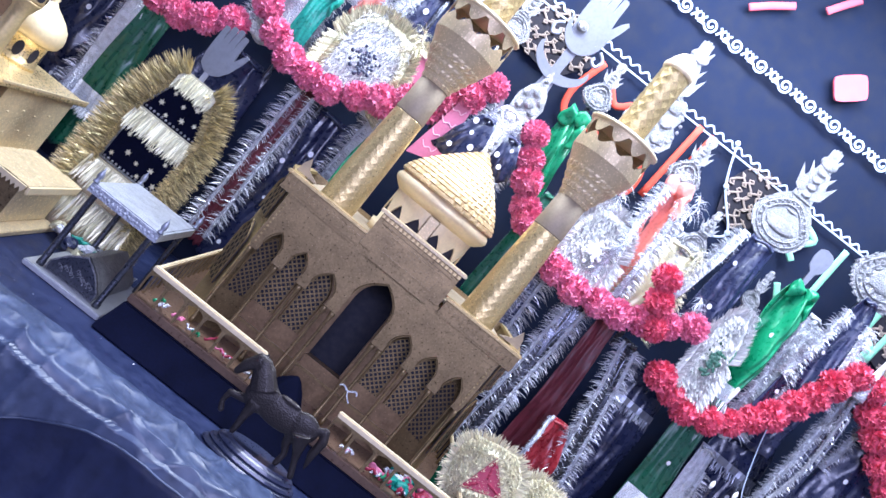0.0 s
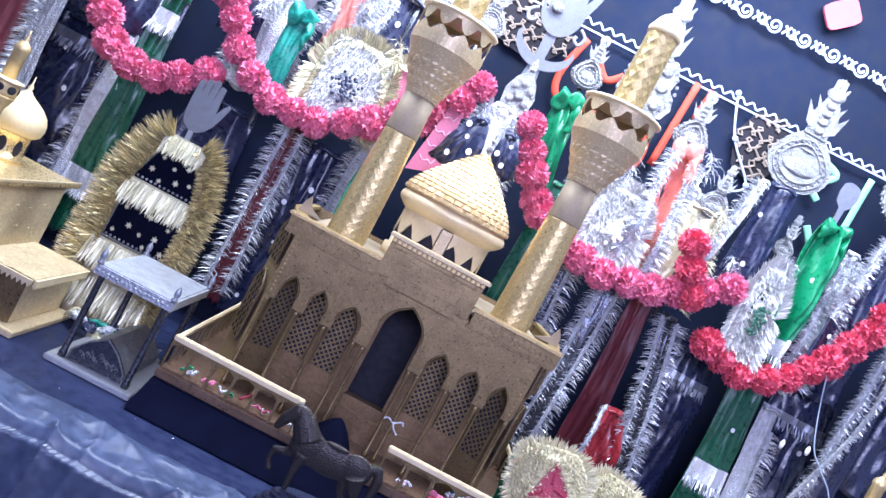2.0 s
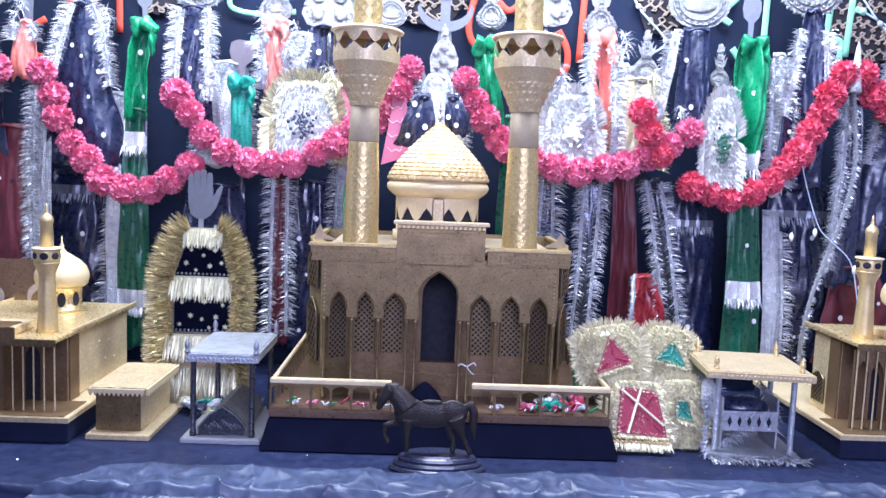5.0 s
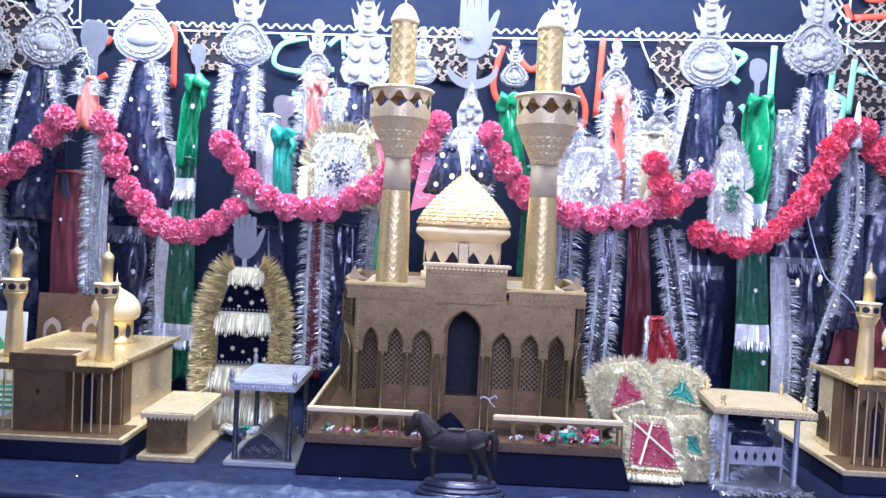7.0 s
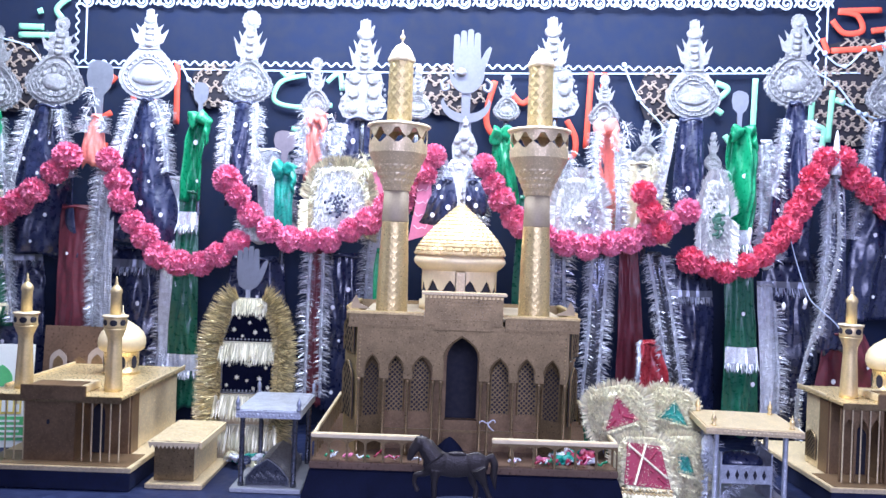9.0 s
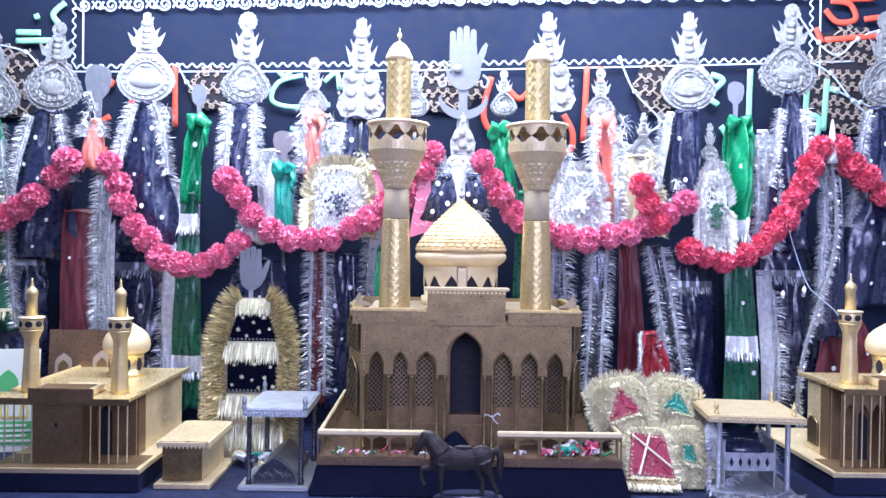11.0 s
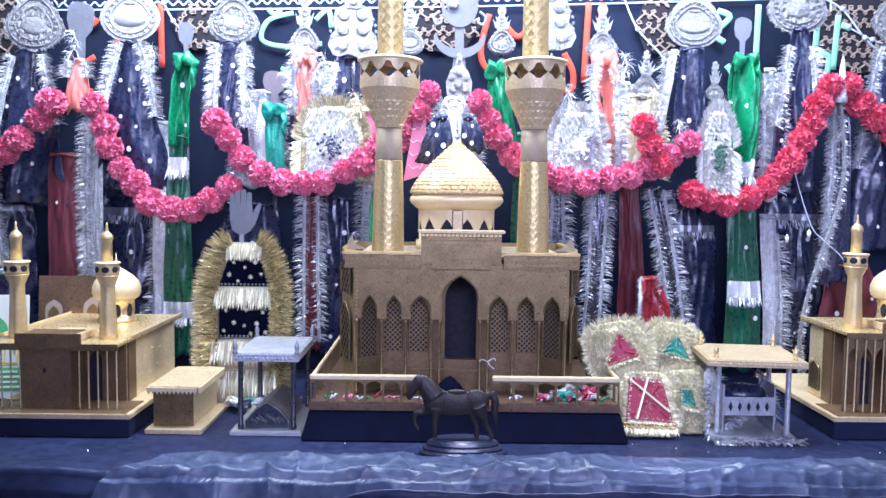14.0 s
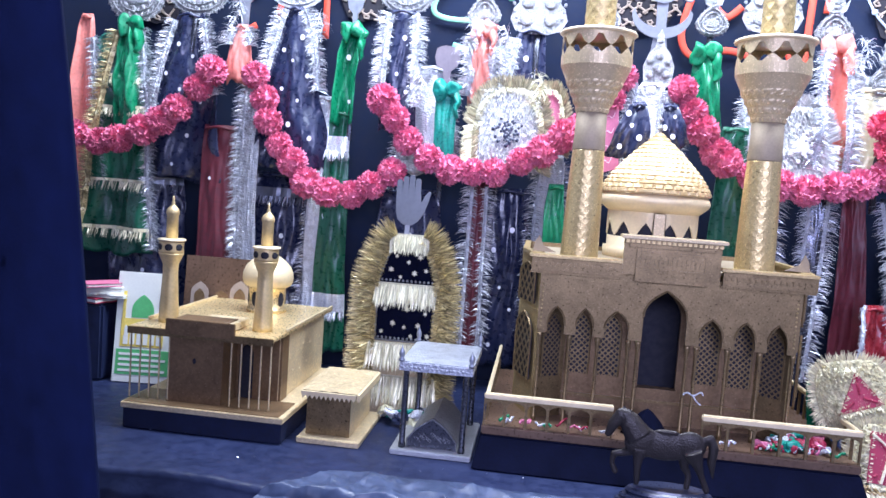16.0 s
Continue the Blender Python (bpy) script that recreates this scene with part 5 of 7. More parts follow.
def standard(x, z0, z1, half, kind, y=2.285, lean=0.0, material=None, label="", pole_to=0.3):
    """A sheet-metal standard: plate with a toothed rim, bosses, a leafed neck and a finial, on a pole."""
    m = material or SILVER
    H = z1 - z0
    ob = thing("metal_standard", (x, y, z0), label, "standard", "metal standards on poles")
    ob.rotation_euler = (radians(-3), radians(lean), 0)
    r = half
    def vase(f, squash, taper, teeth, n=120):
        """A bulb drawn in towards its top, with a toothed rim."""
        pts = []
        for k in range(n):
            a = 2 * math.pi * k / n - math.pi / 2
            rr = f * r * (1 + teeth * abs(math.sin(24 * a)))
            up = max(0.0, math.sin(a))
            pts.append((rr * math.cos(a) * (1 - taper * up), squash * rr * math.sin(a) * (1 + 0.35 * up)))
        return pts

    def many(name, mesh_bm, places, parent):
        """One small mesh set at several places as parts of their own."""
        one = part(name, mesh_bm, m, parent, smooth=True)
        one.location = places[0]
        for p_ in places[1:]:
            o_ = new(name, one.data)
            o_.parent, o_.location = parent, p_

    if kind == "round":
        c = r * 0.80
        p = part("plate", plate(bmesh.new(), [(a, c + b) for a, b in vase(0.97, 0.80, 0.30, 0.05)], 0, 0.004), m, ob)
        for f in (0.84, 0.60):
            part("ring", tube(bmesh.new(), [(a, -0.002, c + b) for a, b in vase(f, 0.80, 0.25, 0.0, 40) + vase(f, 0.80, 0.25, 0.0, 40)[:1]], 0.0026, 6), m, p, smooth=True)
        part("boss", ball(bmesh.new(), (0, 0, c), r * 0.40, 1.15, 0.22, 0.75, 24, 12), m, p, smooth=True)
        many("bead", ball(bmesh.new(), (0, 0, 0), r * 0.062, 1, 0.6, 1, 8, 6), [(r * 0.72 * math.cos(2 * math.pi * k / 20), -0.001, c + r * 0.58 * math.sin(2 * math.pi * k / 20)) for k in range(20)], p)
        many("petal", ball(bmesh.new(), (0, 0, 0), r * 0.10, 1, 0.4, 1.2, 8, 6), [(r * 0.50 * math.cos(2 * math.pi * (k + 0.5) / 9), -0.001, c + r * 0.40 * math.sin(2 * math.pi * (k + 0.5) / 9)) for k in range(9)], p)
        many("tooth", plate(bmesh.new(), [(-r * 0.07, -r * 0.05), (0, r * 0.09), (r * 0.07, -r * 0.05)], -0.001, 0.003), [(r * 0.98 * math.cos(2 * math.pi * k / 22) * (1 - 0.28 * max(0.0, math.sin(2 * math.pi * k / 22))), 0.0, c + r * 0.80 * math.sin(2 * math.pi * k / 22) * (1 + 0.35 * max(0.0, math.sin(2 * math.pi * k / 22)))) for k in range(22)], p)
        top = c + r * 0.95
    elif kind == "pear":
        c = r * 0.85
        o = []
        for k in range(72):
            a = 2 * math.pi * k / 72 - math.pi / 2
            rr = r * (1 + 0.03 * abs(math.sin(22 * a)))
            zz = c + rr * 0.85 * math.sin(a) * (1.25 if math.sin(a) > 0 else 1)
            o.append((rr * math.cos(a) * (1 - 0.35 * max(0, math.sin(a))), zz))
        p = part("plate", plate(bmesh.new(), o, 0, 0.004), m, ob)
        part("boss", ball(bmesh.new(), (0, 0, c * 0.85), r * 0.42, 1.3, 0.2, 0.55, 24, 12), m, p, smooth=True)
        for f in (0.86, 0.68):
            part("ring", tube(bmesh.new(), [(r * f * math.cos(a) * (1 - 0.3 * max(0, math.sin(a))), -0.001, c + r * f * 0.86 * math.sin(a)) for a in [2 * math.pi * k / 40 for k in range(41)]], 0.0026, 6), m, p, smooth=True)
        many("bead", ball(bmesh.new(), (0, 0, 0), r * 0.055, 1, 0.6, 1, 8, 6), [(r * 0.77 * math.cos(2 * math.pi * k / 22) * (1 - 0.3 * max(0, math.sin(2 * math.pi * k / 22))), -0.001, c + r * 0.68 * math.sin(2 * math.pi * k / 22)) for k in range(22)], p)
        many("ridge", ball(bmesh.new(), (0, 0, 0), r * 0.05, 4.0, 0.6, 0.8, 10, 6), [(0, -0.001, c + r * (0.42 + 0.16 * k)) for k in range(3)], p)
        top = c + r * 1.0
    else:  # six bosses
        o = [(-0.35 * r, 0), (-0.8 * r, 0.12 * r), (-1.0 * r, 0.5 * r), (-0.9 * r, 0.9 * r), (-0.72 * r, 1.1 * r), (-0.82 * r, 1.5 * r), (-0.7 * r, 1.95 * r), (-0.35 * r, 2.1 * r), (0.35 * r, 2.1 * r), (0.7 * r, 1.95 * r), (0.82 * r, 1.5 * r), (0.72 * r, 1.1 * r), (0.9 * r, 0.9 * r), (1.0 * r, 0.5 * r), (0.8 * r, 0.12 * r), (0.35 * r, 0)]
        p = part("plate", plate(bmesh.new(), o, 0, 0.004), m, ob)
        for bx_, bz in ((-0.42, 0.5), (0.42, 0.5), (-0.4, 1.12), (0.4, 1.12), (-0.36, 1.7), (0.36, 1.7)):
            part("boss", ball(bmesh.new(), (bx_ * r, 0, bz * r), r * 0.25, 1, 0.4, 1, 16, 8), m, p, smooth=True)
        many("bead", ball(bmesh.new(), (0, 0, 0), r * 0.07, 1, 0.6, 1, 6, 5), [(0.90 * r * math.cos(2 * math.pi * k / 26), 0.0, r * 1.05 + r * 1.0 * math.sin(2 * math.pi * k / 26)) for k in range(26)], p)
        top = 2.05 * r
    # leafed neck
    rest = H - top
    o = [(-0.36 * r, top - 0.1 * r), (-0.30 * r, top + 0.35 * rest), (-0.20 * r, top + 0.65 * rest), (0.20 * r, top + 0.65 * rest), (0.30 * r, top + 0.35 * rest), (0.36 * r, top - 0.1 * r)]
    nk = part("neck", plate(bmesh.new(), o, -0.003, 0.003), m, ob)
    for d in (-1, 1):
        for f, lift in ((1.0, 0.0), (0.72, 0.26)):
            leaf = [(0.15 * r, top + (lift - 0.02) * rest), (0.48 * r * f, top + (lift + 0.10) * rest), (0.66 * r * f, top + (lift + 0.46 * f) * rest), (0.42 * r * f, top + (lift + 0.30 * f) * rest), (0.34 * r * f, top + (lift + 0.42 * f) * rest), (0.22 * r * f, top + (lift + 0.34 * f) * rest)]
            part("leaf", plate(bmesh.new(), [(d * a, b) for a, b in leaf], -0.005 - 0.002 * lift, -0.0035 - 0.002 * lift), m, nk)
    many("neck_boss", ball(bmesh.new(), (0, 0, 0), r * 0.14, 1.2, 0.5, 0.8, 10, 6), [(0, -0.003, top + rest * (0.05 + 0.15 * k)) for k in range(4)], nk)
    if kind == "six" or kind == "pear":
        part("finial", palm(bmesh.new(), rest * 0.40, -0.004, 0.001, top + rest * 0.60), m, nk, "open-palm finial")
        part("finial_ring", ball(bmesh.new(), (0, -0.002, top + rest * 0.70), rest * 0.13, 1.3, 0.35, 0.9, 14, 8), m, nk, smooth=True)
    else:
        part("finial", plate(bmesh.new(), disc_outline(rest * 0.17, 14, rest * 0.02, 1.1, 56, top + rest * 0.81), -0.004, 0.0), m, nk, "toothed rosette finial")
        part("finial_boss", ball(bmesh.new(), (0, -0.003, top + rest * 0.80), rest * 0.10, 1, 0.4, 1, 12, 8), m, nk, smooth=True)
    part("pole", rod(bmesh.new(), (0, 0.012, -pole_to), (0, 0.012, top * 0.8), 0.008, 0.008, 10), STEEL_DARK, ob, smooth=True)
    return ob


L1 = "round embossed silver standard with toothed rim, on a cloth-hung pole"
L2 = "pear-shaped embossed silver standard with palm finial on a pole"
L3 = "tall silver standard with six bosses and palm finial"
standard(-1.462, 1.80, 2.07, 0.085, "round", label=L1)
standard(-1.283, 1.825, 2.105, 0.092, "round", lean=5, label=L1)
standard(-0.988, 1.855, 2.14, 0.090, "pear", material=SILVER_BRIGHT, label="white-bright silver standard with toothed rim and rosette finial")
standard(-0.678, 1.852, 2.145, 0.078, "round", lean=1, label=L1)
standard(-0.317, 1.815, 2.135, 0.076, "six", label=L3)
standard(-0.147, 1.825, 2.00, 0.045, "pear", label="small silver standard half hidden behind the minaret")
standard(0.283, 1.845, 2.165, 0.076, "six", lean=-3, label=L3)
standard(0.712, 1.858, 2.172, 0.086, "pear", label=L2)
standard(1.018, 1.905, 2.20, 0.092, "round", lean=4, label=L1)
standard(1.335, 1.88, 2.18, 0.085, "round", label=L1)
standard(-0.463, 1.826, 2.005, 0.045, "round", label="small round silver standard with a tied salmon cloth")
standard(0.435, 1.816, 1.985, 0.048, "round", label="small round silver standard with a tied salmon cloth")
standard(0.131, 1.83, 1.975, 0.042, "round", label="small round silver standard beside the palm emblem")
standard(0.571, 1.70, 1.85, 0.04, "pear", label="small faint silver standard behind tinsel")
standard(0.78, 1.70, 1.82, 0.028, "pear", label="small faint silver standard behind tinsel")


def spoon(x, z0, z1, w, y=2.27, material=STEEL, label=""):
    ob = thing("spoon_standard", (x, y, z0), label, "standard", "flat steel standards")
    H = z1 - z0
    o = [(-0.12 * w, 0), (-0.16 * w, 0.40 * H), (-0.42 * w, 0.52 * H), (-0.5 * w, 0.72 * H), (-0.44 * w, 0.92 * H), (-0.30 * w, 0.97 * H), (-0.12 * w, H), (0.12 * w, 0.985 * H), (0.34 * w, 0.95 * H), (0.48 * w, 0.88 * H), (0.5 * w, 0.70 * H), (0.40 * w, 0.52 * H), (0.16 * w, 0.40 * H), (0.12 * w, 0)]
    part("blade", plate(bmesh.new(), o, 0, 0.003), material, ob)
    part("pole", rod(bmesh.new(), (0, 0.01, -0.3), (0, 0.01, 0.3 * H), 0.007, 0.007, 8), STEEL_DARK, ob)
    return ob


spoon(-1.128, 1.79, 1.968, 0.082, label="flat grey steel palm-like standard above salmon cloth")
spoon(-0.815, 1.80, 1.912, 0.046, label="small flat grey standard above the green satin")
spoon(0.853, 1.83, 1.948, 0.052, label="small flat grey standard above the long green satin")
spoon(-0.555, 1.66, 1.775, 0.07, 2.29, ROSE_STEEL, label="small faded pinkish flat standard behind gauze")
spoon(-0.40, 1.66, 1.78, 0.05, 2.30, STEEL, label="small dull flat standard behind gauze")

# tall palm emblem at the middle with curled arms
def crescent(bm, half, z_tip, z_low, thick, y0, y1, n=18):
    """An upturned crescent: tips at z_tip, lowest at z_low, as thick as given in its middle."""
    outer = [(half * math.sin(a), z_tip - (z_tip - z_low) * math.cos(a)) for a in [math.pi * (k / n - 0.5) for k in range(n + 1)]]
    inner = [(half * 0.90 * math.sin(a), z_tip + 0.012 - (z_tip + 0.012 - z_low - thick) * math.cos(a)) for a in [math.pi * (0.5 - k / n) for k in range(n + 1)]]
    return plate(bm, outer + inner, y0, y1)


emb = thing("palm_standard", (0.004, 2.30, 1.66), "tall steel standard with open palm, two crescents and a small crest", "standard")
part("palm", palm(bmesh.new(), 0.172, -0.002, 0.002, 0.282, 0.0), PALM_STEEL, emb, "flat open-palm emblem")
part("stem", plate(bmesh.new(), [(-0.024, 0.10), (-0.013, 0.20), (-0.016, 0.30), (0.016, 0.30), (0.013, 0.20), (0.024, 0.10)], -0.001, 0.003), PALM_STEEL, emb)
part("upper_crescent", crescent(bmesh.new(), 0.056, 0.322, 0.252, 0.030, -0.006, -0.0025), PALM_STEEL, emb, "small upturned steel crescent")
part("lower_crescent", crescent(bmesh.new(), 0.078, 0.226, 0.160, 0.028, -0.007, -0.002), PALM_STEEL, emb, "broad upturned steel crescent")
part("crest_boss", ball(bmesh.new(), (-0.018, -0.008, 0.318), 0.014, 1.2, 0.6, 1, 14, 8), SILVER, emb, smooth=True)
figure = part("small_crest", plate(bmesh.new(), [(-0.010, -0.03), (-0.016, 0.02), (-0.036, 0.045), (-0.040, 0.085), (-0.026, 0.12), (-0.012, 0.135), (-0.008, 0.165), (0, 0.18), (0.008, 0.165), (0.012, 0.135), (0.026, 0.12), (0.040, 0.085), (0.036, 0.045), (0.016, 0.02), (0.010, -0.03)], -0.028, -0.024), SILVER, emb, "embossed silver crest")
for bx_, bz, br in ((-0.022, 0.098, 0.010), (0.022, 0.098, 0.010), (0, 0.112, 0.011), (-0.020, 0.062, 0.010), (0.020, 0.062, 0.010), (0, 0.078, 0.014), (0, 0.040, 0.010), (0, 0.15, 0.007)):
    part("boss", ball(bmesh.new(), (bx_, -0.029, bz), br, 1, 0.5, 1, 12, 8), SILVER, figure, smooth=True)
for d in (-1, 1):
    part("trident_arm", plate(bmesh.new(), [(d * 0.006, -0.016), (d * 0.040, -0.010), (d * 0.058, 0.014), (d * 0.062, 0.064), (d * 0.050, 0.040), (d * 0.042, 0.016), (d * 0.030, 0.008), (d * 0.006, 0.004)], -0.034, -0.030), ROSE_STEEL, emb, "flat curved rosy-steel prong")
    part("curl", tube(bmesh.new(), smooth_line([(d * 0.060, 0, 0.30), (d * 0.078, 0, 0.284), (d * 0.072, 0, 0.262), (d * 0.056, 0, 0.268), (d * 0.058, 0, 0.280)]), 0.0045, 8, 0.5), STEEL, emb, smooth=True)

spike = link("cone_ornament", lathe(bmesh.new(), [(0.017, 0), (0.016, 0.02), (0.011, 0.07), (0.005, 0.12), (0.001, 0.135)], 16), WHITE, smooth=True)
spike.location = (1.122, 2.20, 1.69)
tagged(spike, "pale cream cone ornament above the pink garland", "ornament")


# tinsel-edged arch panels
def arch_panel(x, z0, w, h, y, centre, frame_mat, lace, label, lean=8, bands=0, fl=0.03, dense=1.0, inner_f=0.64, flower=None):
    ob = thing("arch_panel", (x, y, z0), label, "arch panel", "tinsel arch panels")
    ob.rotation_euler = (radians(-lean), 0, 0)
    o = [(-w / 2, 0), (-w * 0.5, 0.52 * h), (-w * 0.46, 0.72 * h), (-w * 0.34, 0.90 * h), (-w * 0.17, h), (w * 0.17, h), (w * 0.34, 0.90 * h), (w * 0.46, 0.72 * h), (w * 0.5, 0.52 * h), (w / 2, 0)]
    part("board", plate(bmesh.new(), o, 0, 0.006), lace, ob)
    inner = [(a * inner_f, h * (0.5 - 0.5 * inner_f) * 0.6 + b * (inner_f + 0.18)) for a, b in o]
    p = part("cloth_panel", plate(bmesh.new(), inner, -0.004, -0.0005), centre, ob)
    bm = bmesh.new()
    line = [(a * 0.86, -0.006, b * 0.95) for a, b in o]
    for k in range(len(line) - 1):
        a, b = Vector(line[k]), Vector(line[k + 1])
        mid = (a + b) / 2
        out = Vector((mid.x, 0, mid.z - 0.42 * h)).normalized()
        n = int((b - a).length * 2600 * dense)
        strands(bm, [a, b], out + Vector((0, -0.45, 0)), fl * 1.1, n, 0.0017, 0.25)
        strands(bm, [a, b], -out + Vector((0, -0.5, 0)), fl * 0.8, n // 2, 0.0015, 0.3)
    part("tinsel_frame", bm, frame_mat, ob, "thick tinsel frame")
    if flower:
        bm = bmesh.new()
        for k in range(60):
            ball(bm, (rng.gauss(0, 0.075) * w, -0.030, 0.42 * h + rng.gauss(0, 0.07) * h), rng.uniform(0.003, 0.006), 1, 0.6, 1, 6, 5)
        f = part("beaded_flower", bm, flower, p, "cluster of dark beads")
        f["kind"] = "stuff"
        bm = bmesh.new()
        for k in range(17):
            zz = h * (0.05 + 0.055 * k)
            strands(bm, [(-0.36 * w, -0.006, zz), (0.36 * w, -0.006, zz)], (0, -0.5, -0.8), 0.026, 80, 0.0011, 0.5)
        part("lace", bm, SOFT, ob)["kind"] = "stuff"
    for k in range(bands):
        zb = h * (0.115, 0.60, 0.97)[k] - 0.03
        ww = w * (0.33, 0.31, 0.17)[k]
        bm = boxes((-ww, ww, -0.010, -0.0045, zb + 0.03, zb + 0.036))
        strands(bm, [(-ww, -0.010, zb + 0.03), (ww, -0.010, zb + 0.03)], (0, -0.25, -1), 0.056, int(230 * dense), 0.0024, 0.12)
        part("tinsel_band", bm, TINSEL_CREAM if frame_mat is TINSEL_GOLD else frame_mat, ob)
    return ob



def build_gold_arch():
    """A tall board with canted shoulders: two starred velvet panels, cream fringe rows between, thick gold tinsel round it."""
    ob = thing("arch_panel", (-0.576, 1.985, TOP + 0.002), "black velvet arch panel with gold tinsel frame and stars", "arch panel", "tinsel arch panels")
    ob.rotation_euler = (radians(-4), 0, 0)
    o = [(-0.092, 0.0), (-0.092, 0.325), (-0.052, 0.428), (0.052, 0.428), (0.092, 0.325), (0.092, 0.0)]
    part("board", plate(bmesh.new(), o, 0.0, 0.008), GOLD_MID, ob)
    top = [(-0.070, 0.318), (-0.070, 0.332), (-0.044, 0.402), (0.044, 0.402), (0.070, 0.332), (0.070, 0.318)]
    low = [(-0.070, 0.180), (-0.070, 0.272), (0.070, 0.272), (0.070, 0.180)]
    for outline, spots in ((top, [(-0.03, 0.385), (0.028, 0.386), (0.0, 0.372), (-0.042, 0.352), (0.044, 0.354), (0.016, 0.346), (-0.018, 0.335)]), (low, [(-0.05, 0.255), (0.005, 0.258), (0.05, 0.25), (-0.028, 0.222), (0.0, 0.214), (0.034, 0.220), (-0.055, 0.20), (0.058, 0.196), (0.018, 0.193)])):
        pan = part("velvet_panel", plate(bmesh.new(), outline, -0.004, -0.0005), VELVET, ob)
        loop = [(x, -0.005, z) for x, z in outline + outline[:1]]
        part("silver_piping", tube(bmesh.new(), loop, 0.0026, 6), SILVER, pan, smooth=True)
        for k, (u, v) in enumerate(spots):
            r = 0.0062 + 0.002 * (k % 2)
            q = [(u + r * (1 if j % 2 == 0 else 0.42) * math.sin(math.pi * j / 6), v + r * (1 if j % 2 == 0 else 0.42) * math.cos(math.pi * j / 6)) for j in range(12)]
            part("star", plate(bmesh.new(), q, -0.006, -0.0045), C, pan)
    # a row of small silver beads across each panel
    for z, half in ((0.326, 0.062), (0.186, 0.062)):
        for k in range(13):
            part("bead", ball(bmesh.new(), (-half + 2 * half * k / 12, -0.006, z), 0.0032, 1, 0.8, 1, 8, 6), SILVER, ob, smooth=True)
    for z, half, ln in ((0.436, 0.046, 0.046), (0.316, 0.074, 0.056), (0.172, 0.082, 0.062), (0.092, 0.086, 0.07)):
        bm = boxes((-half, half, -0.012, -0.0045, z - 0.004, z + 0.004), bevel=0.001)
        strands(bm, [(-half, -0.012, z), (half, -0.012, z)], (0, -0.22, -1), ln, 300, 0.0022, 0.13)
        part("fringe", bm, TINSEL_CREAM, ob, "cream-gold fringe row")
    edge = smooth_line([(0.082, -0.008, 0.0), (0.082, -0.008, 0.16), (0.082, -0.008, 0.30), (0.070, -0.008, 0.365), (0.046, -0.008, 0.418), (0.030, -0.008, 0.432)], 5)
    for d in (-1, 1):
        bm = bmesh.new()
        line = [Vector((d * q.x, q.y, q.z)) for q in edge]
        for A, B in zip(line, line[1:]):
            t = (B - A).normalized()
            out = Vector((t.z, 0, -t.x)) if d > 0 else Vector((-t.z, 0, t.x))
            n = max(6, int((B - A).length * 3600))
            strands(bm, [A, B], out + Vector((0, -0.30, 0)), 0.056, n, 0.0019, 0.2)
            strands(bm, [A, B], out + Vector((0, -0.85, 0)), 0.044, n // 2, 0.0019, 0.3)
            strands(bm, [A, B], Vector((-out.x, -0.7, -out.z)), 0.020, n // 2, 0.0015, 0.35)
        part("side_tinsel", bm, TINSEL_GOLD, ob, "thick gold tinsel edging")
    return ob


gold_arch = build_gold_arch()
hand = thing("palm_standard", (-0.590, 2.030, TOP + 0.462), "flat grey steel open-palm emblem above the gold arch", "standard")
part("palm", palm(bmesh.new(), 0.122, -0.002, 0.002), PALM_STEEL, hand)
part("stem", boxes((-0.006, 0.006, -0.001, 0.003, -0.45, 0.002)), STEEL, hand)
arch_panel(-0.373, 1.445, 0.22, 0.235, 2.245, WHITE, TINSEL_CREAM, WHITE, "white silver arch panel with a dark blue flower centre", 4, 0, 0.03, 1.3, 0.6, NAVY)
arch_panel(0.36, 1.47, 0.17, 0.20, 2.24, WHITE, SOFT, WHITE, "white silver arch panel of lace and tinsel", 4, 1, 0.028, 1.3, 0.5, WHITE_DOT)
arch_panel(0.772, 1.42, 0.10, 0.26, 2.22, GREEN_DK, SOFT, WHITE, "narrow white tinsel panel with a green centre", 4, 0, 0.03, 1.5, 0.34, GREEN_DK)
arch_panel(-0.27, 1.50, 0.10, 0.18, 2.27, PINK, TINSEL_CREAM, WHITE, "cream tinsel panel with a pink centre beside the minaret", 4, 0, 0.024, 1.1)


# ---- pom-pom garlands ----
def pom_mesh(name, material, seed):
    r = random.Random(seed)
    bm = bmesh.new()
    bmesh.ops.create_icosphere(bm, subdivisions=2, radius=0.031)
    n = 230
    for k in range(n):
        zz = 1 - 2 * (k + 0.5) / n
        a = k * 2.39996
        d = Vector((math.sqrt(1 - zz * zz) * math.cos(a), math.sqrt(1 - zz * zz) * math.sin(a), zz))
        d = (d + Vector((r.uniform(-1, 1), r.uniform(-1, 1), r.uniform(-1, 1))) * 0.16).normalized()
        t = d.cross(Vector((r.uniform(-1, 1), r.uniform(-1, 1), r.uniform(-1, 1)))).normalized()
        b = d.cross(t)
        w = r.uniform(0.006, 0.010)
        out = r.uniform(0.038, 0.046)
        p = [d * 0.026 - t * w * 0.5, d * 0.026 + t * w * 0.5, d * out + t * w + b * r.uniform(-0.005, 0.005), d * (out - 0.004) + b * r.uniform(-0.006, 0.006), d * out - t * w + b * r.uniform(-0.005, 0.005)]
        vs = [bm.verts.new(q) for q in p]
        bm.faces.new((vs[0], vs[1], vs[3]))
        bm.faces.new((vs[1], vs[2], vs[3]))
        bm.faces.new((vs[0], vs[3], vs[4]))
    me = bpy.data.meshes.new(name)
    bm.to_mesh(me)
    bm.free()
    me.materials.append(material)
    return me


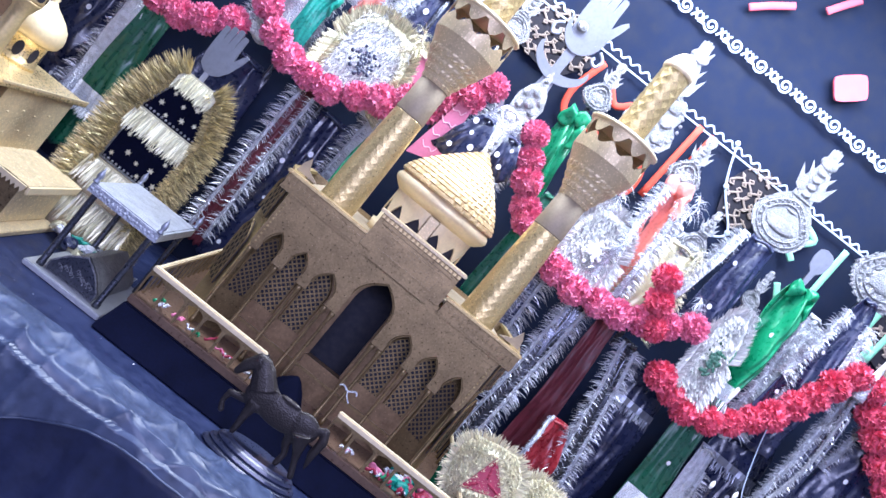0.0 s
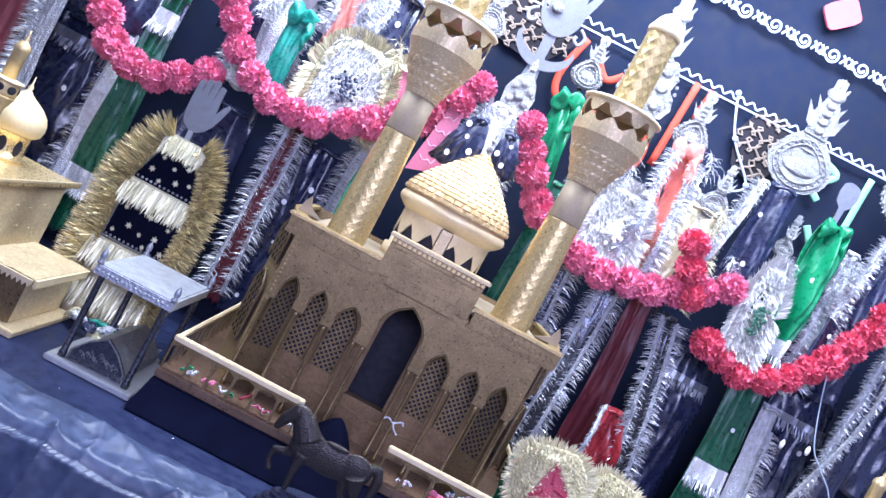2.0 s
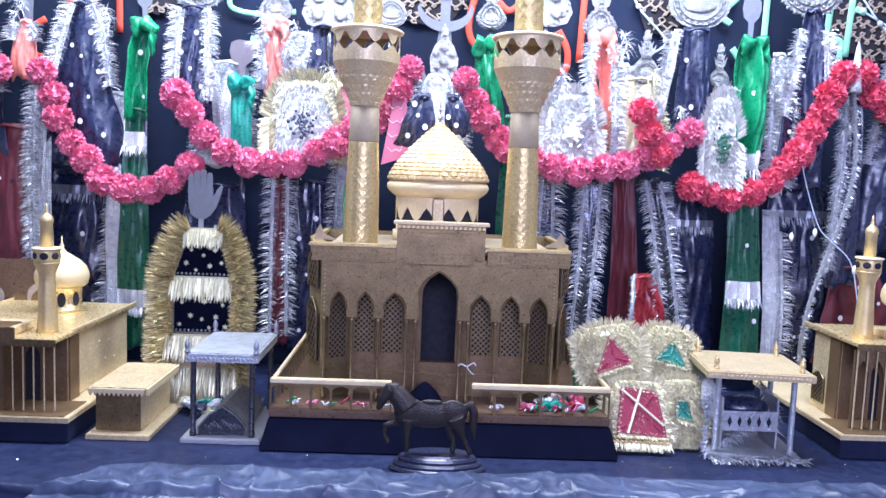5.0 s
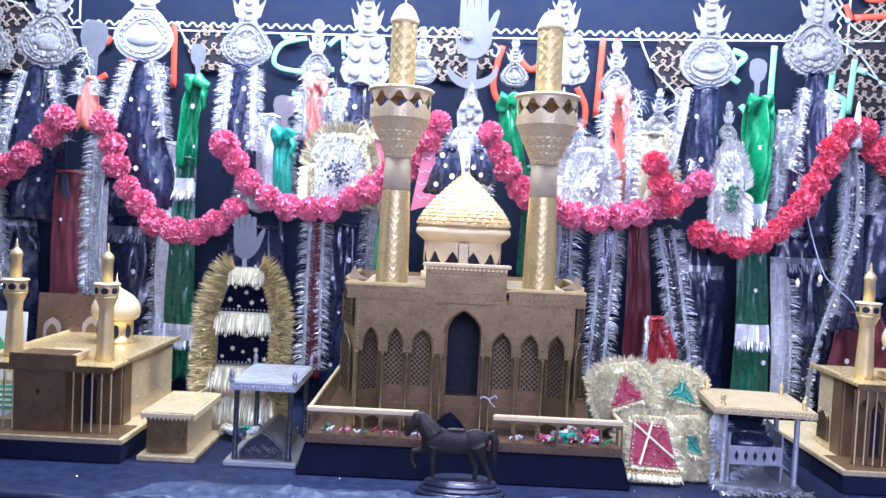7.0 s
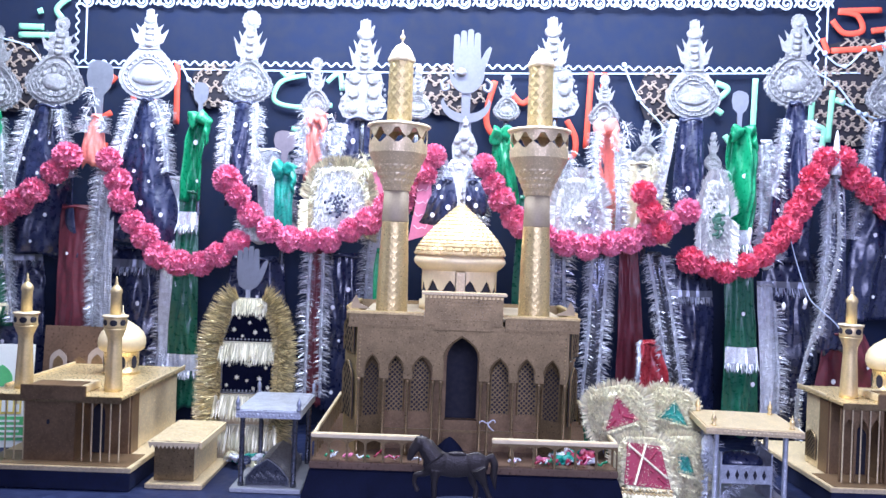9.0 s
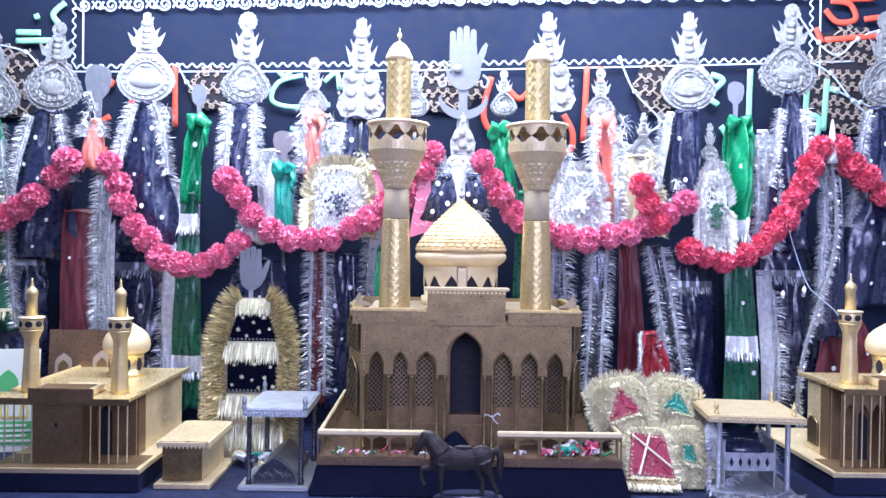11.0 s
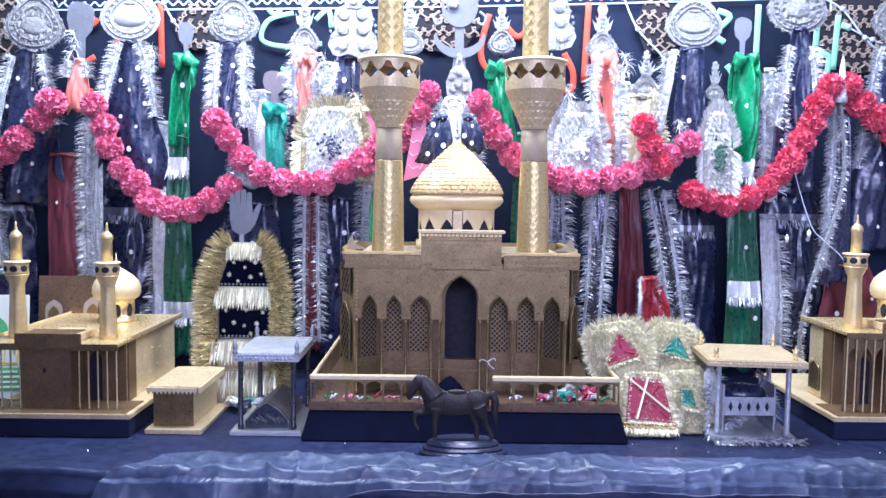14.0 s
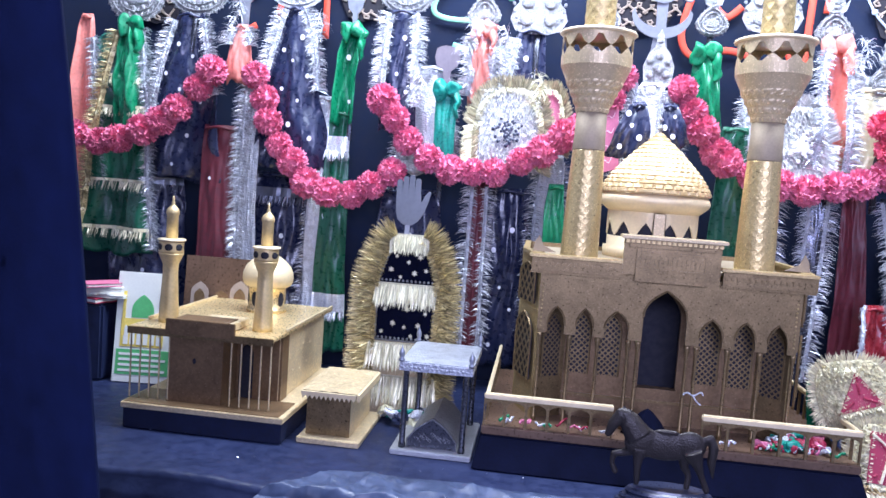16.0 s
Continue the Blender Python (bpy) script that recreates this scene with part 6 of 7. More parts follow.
POMS = [pom_mesh("pompom_pink", POM, s) for s in (1, 2, 3)]
POMS_RED = [pom_mesh("pompom_red", POM_RED, s) for s in (4, 5, 6)]


def garland(a, b, low, count, y=2.215, meshes=POMS, label="", push=0.0, bias=0.5):
    """Pom-poms on a thread sagging from a to b (x, z) with its lowest point at height low."""
    ob = thing("pompom_garland", (0, y, 0), label, "garland", "tissue pom-pom garlands")
    ctrl = Vector((a[0] + (b[0] - a[0]) * bias, 0, 2 * low - 0.5 * (a[1] + b[1])))
    A, B = Vector((a[0], 0, a[1])), Vector((b[0], 0, b[1]))
    curve = [A * (1 - s) ** 2 + ctrl * 2 * s * (1 - s) + B * s * s for s in [k / 200 for k in range(201)]]
    acc = [0.0]
    for p, q in zip(curve, curve[1:]):
        acc.append(acc[-1] + (q - p).length)
    for k in range(count):
        want = acc[-1] * k / max(1, count - 1)
        i = min(range(201), key=lambda j: abs(acc[j] - want))
        p = curve[i]
        pm = new("pompom", rng.choice(meshes))
        pm.parent = ob
        s = rng.uniform(0.88, 1.05)
        pm.matrix_local = pose(p.x + rng.uniform(-0.006, 0.006), rng.uniform(-0.008, 0.008) - push, p.z + rng.uniform(-0.006, 0.006), rng.uniform(0, 360), rng.uniform(0, 360), rng.uniform(0, 360)) @ Matrix.Diagonal((s, s, s, 1))
    part("thread", tube(bmesh.new(), curve[::5], 0.0015, 5), PINK, ob)
    return ob


GL = "garland of pink tissue-paper pom-poms sagging across the hung cloths"
garland((-1.80, 1.62), (-1.19, 1.66), 1.455, 12, label=GL)
garland((-1.064, 1.66), (-0.672, 1.42), 1.375, 10, label=GL, bias=0.33)
garland((-0.715, 1.61), (-0.225, 1.54), 1.435, 10, label=GL, bias=0.42)
garland((-0.235, 1.535), (-0.088, 1.705), 1.60, 5, label="garland end of pink pom-poms rising to the palm standard", y=2.23, bias=0.62)
garland((0.060, 1.680), (0.160, 1.530), 1.605, 4, label="garland end of pink pom-poms falling from the palm standard", y=2.23)
garland((0.19, 1.50), (0.68, 1.57), 1.455, 9, label=GL, bias=0.58)
garland((0.54, 1.615), (0.60, 1.50), 1.55, 3, label="short end of a red pom-pom garland", meshes=POMS_RED, y=2.19)
garland((0.70, 1.42), (1.092, 1.74), 1.44, 11, label="garland of red tissue-paper pom-poms climbing to a cone ornament", meshes=POMS_RED, bias=0.62)
garland((1.150, 1.745), (1.60, 1.55), 1.55, 9, label="garland of red tissue-paper pom-poms falling from a cone ornament", meshes=POMS_RED)


# ---- gold tinsel patchwork leaning on the table ----
def patchwork():
    ob = thing("tinsel_patchwork", (0.480, 1.78, TOP), "heap of cream-gold tinsel pads with red and teal velvet patches", "cloth")

    def pad(x, y, z, w, h, lean, roll, centre, tri, kind):
        m = pose(x, y, z, -lean, roll, 0)
        n = 10
        bm = bmesh.new()

        def soft(u, v, bulge):
            a, b = 2 * u - 1, 2 * v - 1
            c = a * math.sqrt(1 - 0.36 * b * b), b * math.sqrt(1 - 0.36 * a * a)
            return Vector((c[0] * w / 2, bulge * (1 - a * a) * (1 - b * b), (c[1] + 1) * h / 2))

        sheet(bm, n, n, lambda u, v: soft(u, v, -0.034))
        sheet(bm, n, n, lambda u, v: soft(u, v, 0.018) + Vector((0, 0.001, 0)))
        for k in range(26):
            zz = h * (k + 0.3) / 26
            span = 0.46 * w * (1 - abs(2 * zz / h - 1) ** 3.2 * 0.45)
            for seg in range(2):
                strands(bm, [(-span, -0.012, zz), (-span * 0.4, -0.028, zz), (span * 0.4, -0.028, zz), (span, -0.012, zz)], (rng.uniform(-0.3, 0.3), -0.8, -0.75), 0.015, 62, 0.0012, 0.5)
        edge = [(w * 0.47 * math.copysign(abs(math.cos(a)) ** 0.7, math.cos(a)), -0.006, h / 2 + h * 0.47 * math.copysign(abs(math.sin(a)) ** 0.7, math.sin(a))) for a in [2 * math.pi * q / 16 for q in range(17)]]
        for a, b in zip(edge, edge[1:]):
            mid = (Vector(a) + Vector(b)) / 2 - Vector((0, 0, h / 2))
            strands(bm, [a, b], mid.normalized() + Vector((0, -0.3, 0)), 0.026, 52, 0.0013, 0.35)
        p = part("tinsel_pad", bm, PAD, ob)
        p.matrix_local = m
        q = part("velvet_patch", plate(bmesh.new(), tri, -0.0385, -0.030), centre, p, kind)
        bm = bmesh.new()
        loop = [(a, -0.036, b) for a, b in tri + tri[:1]]
        mx, mz = sum(a for a, b in tri) / len(tri), sum(b for a, b in tri) / len(tri)
        for a, b in zip(loop, loop[1:]):
            mid = (Vector(a) + Vector(b)) / 2 - Vector((mx, 0, mz))
            strands(bm, [a, b], Vector((mid.x, -0.02, mid.z)), 0.016, 60, 0.0011, 0.5)
            strands(bm, [a, b], Vector((-mid.x, -0.03, -mid.z)), 0.010, 46, 0.0011, 0.5)
        part("tinsel_edge", bm, PAD, q)
        bm = bmesh.new()
        cx, cz = sum(a for a, b in tri) / len(tri), sum(b for a, b in tri) / len(tri)
        for k in range(46):
            s, t = rng.choice(tri)
            f = rng.uniform(0.1, 0.75)
            ball(bm, (cx + (s - cx) * f, -0.0385, cz + (t - cz) * f), 0.0034, seg=6, rings=4)
        part("bead_scatter", bm, centre, q)["kind"] = "stuff"
        return q

    pad(-0.058, 0.06, 0.120, 0.160, 0.145, 22, -10, CRIMSON, [(-0.045, 0.03), (0.045, 0.045), (0.002, 0.115)], "crimson triangle")
    pad(0.060, 0.09, 0.118, 0.14, 0.14, 24, 12, TEAL, [(-0.04, 0.05), (0.04, 0.045), (0.0, 0.105)], "teal triangle")
    q = pad(-0.022, -0.015, 0.002, 0.155, 0.150, 20, 2, CRIMSON, [(-0.055, 0.03), (0.058, 0.025), (0.035, 0.125), (-0.045, 0.13)], "crimson patch with cream cross bands")
    bm = bmesh.new()
    for a, b in (((-0.045, 0.125), (0.05, 0.05)), ((0.0, 0.13), (-0.03, 0.03))):
        rod(bm, (a[0], -0.040, a[1]), (b[0], -0.040, b[1]), 0.0030, 0.0030, 6)
    part("cross_band", bm, C, q)
    # plaited gold cord rows under the patch, and a fringe hanging to the table
    for row, zz in enumerate((0.020, 0.011)):
        pts = [(-0.062 + 0.124 * k / 60, -0.036 - 0.002 * math.sin(k * 1.3 + row), zz + 0.002 * math.cos(k * 1.3 + row)) for k in range(61)]
        part("gold_cord", tube(bmesh.new(), pts, 0.0032, 6), BRASS, q, smooth=True)
    bm = bmesh.new()
    strands(bm, [(-0.064, -0.036, 0.012), (0.064, -0.036, 0.012)], (0, -0.4, -1), 0.022, 220, 0.0013, 0.25)
    part("hem_fringe", bm, PAD, q)
    pad(0.088, 0.012, 0.002, 0.11, 0.15, 18, -3, TEAL, [(-0.02, 0.06), (0.02, 0.05), (0.01, 0.10), (-0.015, 0.105)], "teal patch")
    return ob


patchwork()
scarf = hanging(0.340, 1.03, TOP + 0.085, 0.02, 0.070, GREEN, 1.90, 0.03, 3, label="green satin scarf tucked between shrine rail and tinsel pads", name="scarf")
heap = thing("cloth_scraps", (0.30, 1.85, TOP + 0.0802), "small red, teal and white cloth scraps on the shrine floor", "cloth")
for k in range(24):
    c = (CRIMSON, TEAL, WHITE, PINK)[k % 4]
    bm = ball(bmesh.new(), (0, 0, 0), 0.011, 1.6, 0.9, 0.6, 16, 10)
    for v in bm.verts:
        v.co += Vector((noise.noise(v.co * 95 + Vector((k, 0, 0))), noise.noise(v.co * 95 + Vector((0, k, 0))), noise.noise(v.co * 95 + Vector((0, 0, k))))) * 0.014
    p = part("scrap", bm, c, heap, smooth=True)
    p.location = (rng.uniform(-0.09, 0.055), rng.uniform(-0.09, 0.0), 0.010)
    p.rotation_euler = (0, 0, rng.uniform(0, 6))

# bow of thread tied to a column
bow = thing("thread_bow", (0.072, 1.797, TOP + 0.165), "white thread bow tied round a gold column", "thread")
part("loops", tube(tube(bmesh.new(), smooth_line([(-0.02, -0.004, 0.004), (-0.012, -0.006, 0.009), (0, -0.006, 0.004), (0.014, -0.006, 0.012), (0.02, -0.004, 0.006)]), 0.0018, 5), smooth_line([(0, -0.006, 0.004), (0.006, -0.007, -0.006), (0.016, -0.007, -0.014)]), 0.0015, 5), WHITE, bow)

# ---- wall appliques ----
wall_y = 2.415
applique = thing("wall_braid", (0, wall_y, 0), "white wavy braid and cord sewn across the navy backdrop", "braid", kind="structure")
part("wavy_braid", tube(bmesh.new(), [(x, 0, 2.024 + 0.026 * x + 0.006 * math.sin(x * 190)) for x in np.linspace(-1.265, 1.14, 1900)], 0.0028, 5, 0.6), BRAID, applique)
part("straight_cord", tube(bmesh.new(), [(x, 0, 2.012 + 0.030 * x - 0.010 * math.sin((x + 1.2) * 1.3)) for x in np.linspace(-1.30, 1.30, 60)], 0.0028, 5, 0.6), BRAID, applique)
for xv in (-1.272, 1.155):
    part("upright_braid", tube(bmesh.new(), [(xv + 0.005 * math.sin(z * 190), 0, z) for z in np.linspace(1.99 + 0.03 * (xv > 0), 2.6, 500)], 0.0028, 5, 0.6), BRAID, applique)
    part("upright_cord", tube(bmesh.new(), [(xv + 0.03, 0, 2.0), (xv + 0.03, 0, 2.6)], 0.0032, 5, 0.6), BRAID, applique)
band = thing("scroll_braid", (0, wall_y, 2.192), "row of white spirals and sprigs sewn along the navy backdrop", "braid", kind="structure")
spiral = [(-0.026 - 0.012 * (1 - k / 6), 0, -0.014 + 0.004 * k / 6) for k in range(6)] + [((0.021 - 0.0165 * k / 26) * math.cos(math.pi * 1.15 + k * 0.36), 0, (0.021 - 0.0165 * k / 26) * math.sin(math.pi * 1.15 + k * 0.36)) for k in range(27)]
first = part("spiral_motif", tube(bmesh.new(), spiral, 0.0034, 5, 0.6), BRAID, band)
sprig = bmesh.new()
for cx in (-0.011, 0.011):
    tube(sprig, [(cx - 0.009, 0, -0.012), (cx - 0.002, 0, -0.001), (cx + 0.009, 0, 0.013)], 0.0034, 5, 0.6)
    tube(sprig, [(cx + 0.009, -0.001, -0.012), (cx + 0.002, -0.001, 0.001), (cx - 0.008, -0.001, 0.012)], 0.0034, 5, 0.6)
second = part("sprig_motif", sprig, BRAID, band)
for k in range(28):
    for src, off in ((first, 0.0), (second, 0.046)):
        o = src if k == 0 else new(src.name.split(".")[0], src.data)
        o.parent = band
        px = -1.24 + 0.088 * k + off
        o.location = (px, 0, 0.034 * (px + 1.24))


def stroke_group(name, label, material, strokes, r=0.011):
    ob = thing(name, (0, wall_y - 0.002, 0), label, "lettering", "foam lettering on the backdrop")
    for pts in strokes:
        part("stroke", tube(bmesh.new(), smooth_line([(x, 0, z) for x, z in pts], 6), r, 8, 0.4), material, ob, smooth=True)
    return ob


stroke_group("foam_lettering", "mint green foam strokes of lettering on the navy backdrop", MINT, [
    [(-0.52, 1.975), (-0.60, 1.95), (-0.62, 1.89), (-0.55, 1.87), (-0.43, 1.88)], [(-0.60, 1.985), (-0.58, 1.97), (-0.56, 1.985)], [(-0.45, 1.955), (-0.41, 1.985), (-0.40, 1.93)], [(-0.56, 1.80), (-0.47, 1.78), (-0.40, 1.80)]], 0.008)
stroke_group("foam_lettering", "orange foam strokes of lettering on the navy backdrop", ORANGE, [
    [(-0.94, 2.00), (-0.938, 1.80)], [(-1.20, 1.96), (-1.16, 1.93), (-1.14, 1.95)], [(-1.05, 1.80), (-1.08, 1.88), (-1.04, 1.92), (-1.01, 1.87), (-1.04, 1.81)], [(-1.20, 1.80), (-1.15, 1.83)], [(-1.22, 1.73), (-1.16, 1.72)]], 0.010)
stroke_group("foam_lettering", "orange foam strokes of lettering behind the minaret", ORANGE, [
    [(0.415, 2.02), (0.405, 1.77)], [(0.46, 2.02), (0.452, 1.93)], [(0.34, 1.86), (0.37, 1.80), (0.36, 1.74), (0.29, 1.76)], [(0.10, 1.98), (0.075, 1.86), (0.11, 1.80), (0.2, 1.82), (0.28, 1.80)], [(0.14, 1.96), (0.19, 1.91), (0.23, 1.94)]], 0.010)
stroke_group("foam_lettering", "mint green foam strokes of lettering beside the long green cloth", MINT, [
    [(0.955, 2.02), (0.952, 1.84)], [(0.825, 2.00), (0.865, 1.98), (0.82, 1.93), (0.85, 1.90)], [(1.145, 1.97), (1.14, 1.80), (1.17, 1.78)], [(1.21, 1.99), (1.20, 1.82)], [(1.15, 1.87), (1.185, 1.86), (1.18, 1.80)], [(0.86, 1.83), (0.89, 1.79)], [(1.22, 1.96), (1.25, 1.95)]], 0.010)
stroke_group("foam_lettering", "mint green foam strokes high on the backdrop", MINT, [
    [(-1.46, 2.10), (-1.38, 2.10)], [(-1.46, 2.072), (-1.34, 2.075)], [(-1.30, 2.20), (-1.34, 2.16), (-1.31, 2.12)], [(-1.40, 2.15), (-1.385, 2.155)]], 0.010)
stroke_group("foam_lettering", "orange foam strokes high on the backdrop", ORANGE, [
    [(1.20, 2.12), (1.42, 2.14)], [(1.20, 2.22), (1.24, 2.18), (1.30, 2.19), (1.28, 2.24), (1.22, 2.25), (1.36, 2.26)], [(1.17, 2.16), (1.19, 2.11)], [(1.33, 2.19), (1.40, 2.20)]], 0.010)
stroke_group("foam_lettering", "broad coral red foam arc high on the navy backdrop", FOAM_RED, [
    [(-0.04, 2.30), (0.03, 2.295), (0.12, 2.335), (0.215, 2.41), (0.285, 2.51), (0.31, 2.60)]], 0.024)
stroke_group("foam_lettering", "small coral red foam bars below the arc", FOAM_RED, [
    [(0.303, 2.345), (0.345, 2.385), (0.40, 2.430)], [(0.475, 2.475), (0.50, 2.515), (0.53, 2.56)]], 0.011)
block = thing("foam_lettering", (0.663, wall_y - 0.002, 2.362), "square coral red foam piece on the navy backdrop", "lettering", "foam lettering on the backdrop")
part("square", plate(bmesh.new(), [((0.047 if abs(c) > 0.5 else 0.040) * math.copysign(abs(c) ** 0.35, c), (0.036) * math.copysign(abs(s_) ** 0.35, s_)) for c, s_ in [(math.cos(2 * math.pi * (k + 0.5) / 32), math.sin(2 * math.pi * (k + 0.5) / 32)) for k in range(32)]], -0.005, 0.004), FOAM_RED, block)
block.rotation_euler = (0, radians(-42), 0)

# tan cord worked over dark net panels, with beaded chains along their edges
def meander(bm, cx, cz, w, h, rows, loop=0.030, r=0.0032):
    """Rows of cord wandering in rounded loops inside a lozenge."""
    for j in range(rows):
        z = cz + h * ((j + 0.5) / rows - 0.5)
        half = 0.5 * w * max(0.25, 1 - abs(2 * (z - cz) / h) ** 1.5 * 0.8)
        n = max(8, int(2 * half / loop * 9))
        amp = 0.46 * h / rows
        ph = 1.7 * j
        pts = []
        for k in range(n + 1):
            f = k / n
            a = 2 * math.pi * f * 2 * half / loop + ph
            x = cx - half + 2 * half * f + 0.36 * loop * math.sin(2 * a) + 0.012 * noise.noise((f * 5, j * 3.1, cx))
            pts.append((x, -0.005, z + amp * math.sin(a) * (0.75 + 0.5 * noise.noise((f * 7, j, cx * 3))) + 0.02 * noise.noise((f * 3, j * 2.3, cx + 4))))
        tube(bm, pts, r, 5, 0.7)
    return bm


def net_panel(cx, cz, w, h, rows, chains):
    ob = thing("net_panel", (0, 2.419, 0), "dark net panel worked with wandering tan cord", "applique", "net panels on the backdrop")
    part("net", plate(bmesh.new(), [(cx - w / 2, cz), (cx - w * 0.3, cz - h * 0.42), (cx, cz - h / 2), (cx + w * 0.3, cz - h * 0.42), (cx + w / 2, cz), (cx + w * 0.3, cz + h * 0.42), (cx, cz + h / 2), (cx - w * 0.3, cz + h * 0.42)], -0.002, 0.0), NET, ob)
    part("cord", meander(bmesh.new(), cx, cz, w, h, rows), CORD, ob)
    for line in chains:
        pts = smooth_line([(x, -0.007, z) for x, z in line], 8)
        part("chain", tube(bmesh.new(), pts, 0.0032, 6, 0.7), BRAID, ob, "pale blue-white braid chain")
        for x, z in line:
            part("chain_bead", ball(bmesh.new(), (x, -0.009, z), 0.0085, 1, 0.5, 1, 10, 6), BRAID, ob, smooth=True)


net_panel(-1.47, 1.94, 0.22, 0.24, 5, (((-1.58, 2.075), (-1.52, 2.06), (-1.427, 2.035), (-1.379, 1.982)),))
net_panel(-0.83, 1.93, 0.15, 0.15, 3, (((-0.93, 2.0), (-0.90, 1.945), (-0.86, 1.90)),))
net_panel(-0.05, 1.945, 0.25, 0.17, 4, ())
net_panel(0.645, 1.955, 0.16, 0.19, 4, (((0.521, 2.048), (0.572, 1.939), (0.659, 1.844), (0.614, 1.802)),))
net_panel(1.30, 1.99, 0.36, 0.36, 8, (((1.11, 2.20), (1.178, 2.11), (1.245, 2.07), (1.308, 2.124), (1.377, 2.149), (1.46, 2.10)), ((1.124, 2.058), (1.219, 2.01), (1.297, 1.92), (1.39, 1.84)), ((1.24, 1.955), (1.32, 1.915), (1.40, 1.89))))

# ---- small things at the table's end ----
pic = thing("picture_board", (-1.26, 2.02, TOP + 0.001), "printed picture of a domed shrine on a leaning board", "picture")
pic.rotation_euler = (radians(-6), 0, radians(8))
part("board", boxes((-0.075, 0.075, 0, 0.006, 0, 0.285), bevel=0.001), PAPER, pic)
part("green_lawn", boxes((-0.068, 0.068, -0.001, -0.0002, 0.02, 0.085)), LEAF_INK, pic)
part("yellow_facade", boxes((-0.06, 0.05, -0.001, -0.0002, 0.092, 0.165)), YELLOW_INK, pic)
part("printed_dome", plate(bmesh.new(), [(-0.035, 0.168)] + ogee(-0.035, 0.022, 0.185, 0.228, 6) + [(0.022, 0.168)], -0.001, -0.0002), LEAF_INK, pic)
for x in (-0.054, 0.04):
    part("printed_minaret", boxes((x - 0.004, x + 0.004, -0.0018, -0.0011, 0.12, 0.235)), YELLOW_INK, pic)
for k in range(6):
    part("printed_arch", plate(bmesh.new(), [(-0.052 + 0.017 * k, 0.098)] + ogee(-0.052 + 0.017 * k, -0.040 + 0.017 * k, 0.13, 0.148, 4) + [(-0.040 + 0.017 * k, 0.098)], -0.0018, -0.0011), PAPER, pic)
for k in range(4):
    part("print_bar", boxes((-0.06, 0.06 - 0.012 * (k % 2), -0.0018, -0.0011, 0.028 + 0.014 * k, 0.034 + 0.014 * k)), PAPER, pic)
# dim brown board carrying pale arch shapes and a band
brown_board = thing("picture_board", (-1.125, 2.16, TOP + 0.001), "dim brown board with pale arch shapes leaning behind the small shrine", "picture")
brown_board.rotation_euler = (radians(-5), 0, radians(2))
part("board", boxes((-0.10, 0.095, 0, 0.005, 0, 0.325), bevel=0.001), FLOOR_BROWN, brown_board)
for k, (bx_, bw, bh) in enumerate(((-0.055, 0.05, 0.075), (0.005, 0.045, 0.055), (0.058, 0.055, 0.085))):
    o = [(bx_ - bw / 2, 0.18)] + ogee(bx_ - bw / 2, bx_ + bw / 2, 0.18 + bh * 0.6, 0.18 + bh, 5) + [(bx_ + bw / 2, 0.18)]
    part("printed_arch", plate(bmesh.new(), o, -0.0012, -0.0003), CORD if k != 1 else BROWN, brown_board)
    part("arch_shape_inner", plate(bmesh.new(), [(bx_ + (x - bx_) * 0.6, 0.18 + (z - 0.18) * 0.75) for x, z in o], -0.0022, -0.0014), BROWN, brown_board)
part("pale_band", boxes((-0.09, 0.085, -0.0012, -0.0003, 0.150, 0.168)), CORD, brown_board)
crate = link("storage_box", boxes((-1.62, -1.36, 2.0, 2.25, TOP + 0.001, TOP + 0.20), bevel=0.006), NAVY_TABLE)
tagged(crate, "dark cloth-covered box on the table end", "box")
for k, (m, lab, w, d, h) in enumerate(((CRIMSON, "thin red booklet lying on the dark box", 0.085, 0.06, 0.014), (PAPER, "white folded paper lying on the red booklet", 0.10, 0.05, 0.008), (PAPER, "white paper packet lying on the folded paper", 0.06, 0.045, 0.02), (PINK, "pink folded wrapper lying on the packet", 0.05, 0.03, 0.010))):
    ob = thing("booklet", (-1.435 + 0.02 * k, 2.07 - 0.015 * k, TOP + 0.2012 + (0.0, 0.0145, 0.023, 0.0435)[k]), lab, "booklet")
    ob.rotation_euler = (0, 0, 0.4 * k - 0.3)
    part("cover", boxes((-w, w, -d, d, 0, h * 0.22), (-w, w, -d, d, h * 0.78, h), bevel=0.0008), m, ob)
    part("leaves", boxes((-w + 0.003, w - 0.003, -d + 0.003, d - 0.003, h * 0.225, h * 0.775)), PAPER, ob)

# string of small bulbs
wire = thing("bulb_string", (0, 2.21, 0), "thin white wire with small white bulbs hanging on the cloths", "string light")
pts = smooth_line([(0.99, 0, 1.52), (1.02, 0, 1.42), (1.06, 0, 1.32), (1.10, 0, 1.28), (1.16, 0, 1.22), (1.19, 0, 1.10)], 8)
part("wire", tube(bmesh.new(), pts, 0.0016, 5), BRAID, wire)
for x, z in ((0.985, 1.285), (1.05, 1.30), (1.17, 1.2)):
    part("bulb", lathe(bmesh.new(), [(0.003, z - 0.008), (0.0055, z), (0.006, z + 0.008), (0.003, z + 0.014), (0.0006, z + 0.017)], 10, cx=x), BULB, wire, smooth=True)
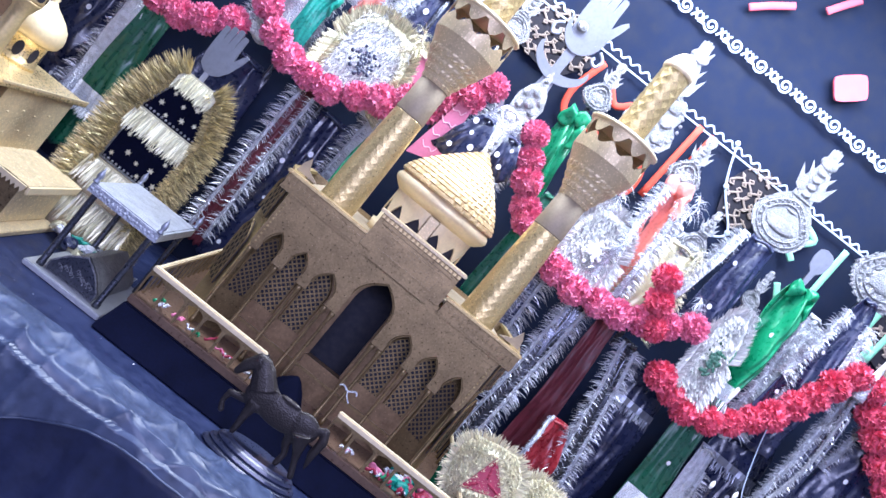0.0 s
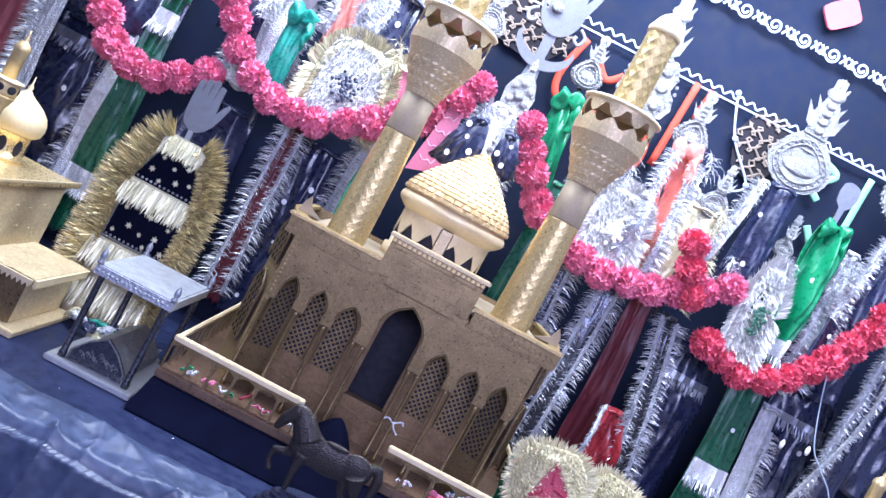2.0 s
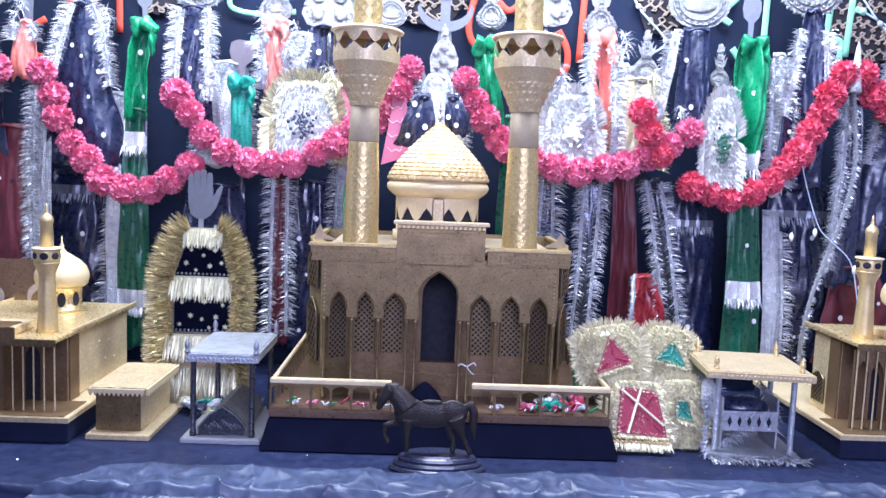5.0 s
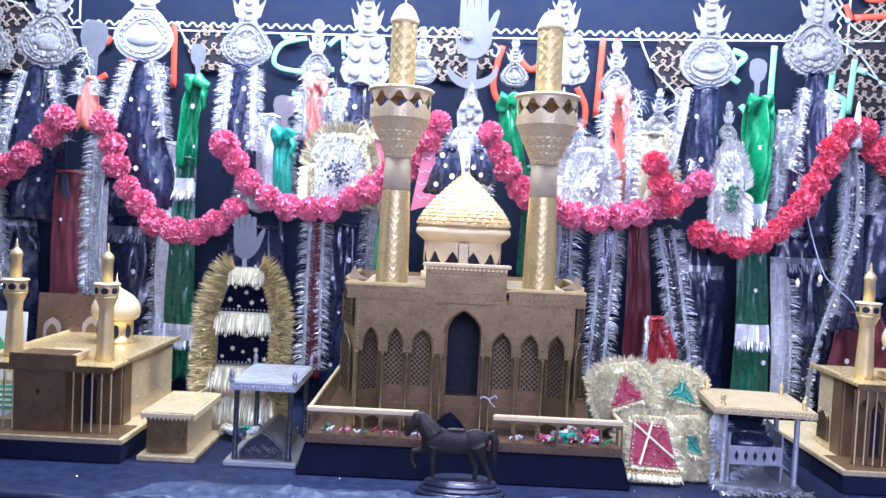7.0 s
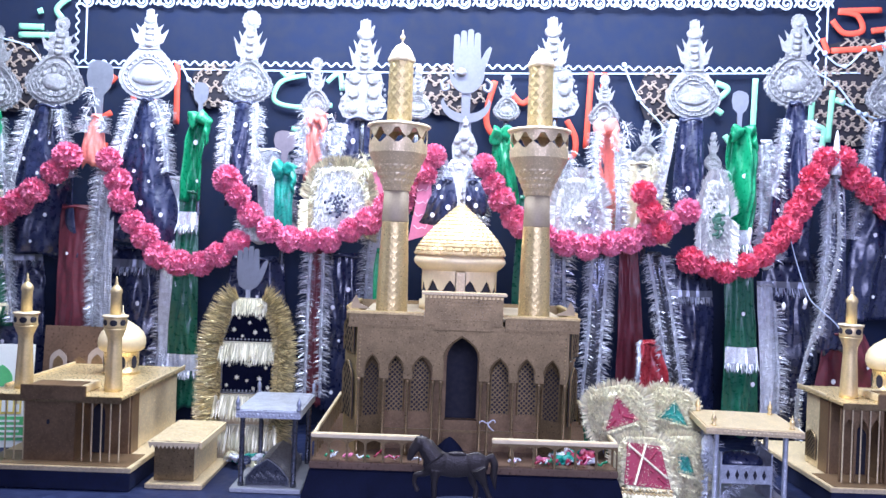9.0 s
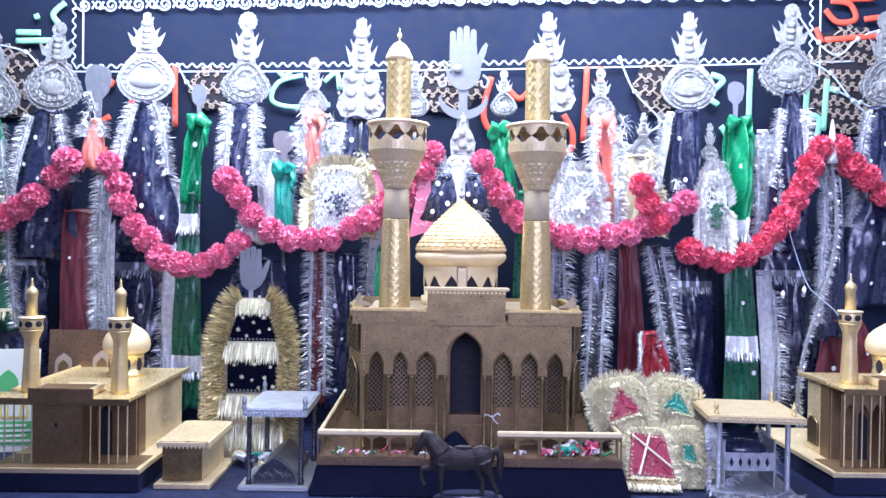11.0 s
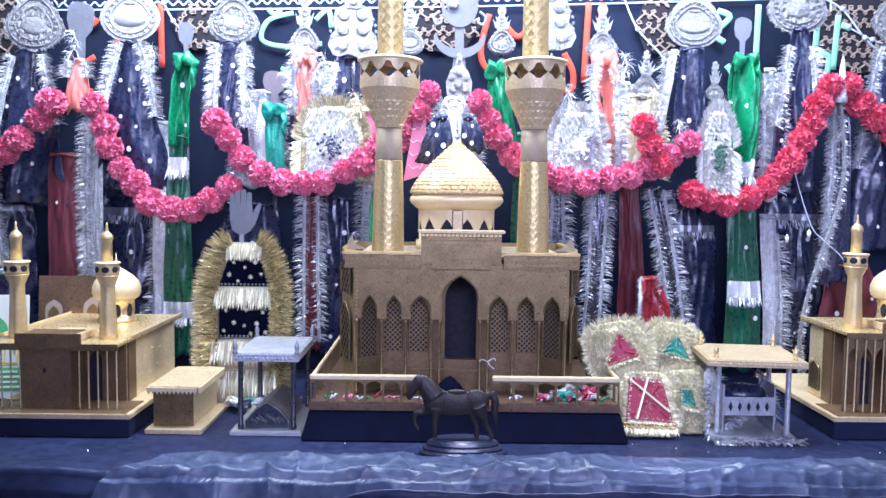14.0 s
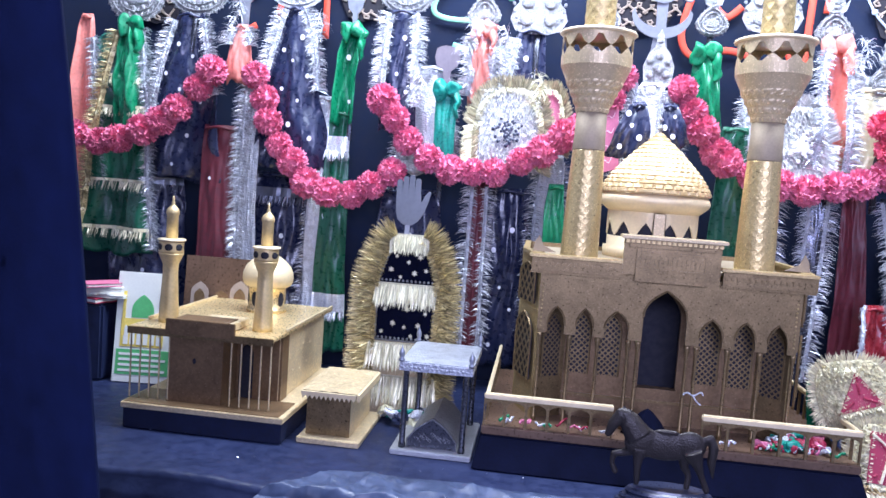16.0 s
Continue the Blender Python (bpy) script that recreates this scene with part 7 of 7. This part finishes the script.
# tinsel boa hanging to the right of the long green cloth
boa = thing("tinsel_boa", (0, 2.22, 0), "long silver tinsel boa hanging from the cone ornament", "tinsel")
bm = bmesh.new()
line = smooth_line([(1.13, 0, 1.70), (1.15, 0, 1.52), (1.14, 0, 1.40), (1.10, 0, 1.26), (1.06, 0, 1.12), (1.04, 0, 0.98), (1.05, 0, 0.88)], 8)
tube(bm, line, 0.006, 6)
for dx in (-1, 1):
    strands(bm, line, (dx, -0.5, -0.4), 0.019, 420, 0.0010, 0.6)
part("tinsel", bm, TINSEL, boa)

# loose sprays of tinsel where cloths are tied and between them
for sx, sz, sr, sn, sm in ((-1.13, 1.835, 0.050, 130, TINSEL), (-0.90, 1.79, 0.055, 130, TINSEL), (-0.485, 1.80, 0.060, 170, TINSEL), (-0.40, 1.78, 0.055, 150, TINSEL), (-0.62, 1.66, 0.060, 160, TINSEL), (-0.30, 1.66, 0.055, 150, TINSEL_CREAM), (0.32, 1.69, 0.060, 170, TINSEL), (0.49, 1.79, 0.055, 150, TINSEL), (0.58, 1.68, 0.060, 160, TINSEL_CREAM), (0.66, 1.60, 0.050, 130, TINSEL), (0.78, 1.66, 0.055, 140, TINSEL), (0.93, 1.72, 0.055, 140, TINSEL), (1.13, 1.62, 0.050, 130, TINSEL)):
    spray = thing("tinsel_spray", (sx, 2.235, sz), "loose fluffy spray of shiny tinsel strands among the cloths", "tinsel", "loose tinsel sprays")
    core = smooth_line([(-0.4 * sr, 0, -0.7 * sr), (0.15 * sr, -0.01, 0.0), (-0.1 * sr, 0, 0.8 * sr)], 4)
    part("thread", tube(bmesh.new(), core, 0.0014, 5), sm, spray)
    bm = bmesh.new()
    for k in range(8):
        a = 2 * math.pi * k / 8
        strands(bm, core, (math.cos(a), -0.6, 0.6 * math.sin(a) - 0.3), sr * (0.45 + 0.35 * rng.random()), sn // 11, 0.0006, 0.7, 0.35)
    part("tinsel", bm, sm, spray)

# crumbs of paper and dust on the table cloth
bm = bmesh.new()
for k in range(64):
    px, py, r = rng.uniform(-1.5, -0.2), rng.uniform(1.52, 1.70), rng.uniform(0.0006, 0.0018)
    if rng.random() < 0.35:
        px, py = rng.uniform(0.40, 1.2), rng.uniform(1.55, 1.72)
    a = rng.uniform(0, 6)
    pz = cloth_top((px + 2.35) / 4.7, 0.5 + 0.5 * ((py - 1.465) / 0.96) ** 0.625).z + 0.004
    bm.faces.new([bm.verts.new((px + r * f * math.cos(a + q), py + r * math.sin(a + q), pz + 0.0012 * math.sin(q))) for q, f in ((0, 1.8), (1.7, 1), (3.2, 1.4), (4.6, 1))])
crumbs = link("paper_crumbs", bm, WHITE_DOT)
tagged(crumbs, "scattered white paper crumbs and dust on navy cloth", "crumbs", kind="stuff")

# folded dark cloth standing like a little tent on the shrine floor
bm = bmesh.new()
lathe(bm, [(0.045, 0), (0.040, 0.012), (0.026, 0.034), (0.010, 0.052), (0.002, 0.058)], 28, lambda a, v, h: 0.004 * math.sin(5 * a) * (1 - v) + 0.003 * math.sin(11 * a + 1) * (1 - v))
tent = link("folded_cloth", bm, VELVET, smooth=True)
tent.location = (-0.02, 1.765, TOP + 0.0805)
tagged(tent, "small dark purple cloth standing in folds on the shrine floor", "cloth")

heap = thing("cloth_scraps", (-0.52, 1.99, TOP + 0.001), "crumpled white, teal and gold scraps at the arch's foot", "cloth")
for k in range(22):
    c = (WHITE, TEAL, TINSEL_CREAM, NAVY, WHITE)[k % 5]
    bm = ball(bmesh.new(), (0, 0, 0), 0.012, 1.6, 0.9, 0.6, 16, 10)
    for v in bm.verts:
        v.co += Vector((noise.noise(v.co * 95 + Vector((k, 0, 0))), noise.noise(v.co * 95 + Vector((0, k, 0))), noise.noise(v.co * 95 + Vector((0, 0, k))))) * 0.012
    p = part("scrap", bm, c, heap, smooth=True)
    p.location = (rng.uniform(-0.09, 0.10), rng.uniform(-0.10, -0.03), 0.012 + 0.014 * (k % 2))
    p.rotation_euler = (0, 0, rng.uniform(0, 6))

# shreds of paper and thread caught along the rails
litter = thing("paper_shreds", (0, 1.719, TOP + 0.0803), "pink, white and green paper shreds caught along the shrine rail", "paper scraps")
for k in range(26):
    px = rng.uniform(-0.34, -0.10) if k < 11 else rng.uniform(0.06, 0.36)
    a = rng.uniform(-0.8, 0.8)
    n, ln, wd = 6, rng.uniform(0.012, 0.03), rng.uniform(0.002, 0.004)
    curl = [(px + ln * q / n * math.cos(a), 0.03 + 0.008 * math.sin(q * 1.3 + k), 0.004 + abs(ln * q / n * math.sin(a)) + 0.004 * math.sin(q + k) ** 2) for q in range(n + 1)]
    part("shred", tube(bmesh.new(), curl, wd, 5, 0.35), (PINK, WHITE, CRIMSON, WHITE, GREEN)[k % 5], litter, smooth=True)
